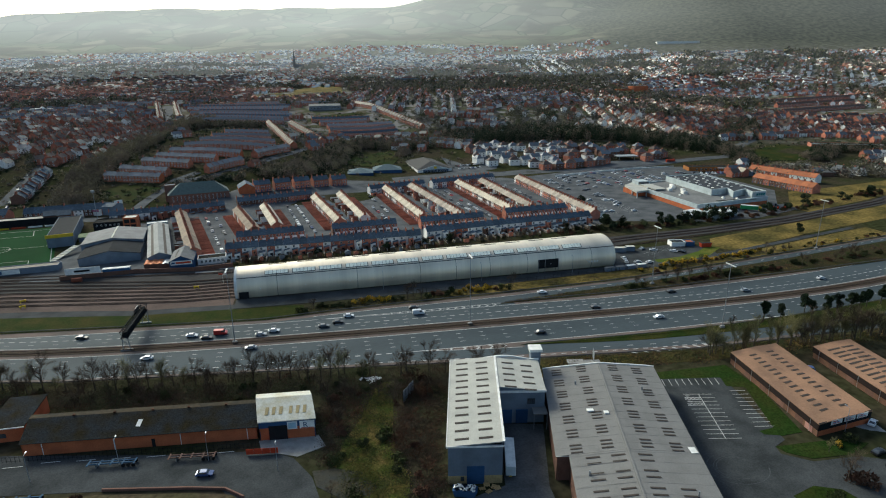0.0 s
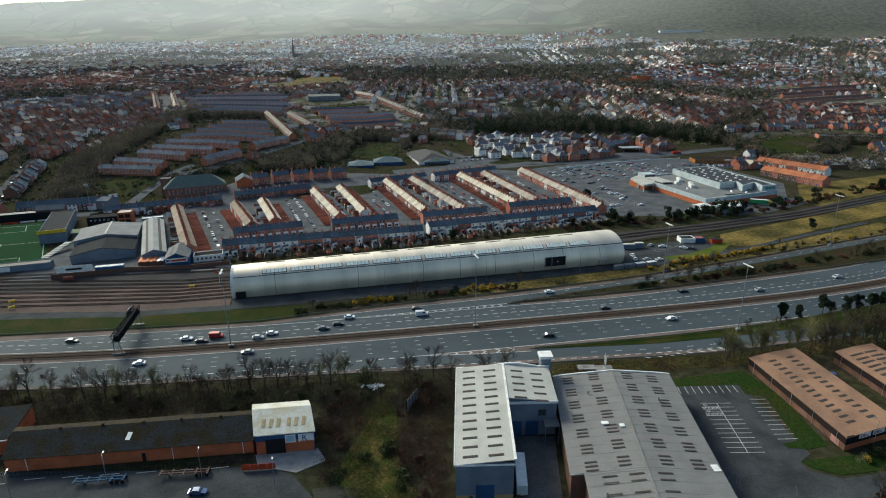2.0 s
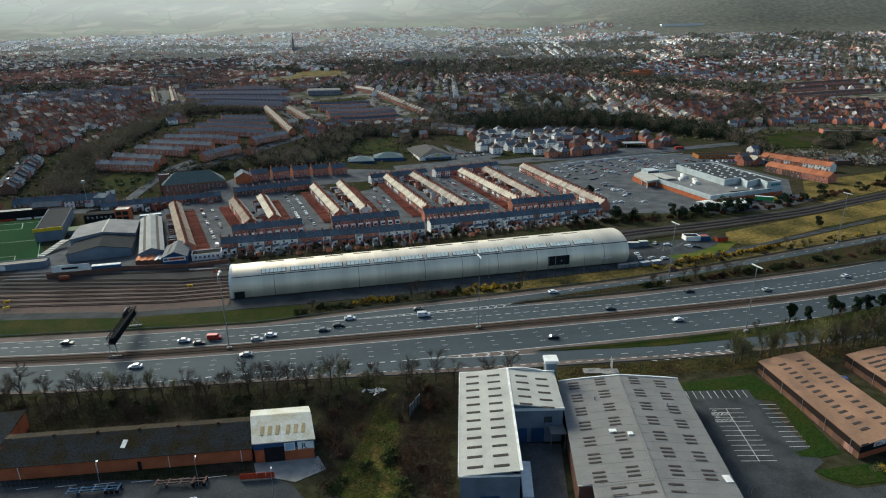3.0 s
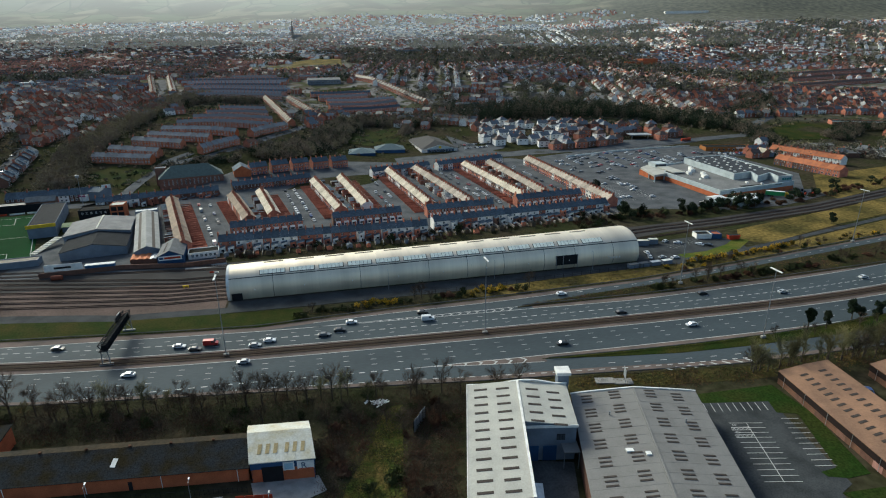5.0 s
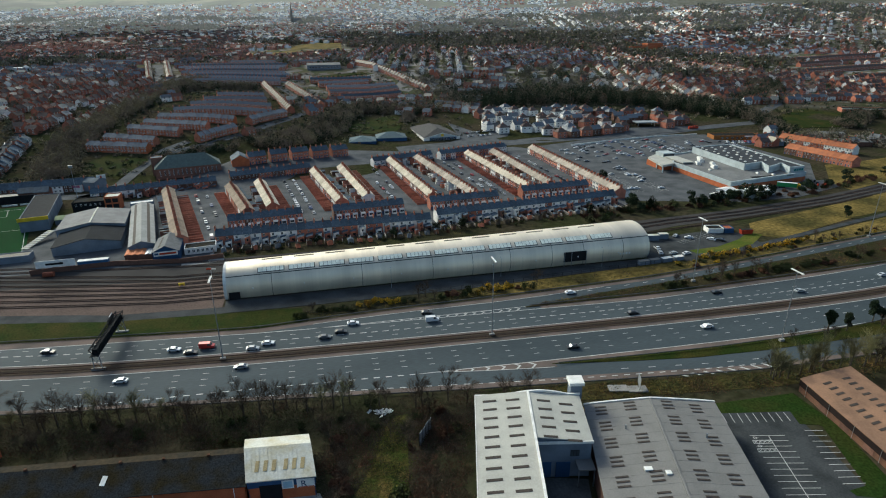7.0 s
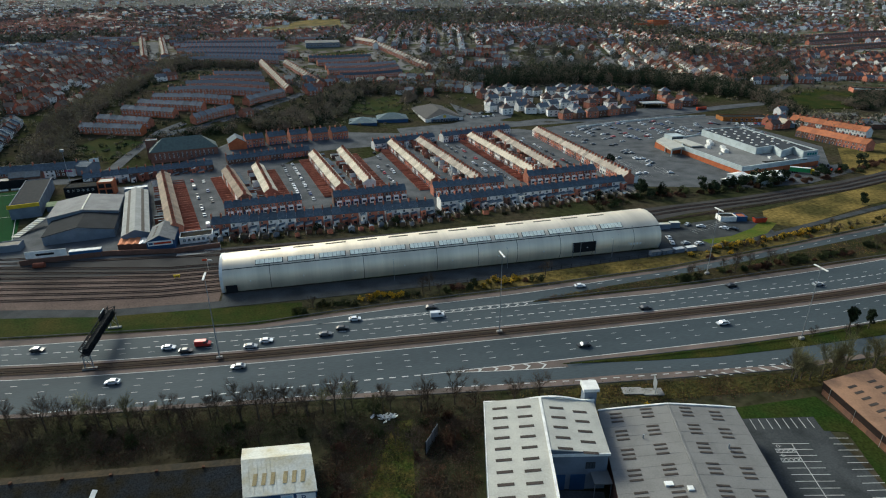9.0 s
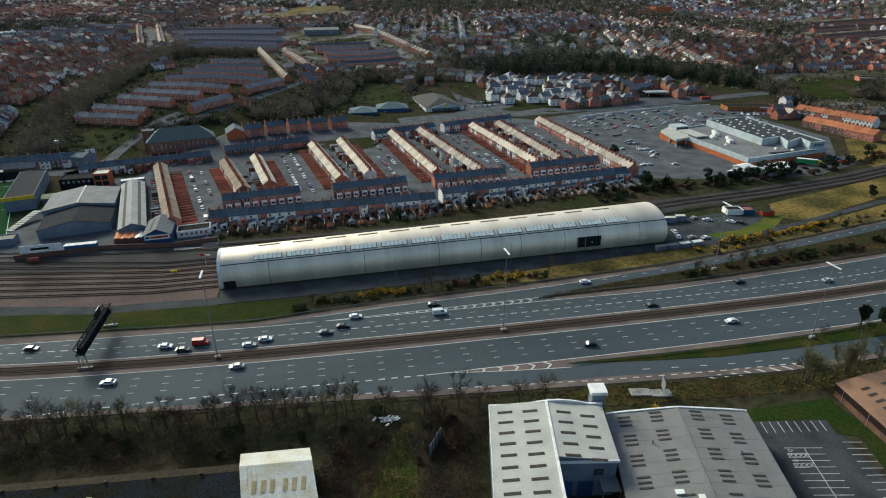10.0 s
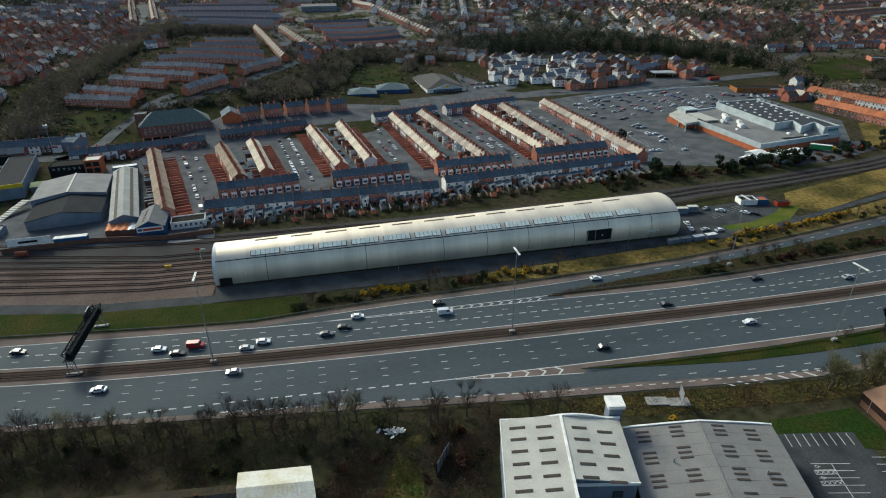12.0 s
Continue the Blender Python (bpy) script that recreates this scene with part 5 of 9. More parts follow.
sg3 = thing("railway_signal", "red and white railway signal post beside the shed", "signal", pose(-108, 79, 0))
part("post", Build().tube((0, 0, 0), (0, 0, 5.5), 0.12, 0.1, 6), TRIM, sg3)
part("arm", Build().box(-1.8, -0.1, 4.6, 0.2, 0.1, 5.4), RED_PAINT, sg3, "red arm")
part("arm", Build().box(0.2, -0.1, 4.4, 2.2, 0.1, 5.0), TRIM, sg3, "white arm")
for x, y, r in ((-196, 74, 30), (-193, 66.5, 30), (-120, 74, 0)):
    bf = thing("buffer_stop", "yellow buffer stop at the end of a siding", "buffer stop", pose(x, y, 0, 0, 0, r), "buffer stops")
    part("beam", Build().box(-1.3, -0.2, 0.8, 1.3, 0.2, 1.4), YELLOW_PAINT, bf)
    for px_ in (-1.0, 0.8):
        part("post", Build().box(px_, -0.15, 0, px_ + 0.25, 0.8, 1.3), YELLOW_PAINT, bf)
for i, (x, y, w) in enumerate(((109, 76, 7), (117, 76.5, 5))):
    solid("container", Build().box(0, 0, 0, w, 2.6, 2.8, 0).box(0, 0.02, 2.8, w, 2.58, 2.86, 1), [CLAD_GREY, SHEET_CREAM], "grey storage container beside the shed end", "container", pose(x, y, 0.05, 0, 0, -10), "storage containers")
for i, x in enumerate((88, 94, 100.5, 107)):
    solid("container", Build().box(0, 0, 0, 5.2, 2.2, 1.9, 0).box(-0.05, -0.05, 1.9, 5.25, 2.25, 2.0, 1), [CLAD_GREY, TRIM if i > 1 else SHEET_ROOF], "low grey storage tank beside the depot road", "storage tank", pose(x, 46.4 + i * 0.3, 0.05, 0, 0, 4), "storage tanks")

# ---- terraced streets ----
def shared(cache, key, make):
    if key not in cache:
        cache[key] = make()
    return cache[key]


MESH = {}


def window_mesh(w, h):
    def make():
        b = Build().box(-w / 2, -0.07, -h / 2, w / 2, 0.05, h / 2, 0)
        for x in (-w / 4, w / 4):
            b.box(x - w / 4 + 0.07, -0.09, -h / 2 + 0.07, x + w / 4 - 0.04, -0.06, h / 2 - 0.07, 1)
        return b.mesh("window", [TRIM, GLASS])
    return shared(MESH, ("window", w, h), make)


def chimney_mesh():
    def make():
        b = Build().box(-0.35, -0.8, -1.0, 0.35, 0.8, 1.5, 0).box(-0.42, -0.88, 1.3, 0.42, 0.88, 1.5, 0)
        for y in (-0.5, 0, 0.5):
            b.tube((0, y, 1.5), (0, y, 2.0), 0.14, 0.11, 6, 1)
        return b.mesh("chimney", [BRICK, TILE_ROOF])
    return shared(MESH, "chimney", make)


def wall_mesh(w, d, eave, ridge, mat_):
    return shared(MESH, ("wall", w, d, eave, ridge, mat_.name), lambda: Build().prism([(-d / 2, 0), (d / 2, 0), (d / 2, eave), (0, ridge - 0.12), (-d / 2, eave)], 0, w, "x").mesh("house_wall", mat_))


def roof_mesh(w, d, eave, ridge, mat_):
    def make():
        o, k = 0.35, (ridge - eave) / (d / 2)
        b = Build()
        for s in (-1, 1):
            y, z = s * (d / 2 + o), eave - o * k
            v = [(0.02, y, z + 0.18), (w - 0.02, y, z + 0.18), (w - 0.02, 0, ridge + 0.18), (0.02, 0, ridge + 0.18)]
            v += [(p[0], p[1], p[2] - 0.16) for p in v]
            f = [(0, 1, 2, 3), (7, 6, 5, 4), (0, 4, 5, 1), (1, 5, 6, 2), (2, 6, 7, 3), (3, 7, 4, 0)]
            b.add(v, f if s < 0 else [q[::-1] for q in f])
        b.box(0.02, -0.15, ridge + 0.1, w - 0.02, 0.15, ridge + 0.27)
        return b.mesh("roof", mat_)
    return shared(MESH, ("roof", w, d, eave, ridge, mat_.name), make)


def wing_mesh(kind, mat_):
    """A rear extension: two storeys with lean-to roof, or one storey."""
    def make():
        w, l, h = ((2.5, 3.6, 4.4), (3.0, 3.2, 2.6), (3.6, 5.0, 2.5))[kind]
        b = Build().prism([(0, 0), (w, 0), (w, h), (0, h + 0.7)], 0, l, "y", 0)
        b.add([(-0.15, 0, h + 0.82), (w + 0.15, 0, h + 0.08), (w + 0.15, l + 0.2, h + 0.08), (-0.15, l + 0.2, h + 0.82)], [(0, 1, 2, 3)], 1)
        b.box(w * 0.25, l, h - 1.9, w * 0.6, l + 0.05, h - 0.7, 2)
        b.box(w * 0.1, l, 0, w * 0.35, l + 0.05, 1.9, 2)
        return b.mesh("rear_wing", [mat_, SLATE, DARK])
    return shared(MESH, ("wing", kind, mat_.name), make)


def terrace(p0, p1, n, roof, label, walls=(BRICK,), front=-1, d=7.6, eave=5.4, ridge=8.0, rear=True, band=None, base=0.0, chim=True, seen=-1):
    """A row of n joined houses along the ridge line p0 to p1; front is the side (-1 right of the way, as seen along it, +1 left) that faces the street."""
    p0, p1 = Vector((*p0, 0)), Vector((*p1, 0))
    run = p1 - p0
    w = round(run.length / n, 2)
    m = Matrix.Translation((p0.x, p0.y, base)) @ Matrix.Rotation(math.atan2(run.y, run.x), 4, "Z")
    row = thing("terraced_row", label, "terraced houses", m, "terraced rows")
    rnd = random.Random(hash((round(p0.x), round(p0.y))) % 9999)
    for i in range(n):
        wm = rnd.choice(walls)
        dz = 0.0
        at = pose(i * w, 0, dz)
        hw = part("house_wall", wall_mesh(w, d, eave, ridge, wm), None, row, "", at)
        part("roof", roof_mesh(w, d, eave, ridge, roof), None, row, "", at)
        if chim:
            part("chimney", chimney_mesh(), None, row, "", pose(i * w + 0.1, 0, ridge, 0, 0, 0))
        for s in (seen,):
            turn = 0 if s < 0 else 180
            for x, z, ww, hh in ((w * 0.3, 4.1, 1.1, 1.5), (w * 0.72, 4.1, 0.9, 1.3), (w * 0.62, 1.4, 1.5, 1.6)):
                if s != front and x > w * 0.6:
                    continue
                part("window", window_mesh(ww, hh), None, hw, "", pose(x, s * d / 2, z, 0, 0, turn))
        if front == seen:
            part("door", shared(MESH, "door", lambda: Build().box(-0.45, -0.06, 0, 0.45, 0.05, 2.05).mesh("door", CLAD_BLUE)), None, hw, "", pose(w * 0.2, front * d / 2, 0, 0, 0, 0 if front < 0 else 180))
        if band:
            part("bay", shared(MESH, ("bay", round(w, 1), band.name), lambda: Build().prism([(0, 0), (-1.1, 0), (-1.1, 2.3), (-1.25, 2.4), (0, 3.1)], w * 0.35, w * 0.95, "x", 0).box(w * 0.42, -1.16, 0.9, w * 0.88, -1.09, 2.1, 1).mesh("bay", [band, GLASS])), None, hw, "white bay window", pose(0, front * d / 2, 0) if front < 0 else pose(w, front * d / 2, 0, 0, 0, 180))
        if rear:
            k = rnd.choice((0, 1, 1, 2))
            mm = rnd.choice((RENDER_WHITE, RENDER_WHITE, BRICK, BRICK_DARK, BRICK))
            s = -front
            part("rear_wing", wing_mesh(k, mm), None, hw, "", pose(w * 0.35, d / 2, 0) if s > 0 else pose(w * 0.75, -d / 2, 0, 0, 0, 180))
    return row


def garden_walls(p0, p1, n, side, start, length, label, h=1.3, mats=None):
    """Brick walls that divide the plots along one side of a row."""
    p0, p1 = Vector((*p0, 0)), Vector((*p1, 0))
    run = p1 - p0
    w = run.length / n
    m = Matrix.Translation((p0.x, p0.y, 0)) @ Matrix.Rotation(math.atan2(run.y, run.x), 4, "Z")
    t = thing("garden_wall_row", label, "garden walls", m)
    me = Build().box(-0.16, 0, 0, 0.16, length, h).box(-0.2, 0, h, 0.2, length, h + 0.08).mesh("garden_wall", mats or BRICK)
    for i in range(n + 1):
        part("garden_wall", me, None, t, "", pose(i * w, side * start, 0, 0, 0, 0 if side > 0 else 180))
    part("plot_ground", Build().box(0, min(side * start, side * (start + length)), -0.2, n * w, max(side * start, side * (start + length)), 0.07), mats and ROUGH_GROUND or mat("brick paved plots", (0.17, 0.075, 0.05), 0.9, 0.3, 0.3, 2.0, 0.1, second=(0.10, 0.07, 0.06)), t, "reddish paved plots")


patch("street", [(-152, 108), (-112, 118), (10, 121), (132, 138), (150, 150), (152, 310), (128, 335), (40, 335), (-40, 345), (-120, 315), (-165, 262), (-172, 200)], STREET, "grey tarmac streets between the terraced rows", "street", 0.015)
MIX = (BRICK, RENDER_WHITE, BRICK, RENDER_WHITE, RENDER_WHITE)
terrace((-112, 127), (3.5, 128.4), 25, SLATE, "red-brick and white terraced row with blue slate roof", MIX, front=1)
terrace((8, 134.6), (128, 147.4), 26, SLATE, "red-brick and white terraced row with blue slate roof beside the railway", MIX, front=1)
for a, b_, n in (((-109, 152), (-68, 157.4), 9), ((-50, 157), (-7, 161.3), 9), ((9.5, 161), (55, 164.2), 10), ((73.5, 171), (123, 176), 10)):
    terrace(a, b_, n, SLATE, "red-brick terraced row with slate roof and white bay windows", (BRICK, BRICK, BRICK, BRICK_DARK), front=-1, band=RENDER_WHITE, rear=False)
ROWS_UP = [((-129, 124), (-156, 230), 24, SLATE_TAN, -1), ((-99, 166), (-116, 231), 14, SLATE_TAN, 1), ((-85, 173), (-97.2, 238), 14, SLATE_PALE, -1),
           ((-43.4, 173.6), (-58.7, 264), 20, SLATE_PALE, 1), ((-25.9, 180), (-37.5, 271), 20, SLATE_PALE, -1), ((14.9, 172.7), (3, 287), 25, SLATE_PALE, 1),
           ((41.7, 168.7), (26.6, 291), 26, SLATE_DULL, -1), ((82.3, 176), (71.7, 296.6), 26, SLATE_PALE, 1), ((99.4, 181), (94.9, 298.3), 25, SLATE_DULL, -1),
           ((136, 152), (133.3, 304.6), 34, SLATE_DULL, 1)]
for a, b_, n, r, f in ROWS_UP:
    terrace(a, b_, n, r, "brick terraced row with pale slate roof and chimneys", (BRICK, BRICK, RENDER_WHITE, BRICK_DARK), front=f, seen=-1 if a[0] < -60 else 1)
for i in (0, 2, 4, 6):
    a, b_, n, _, f = ROWS_UP[i]
    garden_walls(a, b_, n, -1, 4.2, 7.5, "brick walls dividing the narrow front plots")
for i in (1, 3, 5, 7):
    a, b_, n, _, f = ROWS_UP[i]
    garden_walls(a, b_, n, 1, 4.2, 7.0, "brick walls dividing the narrow front plots")
terrace((-12, 287), (40, 302), 11, SLATE, "brick terraced row with slate roof at the street end", MIX, front=1)
terrace((47, 301), (112, 319), 14, SLATE, "white and brick terraced row with slate roof", (RENDER_WHITE, RENDER_WHITE, BRICK), front=-1)
for k in range(5):
    terrace((-110 + k * 16.6, 300 + k * 5.6), (-96.5 + k * 16.6, 304.5 + k * 5.6), 3, SLATE, "tall red-brick terraced houses with slate roof below the wood", (BRICK,), front=-1, rear=False, d=9.0, eave=6.4, ridge=9.4, base=land(-100 + k * 16.6, 305 + k * 5.6))
terrace((-120, 262), (-62, 279), 12, SLATE, "red-brick terraced row with slate roof", (BRICK, BRICK_DARK), front=-1)
terrace((-205, 235), (-128, 252), 15, SLATE, "brick terraced row with slate roof and gabled wings", (BRICK, BRICK_DARK, RENDER_WHITE), front=1)
# back gardens of the long rows
garden_walls((-112, 127), (3.5, 128.4), 25, -1, 8.0, 7.5, "pale walls between the small back gardens", 1.5, mat("garden wall render", (0.34, 0.30, 0.26), 0.9, 0.3, 0.15, 3.0))
garden_walls((8, 134.6), (128, 147.4), 26, -1, 8.0, 8.5, "pale walls between the small back gardens", 1.5, mat("garden wall render", (0.34, 0.30, 0.26), 0.9, 0.3, 0.15, 3.0))


def block(name, label, category, m, w, d, h, wall_mat, roof_mat, roof="flat", rise=2.0, group="", over=0.3, gable="x"):
    """A simple building: four walls, a roof of a given kind."""
    t = thing(name, label, category, m, group)
    if roof == "gable" and gable == "x":
        pr = [(0, 0), (d, 0), (d, h), (d / 2, h + rise - 0.1), (0, h)]
        for x in (0, w - 0.3):
            part("wall", Build().prism(pr, x, x + 0.3, "x"), wall_mat, t)
        for y in (0, d - 0.3):
            part("wall", Build().box(0.3, y, 0, w - 0.3, y + 0.3, h), wall_mat, t)
        part("roof", slab(Build(), (-over, -over, h), (w + over, -over, h), (w + over, d / 2, h + rise), (-over, d / 2, h + rise)), roof_mat, t)
        part("roof", slab(Build(), (-over, d / 2, h + rise), (w + over, d / 2, h + rise), (w + over, d + over, h), (-over, d + over, h)), roof_mat, t)
    elif roof == "gable":
        pr = [(0, 0), (w, 0), (w, h), (w / 2, h + rise - 0.1), (0, h)]
        for y in (0, d - 0.3):
            part("wall", Build().prism(pr, y, y + 0.3, "y"), wall_mat, t)
        for x in (0, w - 0.3):
            part("wall", Build().box(x, 0.3, 0, x + 0.3, d - 0.3, h), wall_mat, t)
        part("roof", slab(Build(), (-over, -over, h), (w / 2, -over, h + rise), (w / 2, d + over, h + rise), (-over, d + over, h)), roof_mat, t)
        part("roof", slab(Build(), (w / 2, -over, h + rise), (w + over, -over, h), (w + over, d + over, h), (w / 2, d + over, h + rise)), roof_mat, t)
    elif roof == "hip":
        for x in (0, w - 0.3):
            part("wall", Build().box(x, 0, 0, x + 0.3, d, h), wall_mat, t)
        for y in (0, d - 0.3):
            part("wall", Build().box(0.3, y, 0, w - 0.3, y + 0.3, h), wall_mat, t)
        k = min(d, w) / 2
        e = [(-over, -over, h), (w + over, -over, h), (w + over, d + over, h), (-over, d + over, h)]
        r = [(k, d / 2, h + rise), (w - k, d / 2, h + rise)] if w >= d else [(w / 2, k, h + rise), (w / 2, d - k, h + rise)]
        f = [(0, 1, 5, 4), (2, 3, 4, 5), (3, 0, 4), (1, 2, 5)] if w >= d else [(0, 1, 4), (1, 2, 5, 4), (2, 3, 5), (3, 0, 4, 5)]
        part("roof", Build().add(e + r, f + [(3, 2, 1, 0)]), roof_mat, t)
    else:
        for x in (0, w - 0.3):
            part("wall", Build().box(x, 0, 0, x + 0.3, d, h), wall_mat, t)
        for y in (0, d - 0.3):
            part("wall", Build().box(0.3, y, 0, w - 0.3, y + 0.3, h), wall_mat, t)
        part("roof", Build().box(0.3, 0.3, h - 0.6, w - 0.3, d - 0.3, h - 0.35), roof_mat, t)
    return t


def windows_on(t, x0, x1, y, z, n, w=1.2, h=1.5, turn=0):
    for i in range(n):
        part("window", window_mesh(w, h), None, t, "", pose(x0 + (x1 - x0) * (i + 0.5) / n, y, z, 0, 0, turn))


patch("yard", [(-211.5, 105), (-113.1, 101), (-115.1, 225), (-202.7, 225)], STREET, "stained concrete yard between the works", "yard", 0.06)
# ---- works beside the sidings ----
g1 = block("warehouse", "dark grey warehouse with low gabled roof beside the pitch", "warehouse", pose(-190, 127, 0, 0, 0, 9), 31, 26, 4.5, CLAD_GREY, mat("charcoal roof sheet", (0.024, 0.027, 0.031), 0.6, 0.2, 0.2, 1.5, spec=0.02), "gable", 3.0, gable="y")
g2 = block("warehouse", "pale grey gabled warehouse roof with white ridge", "warehouse", pose(-196, 151, 0, 0, 0, 9), 33, 30, 6.2, CLAD_GREY, mat("grey roof sheet", (0.17, 0.172, 0.175), 0.6, 0.1, 0.2, 1.5), "gable", 2.6, gable="y")
part("ridge_cap", Build().box(16.1, -0.3, 8.8, 16.9, 30.3, 8.98), SHEET_CREAM, g2)
g3 = block("warehouse", "long warehouse with white and brown striped roof", "warehouse", pose(-152, 118, 0, 0, 0, 13), 12, 78, 5.0, CLAD_GREY, mat("dirty white roof sheet", (0.27, 0.275, 0.265), 0.6, 0.1, 0.2, 1.5), "gable", 2.4, gable="y")
for x in (2.6, 9.4):
    z = 5.0 + 2.4 * (1 - abs(x - 6) / 6.3)
    part("roof_light", slab(Build(), (x - 0.7, 0, z - 0.22 + (0.0 if x < 6 else 0.5)), (x + 0.7, 0, z + 0.28 - (0.0 if x < 6 else 0.5)), (x + 0.7, 77, z + 0.28 - (0.0 if x < 6 else 0.5)), (x - 0.7, 77, z - 0.22 + (0.0 if x < 6 else 0.5)), 0.05), SKYLIGHT, g3, "brown strip of old roof lights")
block("shed", "white flat-roofed annex at the warehouse end", "shed", pose(-171, 197, 0, 0, 0, 13), 13, 6, 6.0, CLAD_GREY, TRIM)
for i in range(4):
    solid("container", Build().box(0, 0, 0, 3.1, 8.5, 3.2, 0).prism([(0, 3.2), (3.1, 3.2), (1.55, 3.7)], 0, 8.5, "y", 1), [BRICK_DARK, STEEL if i == 3 else ORANGE_SHEET], "small store with orange sheet roof beside the tracks", "store", pose(-152.5 + i * 3.15, 111 - i * 0.3, 0, 0, 0, 6), "orange-roofed stores")
bl = block("industrial_unit", "blue unit with grey gabled roof and white sign", "industrial unit", pose(-138.5, 106, 0, 0, 0, 4), 12, 21, 5.2, CLAD_BLUE, mat("grey felt roof", (0.13, 0.135, 0.14), 0.8), "gable", 3.0, gable="y")
sbn = part("sign_board", Build().box(0.6, -0.25, 3.2, 11.4, -0.02, 5.4), TRIM, bl, "white name board")
for x, w, m_ in ((1.0, 1.8, CLAD_BLUE), (3.2, 7.6, RED_PAINT)):
    part("lettering_bar", Build().box(x, -0.3, 3.8, x + w, -0.25, 4.8), m_, sbn)
roof_lights(bl, [(3.0, 4 + 4 * i, 6.85, 1.0, 2.6, 0, -26) for i in range(4)])
of = block("office", "low white office with flat brown roof", "office", pose(-125.5, 113, 0, 0, 0, 6), 15, 8, 3.6, RENDER_WHITE, FELT)
windows_on(of, 1, 14, -0.02, 1.9, 6)
patch("yard", [(-124.9, 98.1), (-105.3, 100), (-107.2, 114.8), (-124.9, 108.9)], CONCRETE, "pale concrete yard by the railway", "yard", 0.04)
# boards, container and tank by the boundary wall
hb = thing("hoarding", "large white hoarding with dark lettering facing the railway", "hoarding", pose(-188.5, 104.5, 0, 0, 0, 3))
for x in (1, 8, 15):
    part("post", Build().box(x - 0.15, 0.1, 0, x + 0.15, 0.4, 5.6), STEEL_DARK, hb)
fc = part("panel", Build().box(0, -0.1, 2.6, 16.5, 0.1, 6.0), TRIM, hb)
part("lettering_bar", Build().box(4.2, -0.14, 3.7, 11.5, -0.1, 4.7), STEEL_DARK, fc)
solid("container", Build().box(0, 0, 0, 13, 2.6, 3.6, 0).box(-0.1, -0.1, 3.6, 13.1, 2.8, 3.9, 1), [BLUE_PAINT, TRIM], "blue container with white roof beside the wall", "container", pose(-171.5, 106.0, 0, 0, 0, 2))
solid("tank", Build().tube((0, 0, 1.2), (4.5, 0, 1.2), 1.2, 1.2, 16), mat("rusty tank", (0.2, 0.06, 0.035), 0.8), "rusty red cylindrical tank by the tracks", "tank", pose(-184, 99.5, 0), smooth=False)
bw = thing("boundary_wall", "dark stone wall along the railway", "wall")
for (xa, ya), (xb, yb) in (((-191, 103.5), (-155, 107)), ((-155, 107), (-126, 102.5)), ((-126, 102.5), (-106, 105))):
    part("wall_panel", Build().box(0, -0.2, 0, math.hypot(xb - xa, yb - ya), 0.2, 2.4), BRICK_DARK, bw, "", pose(xa, ya, 0, 0, 0, math.degrees(math.atan2(yb - ya, xb - xa))))

# ---- football ground ----
patch("pitch", [(-203.5, 128), (-237.5, 230), (-310, 222), (-276, 124)], PITCH, "dark green football pitch", "pitch", 0.05)
b = Build()
C0, CX, CY = Vector((-206.5, 133)), Vector((-34, 97)).normalized(), Vector((-0.99, -0.12)).normalized()
def fp(u, w):
    q = C0 + CX * u + CY * w
    return (q.x, q.y, 0.09)
def pl(a0, a1, w=0.14):
    p, q = Vector(fp(*a0)), Vector(fp(*a1))
    s = (q - p).normalized().cross(Vector((0, 0, 1))) * w
    b.add([p - s, q - s, q + s, p + s], [(0, 1, 2, 3)])
for a0, a1 in (((0, 0), (96, 0)), ((0, 0), (0, 62)), ((96, 0), (96, 62)), ((48, 0), (48, 62)), ((0, 11), (16, 11)), ((16, 11), (16, 51)), ((96, 11), (80, 11)), ((80, 11), (80, 51))):
    pl(a0, a1)
for i in range(24):
    a, c = 2 * math.pi * i / 24, 2 * math.pi * (i + 1) / 24
    pl((48 + 9 * math.cos(a), 31 + 9 * math.sin(a)), (48 + 9 * math.cos(c), 31 + 9 * math.sin(c)))
tagged(new("pitch_marking", b.mesh("pitch_marking", PAINT_LINE)), "white lines of the pitch", "pitch marking", kind="structure")
sd = block("grandstand", "small stand with dark roof and yellow fascia", "grandstand", pose(-222, 172, 0, 0, 0, 13), 14, 58, 7.4, CLAD_GREY, mat("black roof sheet", (0.026, 0.029, 0.033), 0.6, spec=0.02))
part("fascia", Build().box(-0.4, -0.5, 6.2, 14.4, -0.1, 8.2), YELLOW_PAINT, sd, "yellow fascia board")
sd2 = block("grandstand", "low covered terrace at the pitch end", "grandstand", pose(-262, 116, 0, 0, 0, 6), 64, 7, 3.4, CLAD_GREY, mat("dull roof", (0.2, 0.18, 0.15), 0.8))
part("banner", Build().box(26, -0.3, 0.6, 46, -0.1, 3.0), TRIM, sd2, "blue and white banner")
part("banner_bar", Build().box(27, -0.34, 0.9, 38, -0.3, 2.7), BLUE_PAINT, sd2)
sd3 = block("grandstand", "long dark stand behind the far touchline", "grandstand", pose(-330, 228, 0, 0, 0, 8), 92, 9, 5.0, STEEL_DARK, mat("stand roof", (0.3, 0.28, 0.25), 0.7))
for i in range(9):
    part("advert_board", Build().box(3 + i * 10, -6, 0, 11.5 + i * 10, -5.8, 1.0), (TRIM, YELLOW_PAINT, RED_PAINT, TRIM)[i % 4], sd3)
fm = thing("floodlight", "tall slender floodlight mast beside the pitch", "floodlight", pose(-212, 232, 0))
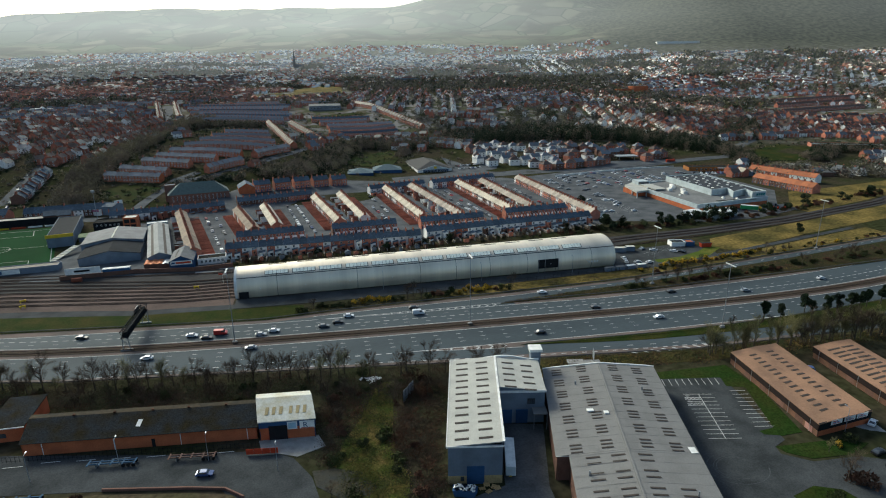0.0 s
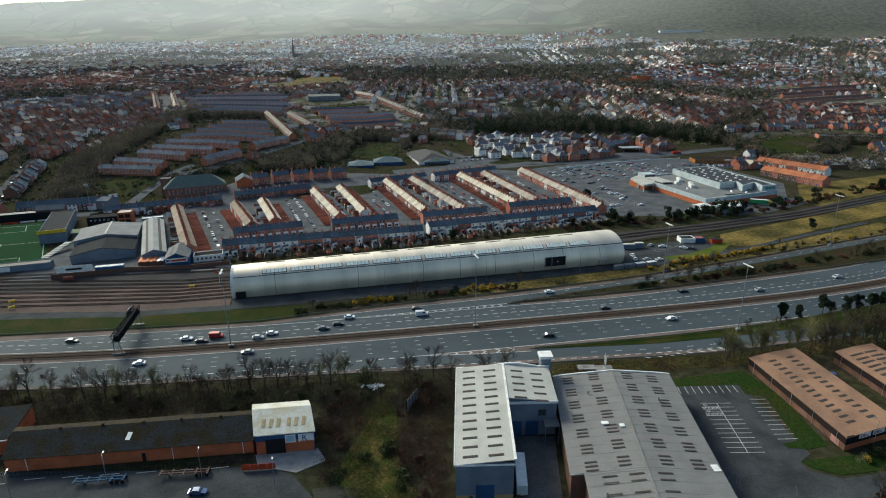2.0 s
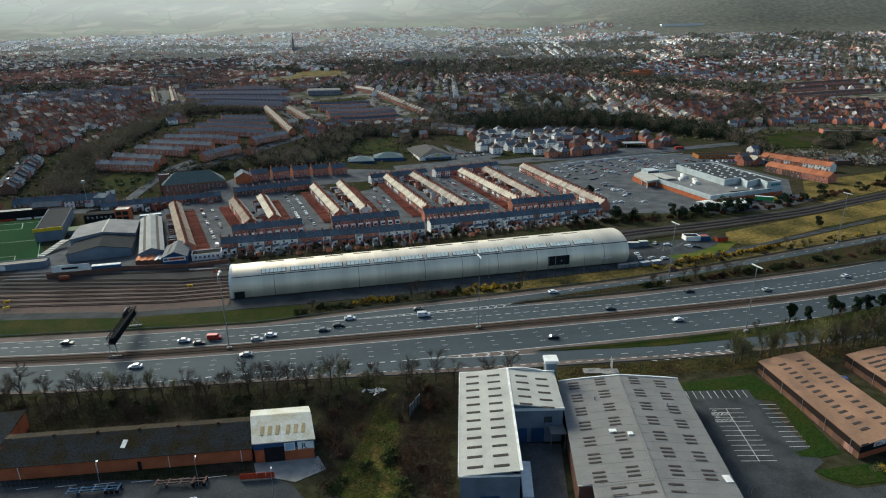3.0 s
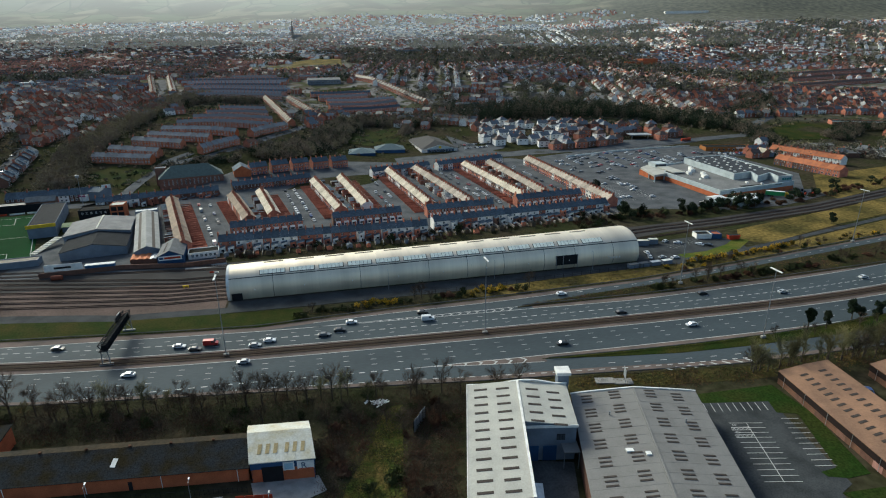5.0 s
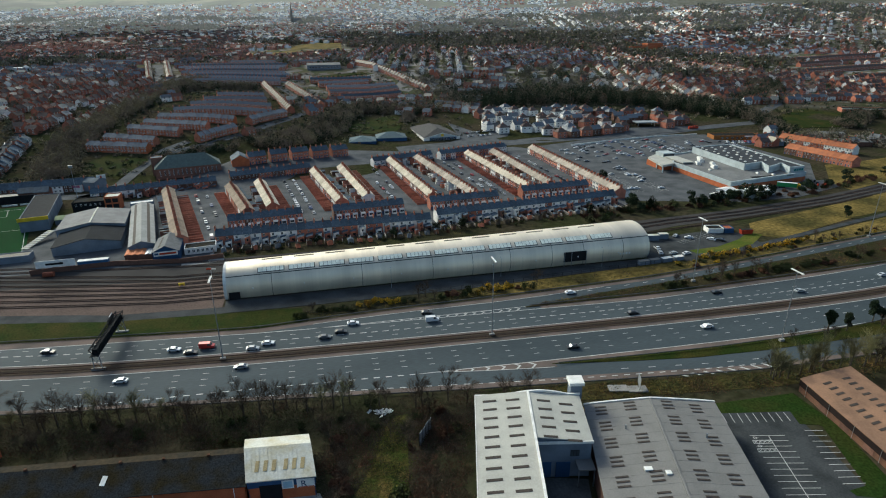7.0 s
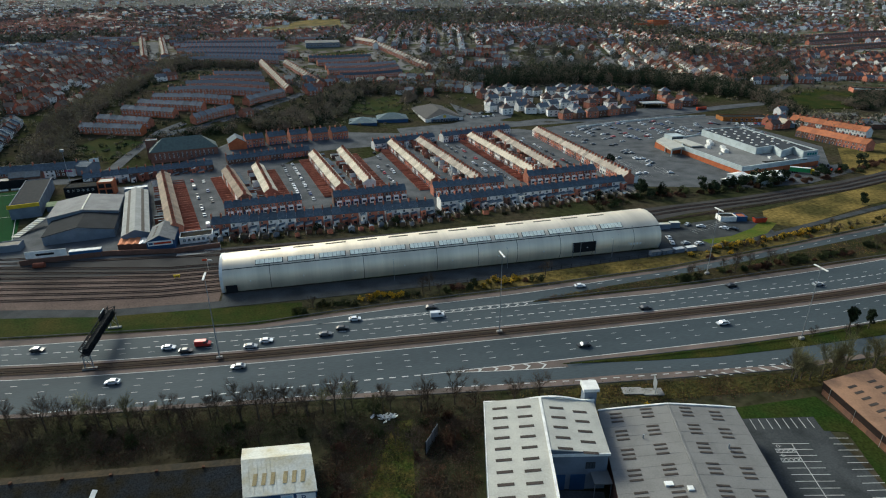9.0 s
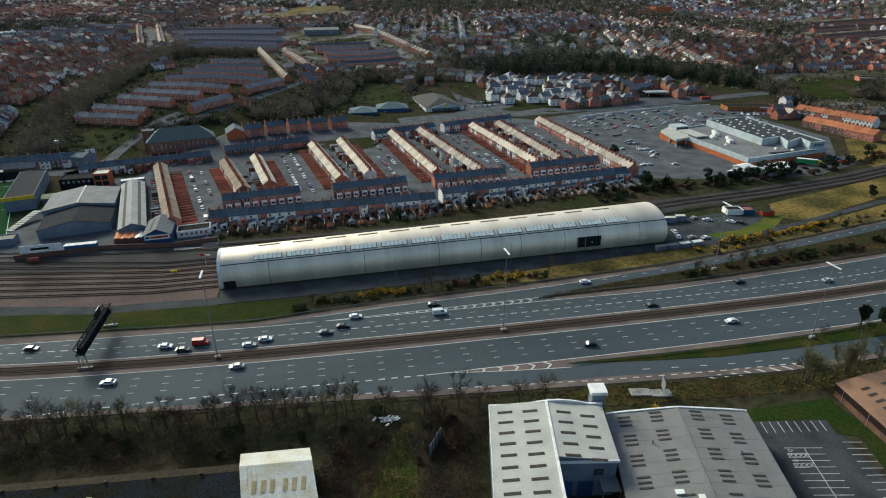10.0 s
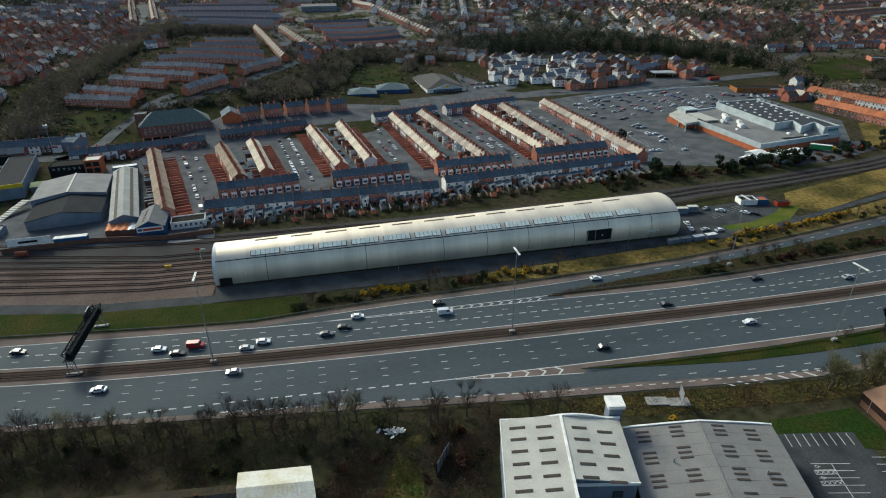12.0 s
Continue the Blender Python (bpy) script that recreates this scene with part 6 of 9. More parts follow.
part("pole", Build().tube((0, 0, 0), (0, 0, 24), 0.25, 0.12, 8), STEEL, fm)
part("lamp_head", Build().box(-1.2, -0.3, 23, 1.2, 0.3, 24.6), STEEL, fm)

# ---- supermarket ----
patch("car_park", [(146.6, 144.3), (161.4, 140.4), (200.8, 126.6), (223.4, 134.5), (294.2, 156.1), (338.5, 208.3), (338.5, 291.9), (338.5, 343.1), (220.4, 352.9), (146.6, 331.3), (138.8, 301.8)], STREET, "large grey supermarket car park with white bays", "car park", 0.02)
sm = thing("supermarket", "large supermarket with white cladding, red-brick base and grey roof", "supermarket", pose(217.5, 150, 0))


def wall_run(name, pts, z0, z1, m_, parent, th=0.4, label=""):
    for (xa, ya), (xb, yb) in zip(pts, pts[1:]):
        part(name, Build().box(0, -th / 2, z0, math.hypot(xb - xa, yb - ya), th / 2, z1), m_, parent, label, pose(xa, ya, 0, 0, 0, math.degrees(math.atan2(yb - ya, xb - xa))))


P = [(0, 0), (71, 11.5), (74.5, 99), (37, 97), (17, 92), (-1.5, 65)]
wall_run("wall", P + P[:1], 0, 3.5, BRICK_ORANGE, sm, 0.5, "red-brick lower wall")
wall_run("cladding", P + P[:1], 3.5, 6.6, CLAD_WHITE, sm, 0.8, "white panel parapet")
wall_run("parapet_cap", P + P[:1], 6.6, 6.75, CLAD_WHITE, sm, 1.0)
wall_run("cladding_joint", P + P[:1], 5.0, 5.06, STEEL, sm, 0.86)
part("roof", Build().add([(x, y, 5.8) for x, y in P], [tuple(range(6))]), mat("pale grey flat roof", (0.17, 0.17, 0.165), 0.85, 0.2, 0.1, 0.8, spec=0.15), sm, "pale grey flat lower roof")
Q = [(34, 29.5), (51, 33), (45, 18), (62, 26), (58, 12.5), (70.6, 13.4), (74.1, 98), (37, 96)]
wall_run("cladding", Q + Q[:1], 5.8, 10.6, CLAD_WHITE, sm, 0.5, "pale ribbed upper cladding")
wall_run("cladding_joint", Q + Q[:1], 8.2, 8.26, STEEL, sm, 0.56)
wall_run("parapet_cap", Q + Q[:1], 10.6, 10.75, CLAD_WHITE, sm, 0.8)
part("roof", Build().add([(x, y, 10.1) for x, y in Q], [tuple(range(len(Q)))]), mat("dark grey roof membrane", (0.04, 0.044, 0.05), 0.8, 0.15, 0.1, 0.8, spec=0.15), sm, "dark grey upper roof")
dome = Build().box(-0.8, -0.8, 0, 0.8, 0.8, 0.3).box(-0.6, -0.6, 0.3, 0.6, 0.6, 0.55).mesh("roof_light", TRIM)
for i in range(4):
    for j in range(8):
        x, y = 41 + i * 9 + (j % 2) * 2, 38 + j * 7.6
        part("roof_light", dome, None, sm, "", pose(x, y, 10.1))
for x, y, s in ((18, 42, 1.5), (24, 52, 1.2), (14, 56, 1.3), (22, 64, 1.5), (10, 36, 0.6), (44, 12, 0.6), (36, 18, 0.7), (27, 72, 1.2)):
    part("air_handler", Build().box(-2 * s, -1.1 * s, 0, 2 * s, 1.1 * s, 1.5 * s).tube((-s, 0, 1.5 * s), (-s, 0, 1.8 * s), 0.6 * s, 0.6 * s, 10).tube((s, 0, 1.5 * s), (s, 0, 1.8 * s), 0.6 * s, 0.6 * s, 10), TRIM, sm, "", pose(x, y, 5.8, 0, 0, 75))
part("roof_step", Build().box(24, 8, 5.8, 58, 11, 6.1), FELT, sm)
ent = part("entrance", Build().add([(x, y, z) for z in (4.6, 6.2) for x, y in ((-15, 58), (-2, 62), (14, 90), (6, 99), (-9, 88))], [(4, 3, 2, 1, 0), (5, 6, 7, 8, 9)] + [(i, (i + 1) % 5, (i + 1) % 5 + 5, i + 5) for i in range(5)]), SHEET_PALE, sm, "grey-white entrance canopy")
for x, y in ((-14, 59), (-11, 72), (-8, 86), (-3, 63)):
    part("column", Build().box(x, y, 0, x + 0.7, y + 0.7, 4.6), CLAD_WHITE, ent)
part("brick_porch", Build().box(-10, 66, 0, 6, 88, 4.6), BRICK_ORANGE, sm)
part("lantern_roof", Build().box(2, 84, 6.2, 13, 95, 9.2), CLAD_WHITE, sm, "raised white entrance box")
part("lantern_glass", Build().box(1.9, 83.9, 6.8, 12, 84.0, 8.6), GLASS, sm)
part("cladding", Build().box(2, 58, 6.6, 12, 82, 7.4), SHEET_PALE, sm, "raised roof block by the entrance", pose(0, 0, 0))
sg2 = part("sign", Build().box(0, -0.5, 7.4, 9.5, -0.3, 9.6), CLAD_WHITE, sm, "sign on the upper cladding", pose(60.5, 12.6, 0, 0, 0, 4))
for k in range(4):
    part("lettering_bar", Build().box(0.5 + k * 2.2, -0.56, 7.7, 2.2 + k * 2.2, -0.5, 9.3), TEAL, sg2)
for x in (14, 33):
    part("door", Build().box(-0.45, x, 0, -0.2, x + 1.8, 2.5), TRIM, sm, "white fire door")
for x0, y0, w, d, h, r in ((205, 138, 10, 8, 4.0, 15), (214, 129, 26, 10, 4.6, 12), (196, 134, 9, 6, 2.8, 20)):
    block("loading_canopy", "white fabric loading canopy behind the supermarket", "canopy", pose(x0, y0, 0, 0, 0, r), w, d, h, CLAD_WHITE, TRIM, "gable", 1.0, gable="x")
lo = thing("lorry", "green and white curtain-sided lorry trailer with yellow nose", "lorry", pose(255, 150, 0, 0, 0, -38))
part("body", Build().box(0, 0, 1.2, 12, 2.5, 4.0), plain("green curtain", (0.06, 0.30, 0.10)), lo)
part("roof", Build().box(-0.05, -0.05, 4.0, 12.05, 2.55, 4.15), TRIM, lo)
part("cab", Build().prism([(12.3, 0.8), (14.5, 0.8), (14.5, 2.0), (14.1, 3.4), (12.3, 3.6)], 0.05, 2.45, "y"), YELLOW_PAINT, lo)
for x in (2, 3.3, 4.6, 13.2):
    for y in (0.1, 2.2):
        part("wheel", Build().tube((x, y, 0.5), (x, y + 0.25, 0.5), 0.5, 0.5, 12), TYRE, lo)
mc = random.Random(3)
for i in range(22):
    solid("roll_cage", Build().box(-0.5, -0.4, 0, 0.5, 0.4, 1.7), (RED_PAINT, CLAD_BLUE, STEEL_DARK)[i % 3], "stacked roll cage in the loading yard", "roll cage", pose(280 + mc.uniform(-12, 14), 152 + mc.uniform(-8, 6), 0.05, 0, 0, mc.uniform(0, 90)), "roll cages")
patch("loading_yard", [(205, 126), (216, 148), (290, 160), (306, 160), (300, 142), (250, 126)], STREET, "grey loading yard behind the supermarket", "yard", 0.1)
pub = block("shop", "long low shop with dark roof and orange front", "shop", pose(330, 318, 0, 0, 0, -14), 46, 16, 4.6, mat("orange shopfront", (0.30, 0.12, 0.035), 0.7), FELT)
windows_on(pub, 6, 40, -0.02, 2.2, 7, 2.2, 1.8)
part("sign", Build().box(30, -0.3, 3.2, 42, -0.1, 4.4), TRIM, pub)
patch("car_park", [(315.9, 291.9), (365.1, 284), (373, 299.8), (323.8, 309.6)], TARMAC_OLD, "small car park before the shop", "car park", 0.03)
patch("waste_ground", [(300, 150), (345, 200), (390, 205), (470, 220), (560, 260), (640, 300), (640, 240), (420, 168), (300, 132)], GRASS_DRY, "yellow-brown waste ground behind the supermarket", "waste ground", 0.06)
patch("waste_ground", [(170, 72), (182, 88), (264, 108), (370, 135), (470, 172), (470, 150), (345, 104), (248, 82), (180, 62)], GRASS_DRY, "dry yellow grass beside the railway", "waste ground", 0.06)
patch("verge", [(106, 47), (126, 52), (170, 55), (240, 72), (300, 86), (300, 67), (202, 51.6), (162, 45), (124, 39.4), (84, 34.6), (30, 32), (0, 33), (0, 40.8), (20, 41.6), (62, 44.6)], GRASS_DRY, "dry grass bank beside the exit slip", "verge", 0.05)
patch("yard", [(96.5, 51.8), (101.4, 79.4), (121.1, 79.4), (148.6, 82.3), (169.3, 73.5), (164.4, 57.7), (146.6, 50.8), (115.2, 45.9)], TARMAC_OLD, "grey depot car park", "yard", 0.07)
LAWN = mat("bright lawn", (0.060, 0.085, 0.014), 0.95, 0.4, 0.1, 1.2, 0.3, second=(0.10, 0.10, 0.022), spec=0.02)
patch("lawn", [(122.7, 58.5), (140, 59.5), (158, 66.5), (170, 75.0), (175, 69.5), (160, 58.5), (140, 52.5), (124, 50.5)], LAWN, "green grass edge of the depot car park", "lawn", 0.09)
hut = block("portacabin", "white site cabin with dark roof in the depot yard", "site cabin", pose(148, 78.5, 0, 0, 0, -12), 8.5, 6, 2.8, RENDER_WHITE, FELT)
block("portacabin", "blue site cabin with rusty roof", "site cabin", pose(156.8, 76.5, 0, 0, 0, -12), 5, 6, 2.8, CLAD_BLUE, mat("rusty sheet", (0.32, 0.1, 0.05)))
sk = thing("skip", "red open-topped waste skip beside the yellow grass", "skip", pose(164, 72.5, 0, 0, 0, -6))
part("body", Build().prism([(0.6, 0), (6.4, 0), (7, 2.4), (0, 2.4)], 0, 2.5, "y"), RED_PAINT, sk)
part("load", Build().box(0.3, 0.2, 2.3, 6.7, 2.3, 2.5), DARK, sk)

flat_lines("parking_bay", [((126 + i * 2.5, 66.5 + i * 0.9), (124.6 + i * 2.5, 71.2 + i * 0.9)) for i in range(15)], 0.14, "white bay lines in the depot car park", 0.09)

# ---- discount store, blue-roofed garage, church ----
ld = block("store", "low discount store with hipped grey roof and glazed front", "store", pose(50, 384, 0, 0, 0, 3), 38, 70, 4.2, RENDER_WHITE, mat("grey tile roof", (0.065, 0.062, 0.06), 0.9), "hip", 6.0)
part("gable_front", Build().prism([(2, 3.8), (36, 3.8), (19, 8.2)], -1.2, -0.6, "y"), CLAD_WHITE, ld, "pale triangular gable")
part("sign", Build().box(17.6, -1.4, 4.6, 20.4, -1.2, 7.0), YELLOW_PAINT, ld, "square yellow and blue sign")
part("shopfront", Build().box(6, -0.6, 0, 34, -0.05, 3.6), CLAD_BLUE, ld)
windows_on(ld, 7, 33, -0.65, 1.9, 8, 2.6, 2.4)
ps = block("garage", "car showroom with pale blue hipped roofs", "garage", pose(-24, 378, 0, 0, 0, -4), 26, 26, 4.2, CLAD_BLUE, mat("pale blue roof sheet", (0.10, 0.145, 0.16), 0.6), "hip", 4.0)
block("garage", "garage building with pale blue roof", "garage", pose(4, 392, 0, 0, 0, -4), 30, 24, 4.2, CLAD_BLUE, mat("pale blue sheet", (0.09, 0.13, 0.145), 0.6), "hip", 4.5)
part("fascia", Build().box(-0.2, -0.4, 3.0, 26.2, -0.1, 4.4), CLAD_BLUE, ps)
ch = block("church", "dark sandstone church hall with green-grey slate roof", "church", pose(-173, 274, 2, 0, 0, 12), 46, 20, 8.0, STONE_GREY, mat("green slate", (0.10, 0.13, 0.12), 0.55, 0.15), "hip", 8.0)
windows_on(ch, 2, 44, -0.04, 4.6, 14, 0.9, 4.0)
block("church_porch", "red-brick gabled wing beside the church", "church", pose(-121, 292, 2, 0, 0, 10), 13, 18, 8, BRICK_ORANGE, SLATE, "gable", 4.0, gable="y")
tw = block("tower", "square stone tower of the church", "tower", pose(-178, 288, 2, 0, 0, 12), 8, 8, 14, STONE_GREY, SLATE)
LATE_WAY = [(-216, 242), (-201, 258), (-196, 300), (-181, 346), (-164, 363)]
scb = block("school", "two-storey brick and glass block with flat roof", "school", pose(560, 395, 5, 0, 0, -28), 78, 16, 8.5, BRICK, FELT)
part("fascia", Build().box(-0.3, -0.4, 7.6, 78.3, -0.1, 8.6), TRIM, scb)
for z in (2.2, 5.6):
    windows_on(scb, 3, 75, -0.05, z, 13, 3.0, 2.2)
CLAY = mat("bright clay tiles", (0.36, 0.125, 0.055), 0.75, 0.2, 0.4, 3.0, second=(0.26, 0.10, 0.055), per_object=0.2)
terrace((352, 247), (361, 187), 10, CLAY, "brick terraced row with bright clay-tiled roof", (BRICK, BRICK_DARK), front=-1, d=10, ridge=9.0, rear=False)
terrace((385, 292), (402, 226), 11, CLAY, "brick terraced row with bright clay-tiled roof", (BRICK, RENDER_WHITE), front=-1, d=10, ridge=9.0, rear=False)
bs = thing("bus", "red double-deck bus on the main road", "bus", pose(340, 366, 2, 0, 0, 2))
part("body", Build().box(-5.5, -1.25, 0.4, 5.5, 1.25, 4.2), RED_PAINT, bs)
for z in (1.5, 3.2):
    part("window_band", Build().box(-5.2, -1.3, z, 5.2, 1.3, z + 0.7), GLASS, bs)
for x in (-3.4, 3.6):
    for y in (-1.2, 1.0):
        part("wheel", Build().tube((x, y, 0.5), (x, y + 0.2, 0.5), 0.5, 0.5, 10), TYRE, bs)


def way(name, pts, w, m_, label, lift=0.12):
    """A road along a line of points, laid on the land."""
    b = Build()
    fine = []
    for (xa, ya), (xb, yb) in zip(pts, pts[1:]):
        n = max(1, int(math.hypot(xb - xa, yb - ya) / 15))
        fine += [Vector((xa + (xb - xa) * i / n, ya + (yb - ya) * i / n)) for i in range(n)]
    fine.append(Vector(pts[-1]))
    v = []
    for i, p in enumerate(fine):
        d = (fine[min(i + 1, len(fine) - 1)] - fine[max(i - 1, 0)]).normalized()
        s = Vector((-d.y, d.x)) * w / 2
        for q in (p - s, p + s):
            v.append((q.x, q.y, land(q.x, q.y) + lift))
    b.add(v, [(2 * i, 2 * i + 2, 2 * i + 3, 2 * i + 1) for i in range(len(fine) - 1)])
    me = b.mesh(name, m_)
    if me.polygons[0].normal.z < 0:
        me.flip_normals()
    tagged(new(name, me), label, "road", kind="structure")


way("road", [(-330, 262), (-215, 246), (-130, 262), (-118, 296), (-40, 326), (38, 340), (100, 350), (165, 366), (216, 350), (285, 356), (371, 371), (422, 374), (470, 420), (589, 508), (700, 640)], 13, STREET, "main road passing behind the terraces")
way("road", [(-104, 283), (-40, 305), (20, 318), (110, 332)], 30, STREET, "grey road and forecourts behind the terraces", 0.05)
ROUGH = mat("rough olive bank", (0.062, 0.056, 0.018), 0.95, 0.55, 0.10, 0.9, 0.4, second=(0.036, 0.023, 0.013), spec=0.02)
way("verge", [(x, near_edge(x) - 5.4) for x in range(6, 92, 8)], 7.5, ROUGH, "yellow-green rough grass bank behind the warehouses", 0.06)
way("road", LATE_WAY, 9, STREET, "road curving up beside the church")
way("road", [(106, 49), (112, 54), (122, 51.5), (142, 51.5), (170, 58.5), (201, 66.0), (290, 87)], 3.6, TARMAC_OLD, "narrow service road past the depot")
way("road", [(60, 345), (90, 372), (130, 392), (150, 440), (165, 520), (180, 640)], 22, STREET, "grey road and forecourts beside the store")
way("road", [(-290, 262), (-312, 330), (-318, 420), (-330, 520)], 9, STREET, "side street climbing between brick rows")
way("road", [(-176, 340), (-146, 352), (-117, 384), (-104, 412), (-76, 470), (-62, 505), (-70, 580), (-97, 668)], 9, STREET, "street climbing past the hillside rows")
way("road", [(-303, 930), (-275, 800), (-252, 690)], 12, STREET, "straight grey street between pale-roofed rows")
patch("forecourt", [(18.7, 336.2), (127, 343.1), (235.2, 352.9), (392.6, 364.7), (323.8, 382.4), (247, 388.4), (235.2, 362.8), (166.3, 352.9), (125, 370.6), (117.1, 390.3), (92.5, 459.2), (87.6, 374.6), (18.7, 362.8)], STREET, "grey forecourts and parking beside the main road", "forecourt", 0.16)
gr = random.Random(9)
for i in range(44):
    x = -108 + i * 5.3
    y = lerp(x, (-112, 3, 8, 128), (112, 113, 119, 132)) + gr.uniform(-3, 2.5)
    m_ = gr.choice((BRICK_DARK, BARK, CLAD_GREY, BARK, BRICK))
    w, d, h = gr.uniform(1.8, 3.2), gr.uniform(1.8, 3.0), gr.uniform(1.9, 2.4)
    sh = thing("garden_shed", "small weathered shed in a back garden", "garden shed", pose(x, y, 0.1, 0, 0, gr.uniform(-8, 12)), "garden sheds")
    part("wall", Build().prism([(0, 0), (w, 0), (w, h), (w / 2, h + 0.5), (0, h)], 0, d, "y"), m_, sh)
    part("roof", slab(slab(Build(), (-0.1, -0.1, h + 0.05), (w / 2, -0.1, h + 0.62), (w / 2, d + 0.1, h + 0.62), (-0.1, d + 0.1, h + 0.05), 0.05), (w / 2, -0.1, h + 0.62), (w + 0.1, -0.1, h + 0.05), (w + 0.1, d + 0.1, h + 0.05), (w / 2, d + 0.1, h + 0.62), 0.05), gr.choice((FELT, SLATE, FELT)), sh)

# shops and works by the main road
wl = block("shop", "low white shop with flat brown roof", "shop", pose(-240, 268, 0, 0, 0, -22), 22, 16, 4.5, RENDER_WHITE, FELT)
part("fascia", Build().box(-0.1, -0.3, 3.2, 22.1, -0.05, 4.4), mat("pink fascia", (0.35, 0.08, 0.16), 0.7), wl)
block("shop", "grey corner shop with white gable board", "shop", pose(-218, 262, 0, 0, 0, -22), 9, 12, 6.5, CLAD_GREY, SLATE, "gable", 2.0)
bd = thing("advert_hoarding", "white advert hoarding with a red bar", "hoarding", pose(-209, 272, 2, 0, 0, 30))
part("panel", Build().box(-3, -0.1, 3, 3, 0.1, 7), TRIM, bd)
part("shape_bar", Build().box(-0.6, -0.14, 3.5, 0.5, -0.1, 6.3), RED_PAINT, bd)
for x in (-2, 2):
    part("post", Build().box(x - 0.12, 0.1, 0, x + 0.12, 0.3, 5), STEEL_DARK, bd)
bfr = block("pub", "black-fronted two-storey pub behind the warehouse", "pub", pose(-207, 207, 0, 0, 0, 3), 18, 12, 6.4, STEEL_DARK, FELT)
windows_on(bfr, 1, 17, -0.04, 4.4, 6, 1.1, 1.2)
btw = block("brick_tower", "small orange-brick block with open top storey", "tower", pose(-188, 206, 0, 0, 0, 3), 8.5, 9, 9.0, BRICK_ORANGE, SHEET_CREAM)
for x in (0.7, 4.6):
    part("opening", Build().box(x, -0.08, 5.2, x + 3.2, 0.02, 7.8), DARK, btw)
    part("opening", Build().box(x, -0.08, 1.4, x + 3.2, 0.02, 4.2), DARK, btw)
gh = block("greenhouse", "long low lean-to with mossy glass roof", "lean-to", pose(-208, 182, 0, 0, 0, 8), 16, 9, 3.2, CLAD_GREY, mat("mossy glass", (0.25, 0.30, 0.16), 0.6), "gable", 1.4)
for x, m_, lab in ((-250, CLAD_BLUE, "blue-fronted corner shop"), (-241, YELLOW_PAINT, "yellow-fronted takeaway shop")):
    sh_ = block("shop", lab + " in a dark brick row", "shop", pose(x, 241, 0, 0, 0, 12), 8.5, 10, 6.0, BRICK_DARK, SLATE, "gable", 2.6)
    part("fascia", Build().box(0, -0.4, 2.2, 8.5, -0.05, 3.6), m_, sh_)
rt = thing("stairway", "yellow-railed stair beside the pitch", "stairs", pose(-207, 142, 0, 0, 0, 70))
for i in range(10):
    part("step", Build().box(i * 2.0, 0, i * 0.35, i * 2.0 + 1.9, 4, i * 0.35 + 0.3), SHEET_CREAM, rt)
cnp = thing("canopy", "flat grey petrol station canopy", "canopy", pose(286, 388, 3, 0, 0, -10))
part("roof", Build().box(0, 0, 5.0, 24, 14, 5.9), mat("canopy sheet", (0.3, 0.32, 0.33), 0.7), cnp)
for x in (3, 21):
    for y in (3, 11):
        part("column", Build().box(x - 0.3, y - 0.3, 0, x + 0.3, y + 0.3, 5.0), STEEL, cnp)
block("store", "long grey flat-roofed store beside the shop", "store", pose(374, 276, 0, 0, 0, 60), 34, 10, 4.0, CLAD_GREY, SHEET_ROOF)
for x, y, w, d, r in ((420, 262, 30, 16, -20), (452, 268, 26, 20, -20), (440, 300, 22, 14, -20)):
    block("industrial_unit", "low brick works with pale sheet roof", "industrial unit", pose(x, y, 0, 0, 0, r), w, d, 4.2, BRICK_DARK, SHEET_ROOF, "gable", 1.6)

# ---- trees and shrubs ----
def branch(b, rnd, p, d, length, r, depth, sides, slot_twig, twig_from):
    q = p + d * length
    b.tube(p, q, max(r, 0.016), max(r * 0.6, 0.009), sides if depth > 1 else 3, 0 if depth > twig_from else slot_twig)
    if depth == 0:
        return
    n = 3 if depth > 1 else 8
    for i in range(n):
        a = rnd.uniform(0, 6.283)
        s = d.orthogonal().normalized()
        s = s * math.cos(a) + d.cross(s) * math.sin(a)
        nd = (d + s * rnd.uniform(0.35, 0.85) + Vector((0, 0, 0.14))).normalized()
        branch(b, rnd, p + d * length * rnd.uniform(0.35 if depth > 1 else 0.15, 1.0), nd, length * (rnd.uniform(0.6, 0.9) if depth > 1 else rnd.uniform(0.7, 1.1)), r * 0.55, depth - 1, max(3, sides - 1), slot_twig, twig_from)


def bare_tree_meshes(seed, h, mat_twig, depth=4, spread=0.45):
    rnd = random.Random(seed)
    trunk, crown = Build(), Build()
    trunk.tube((0, 0, -0.3), (0, 0, h * 0.3), h * 0.022, h * 0.016, 7)
    trunk.tube((0, 0, h * 0.3), (h * 0.02, 0, h * 0.55), h * 0.016, h * 0.008, 6)
    for i in range(9):
        z = h * rnd.uniform(0.10, 0.55)
        a = i * 2.4 + rnd.uniform(-0.4, 0.4)
        d = Vector((math.cos(a) * spread, math.sin(a) * spread, rnd.uniform(0.6, 1.0))).normalized()
        branch(crown, rnd, Vector((0, 0, z)), d, h * rnd.uniform(0.18, 0.30), h * 0.006, depth - 1, 4, 0, -1)
    return trunk.mesh("trunk", BARK), crown.mesh("crown", mat_twig)


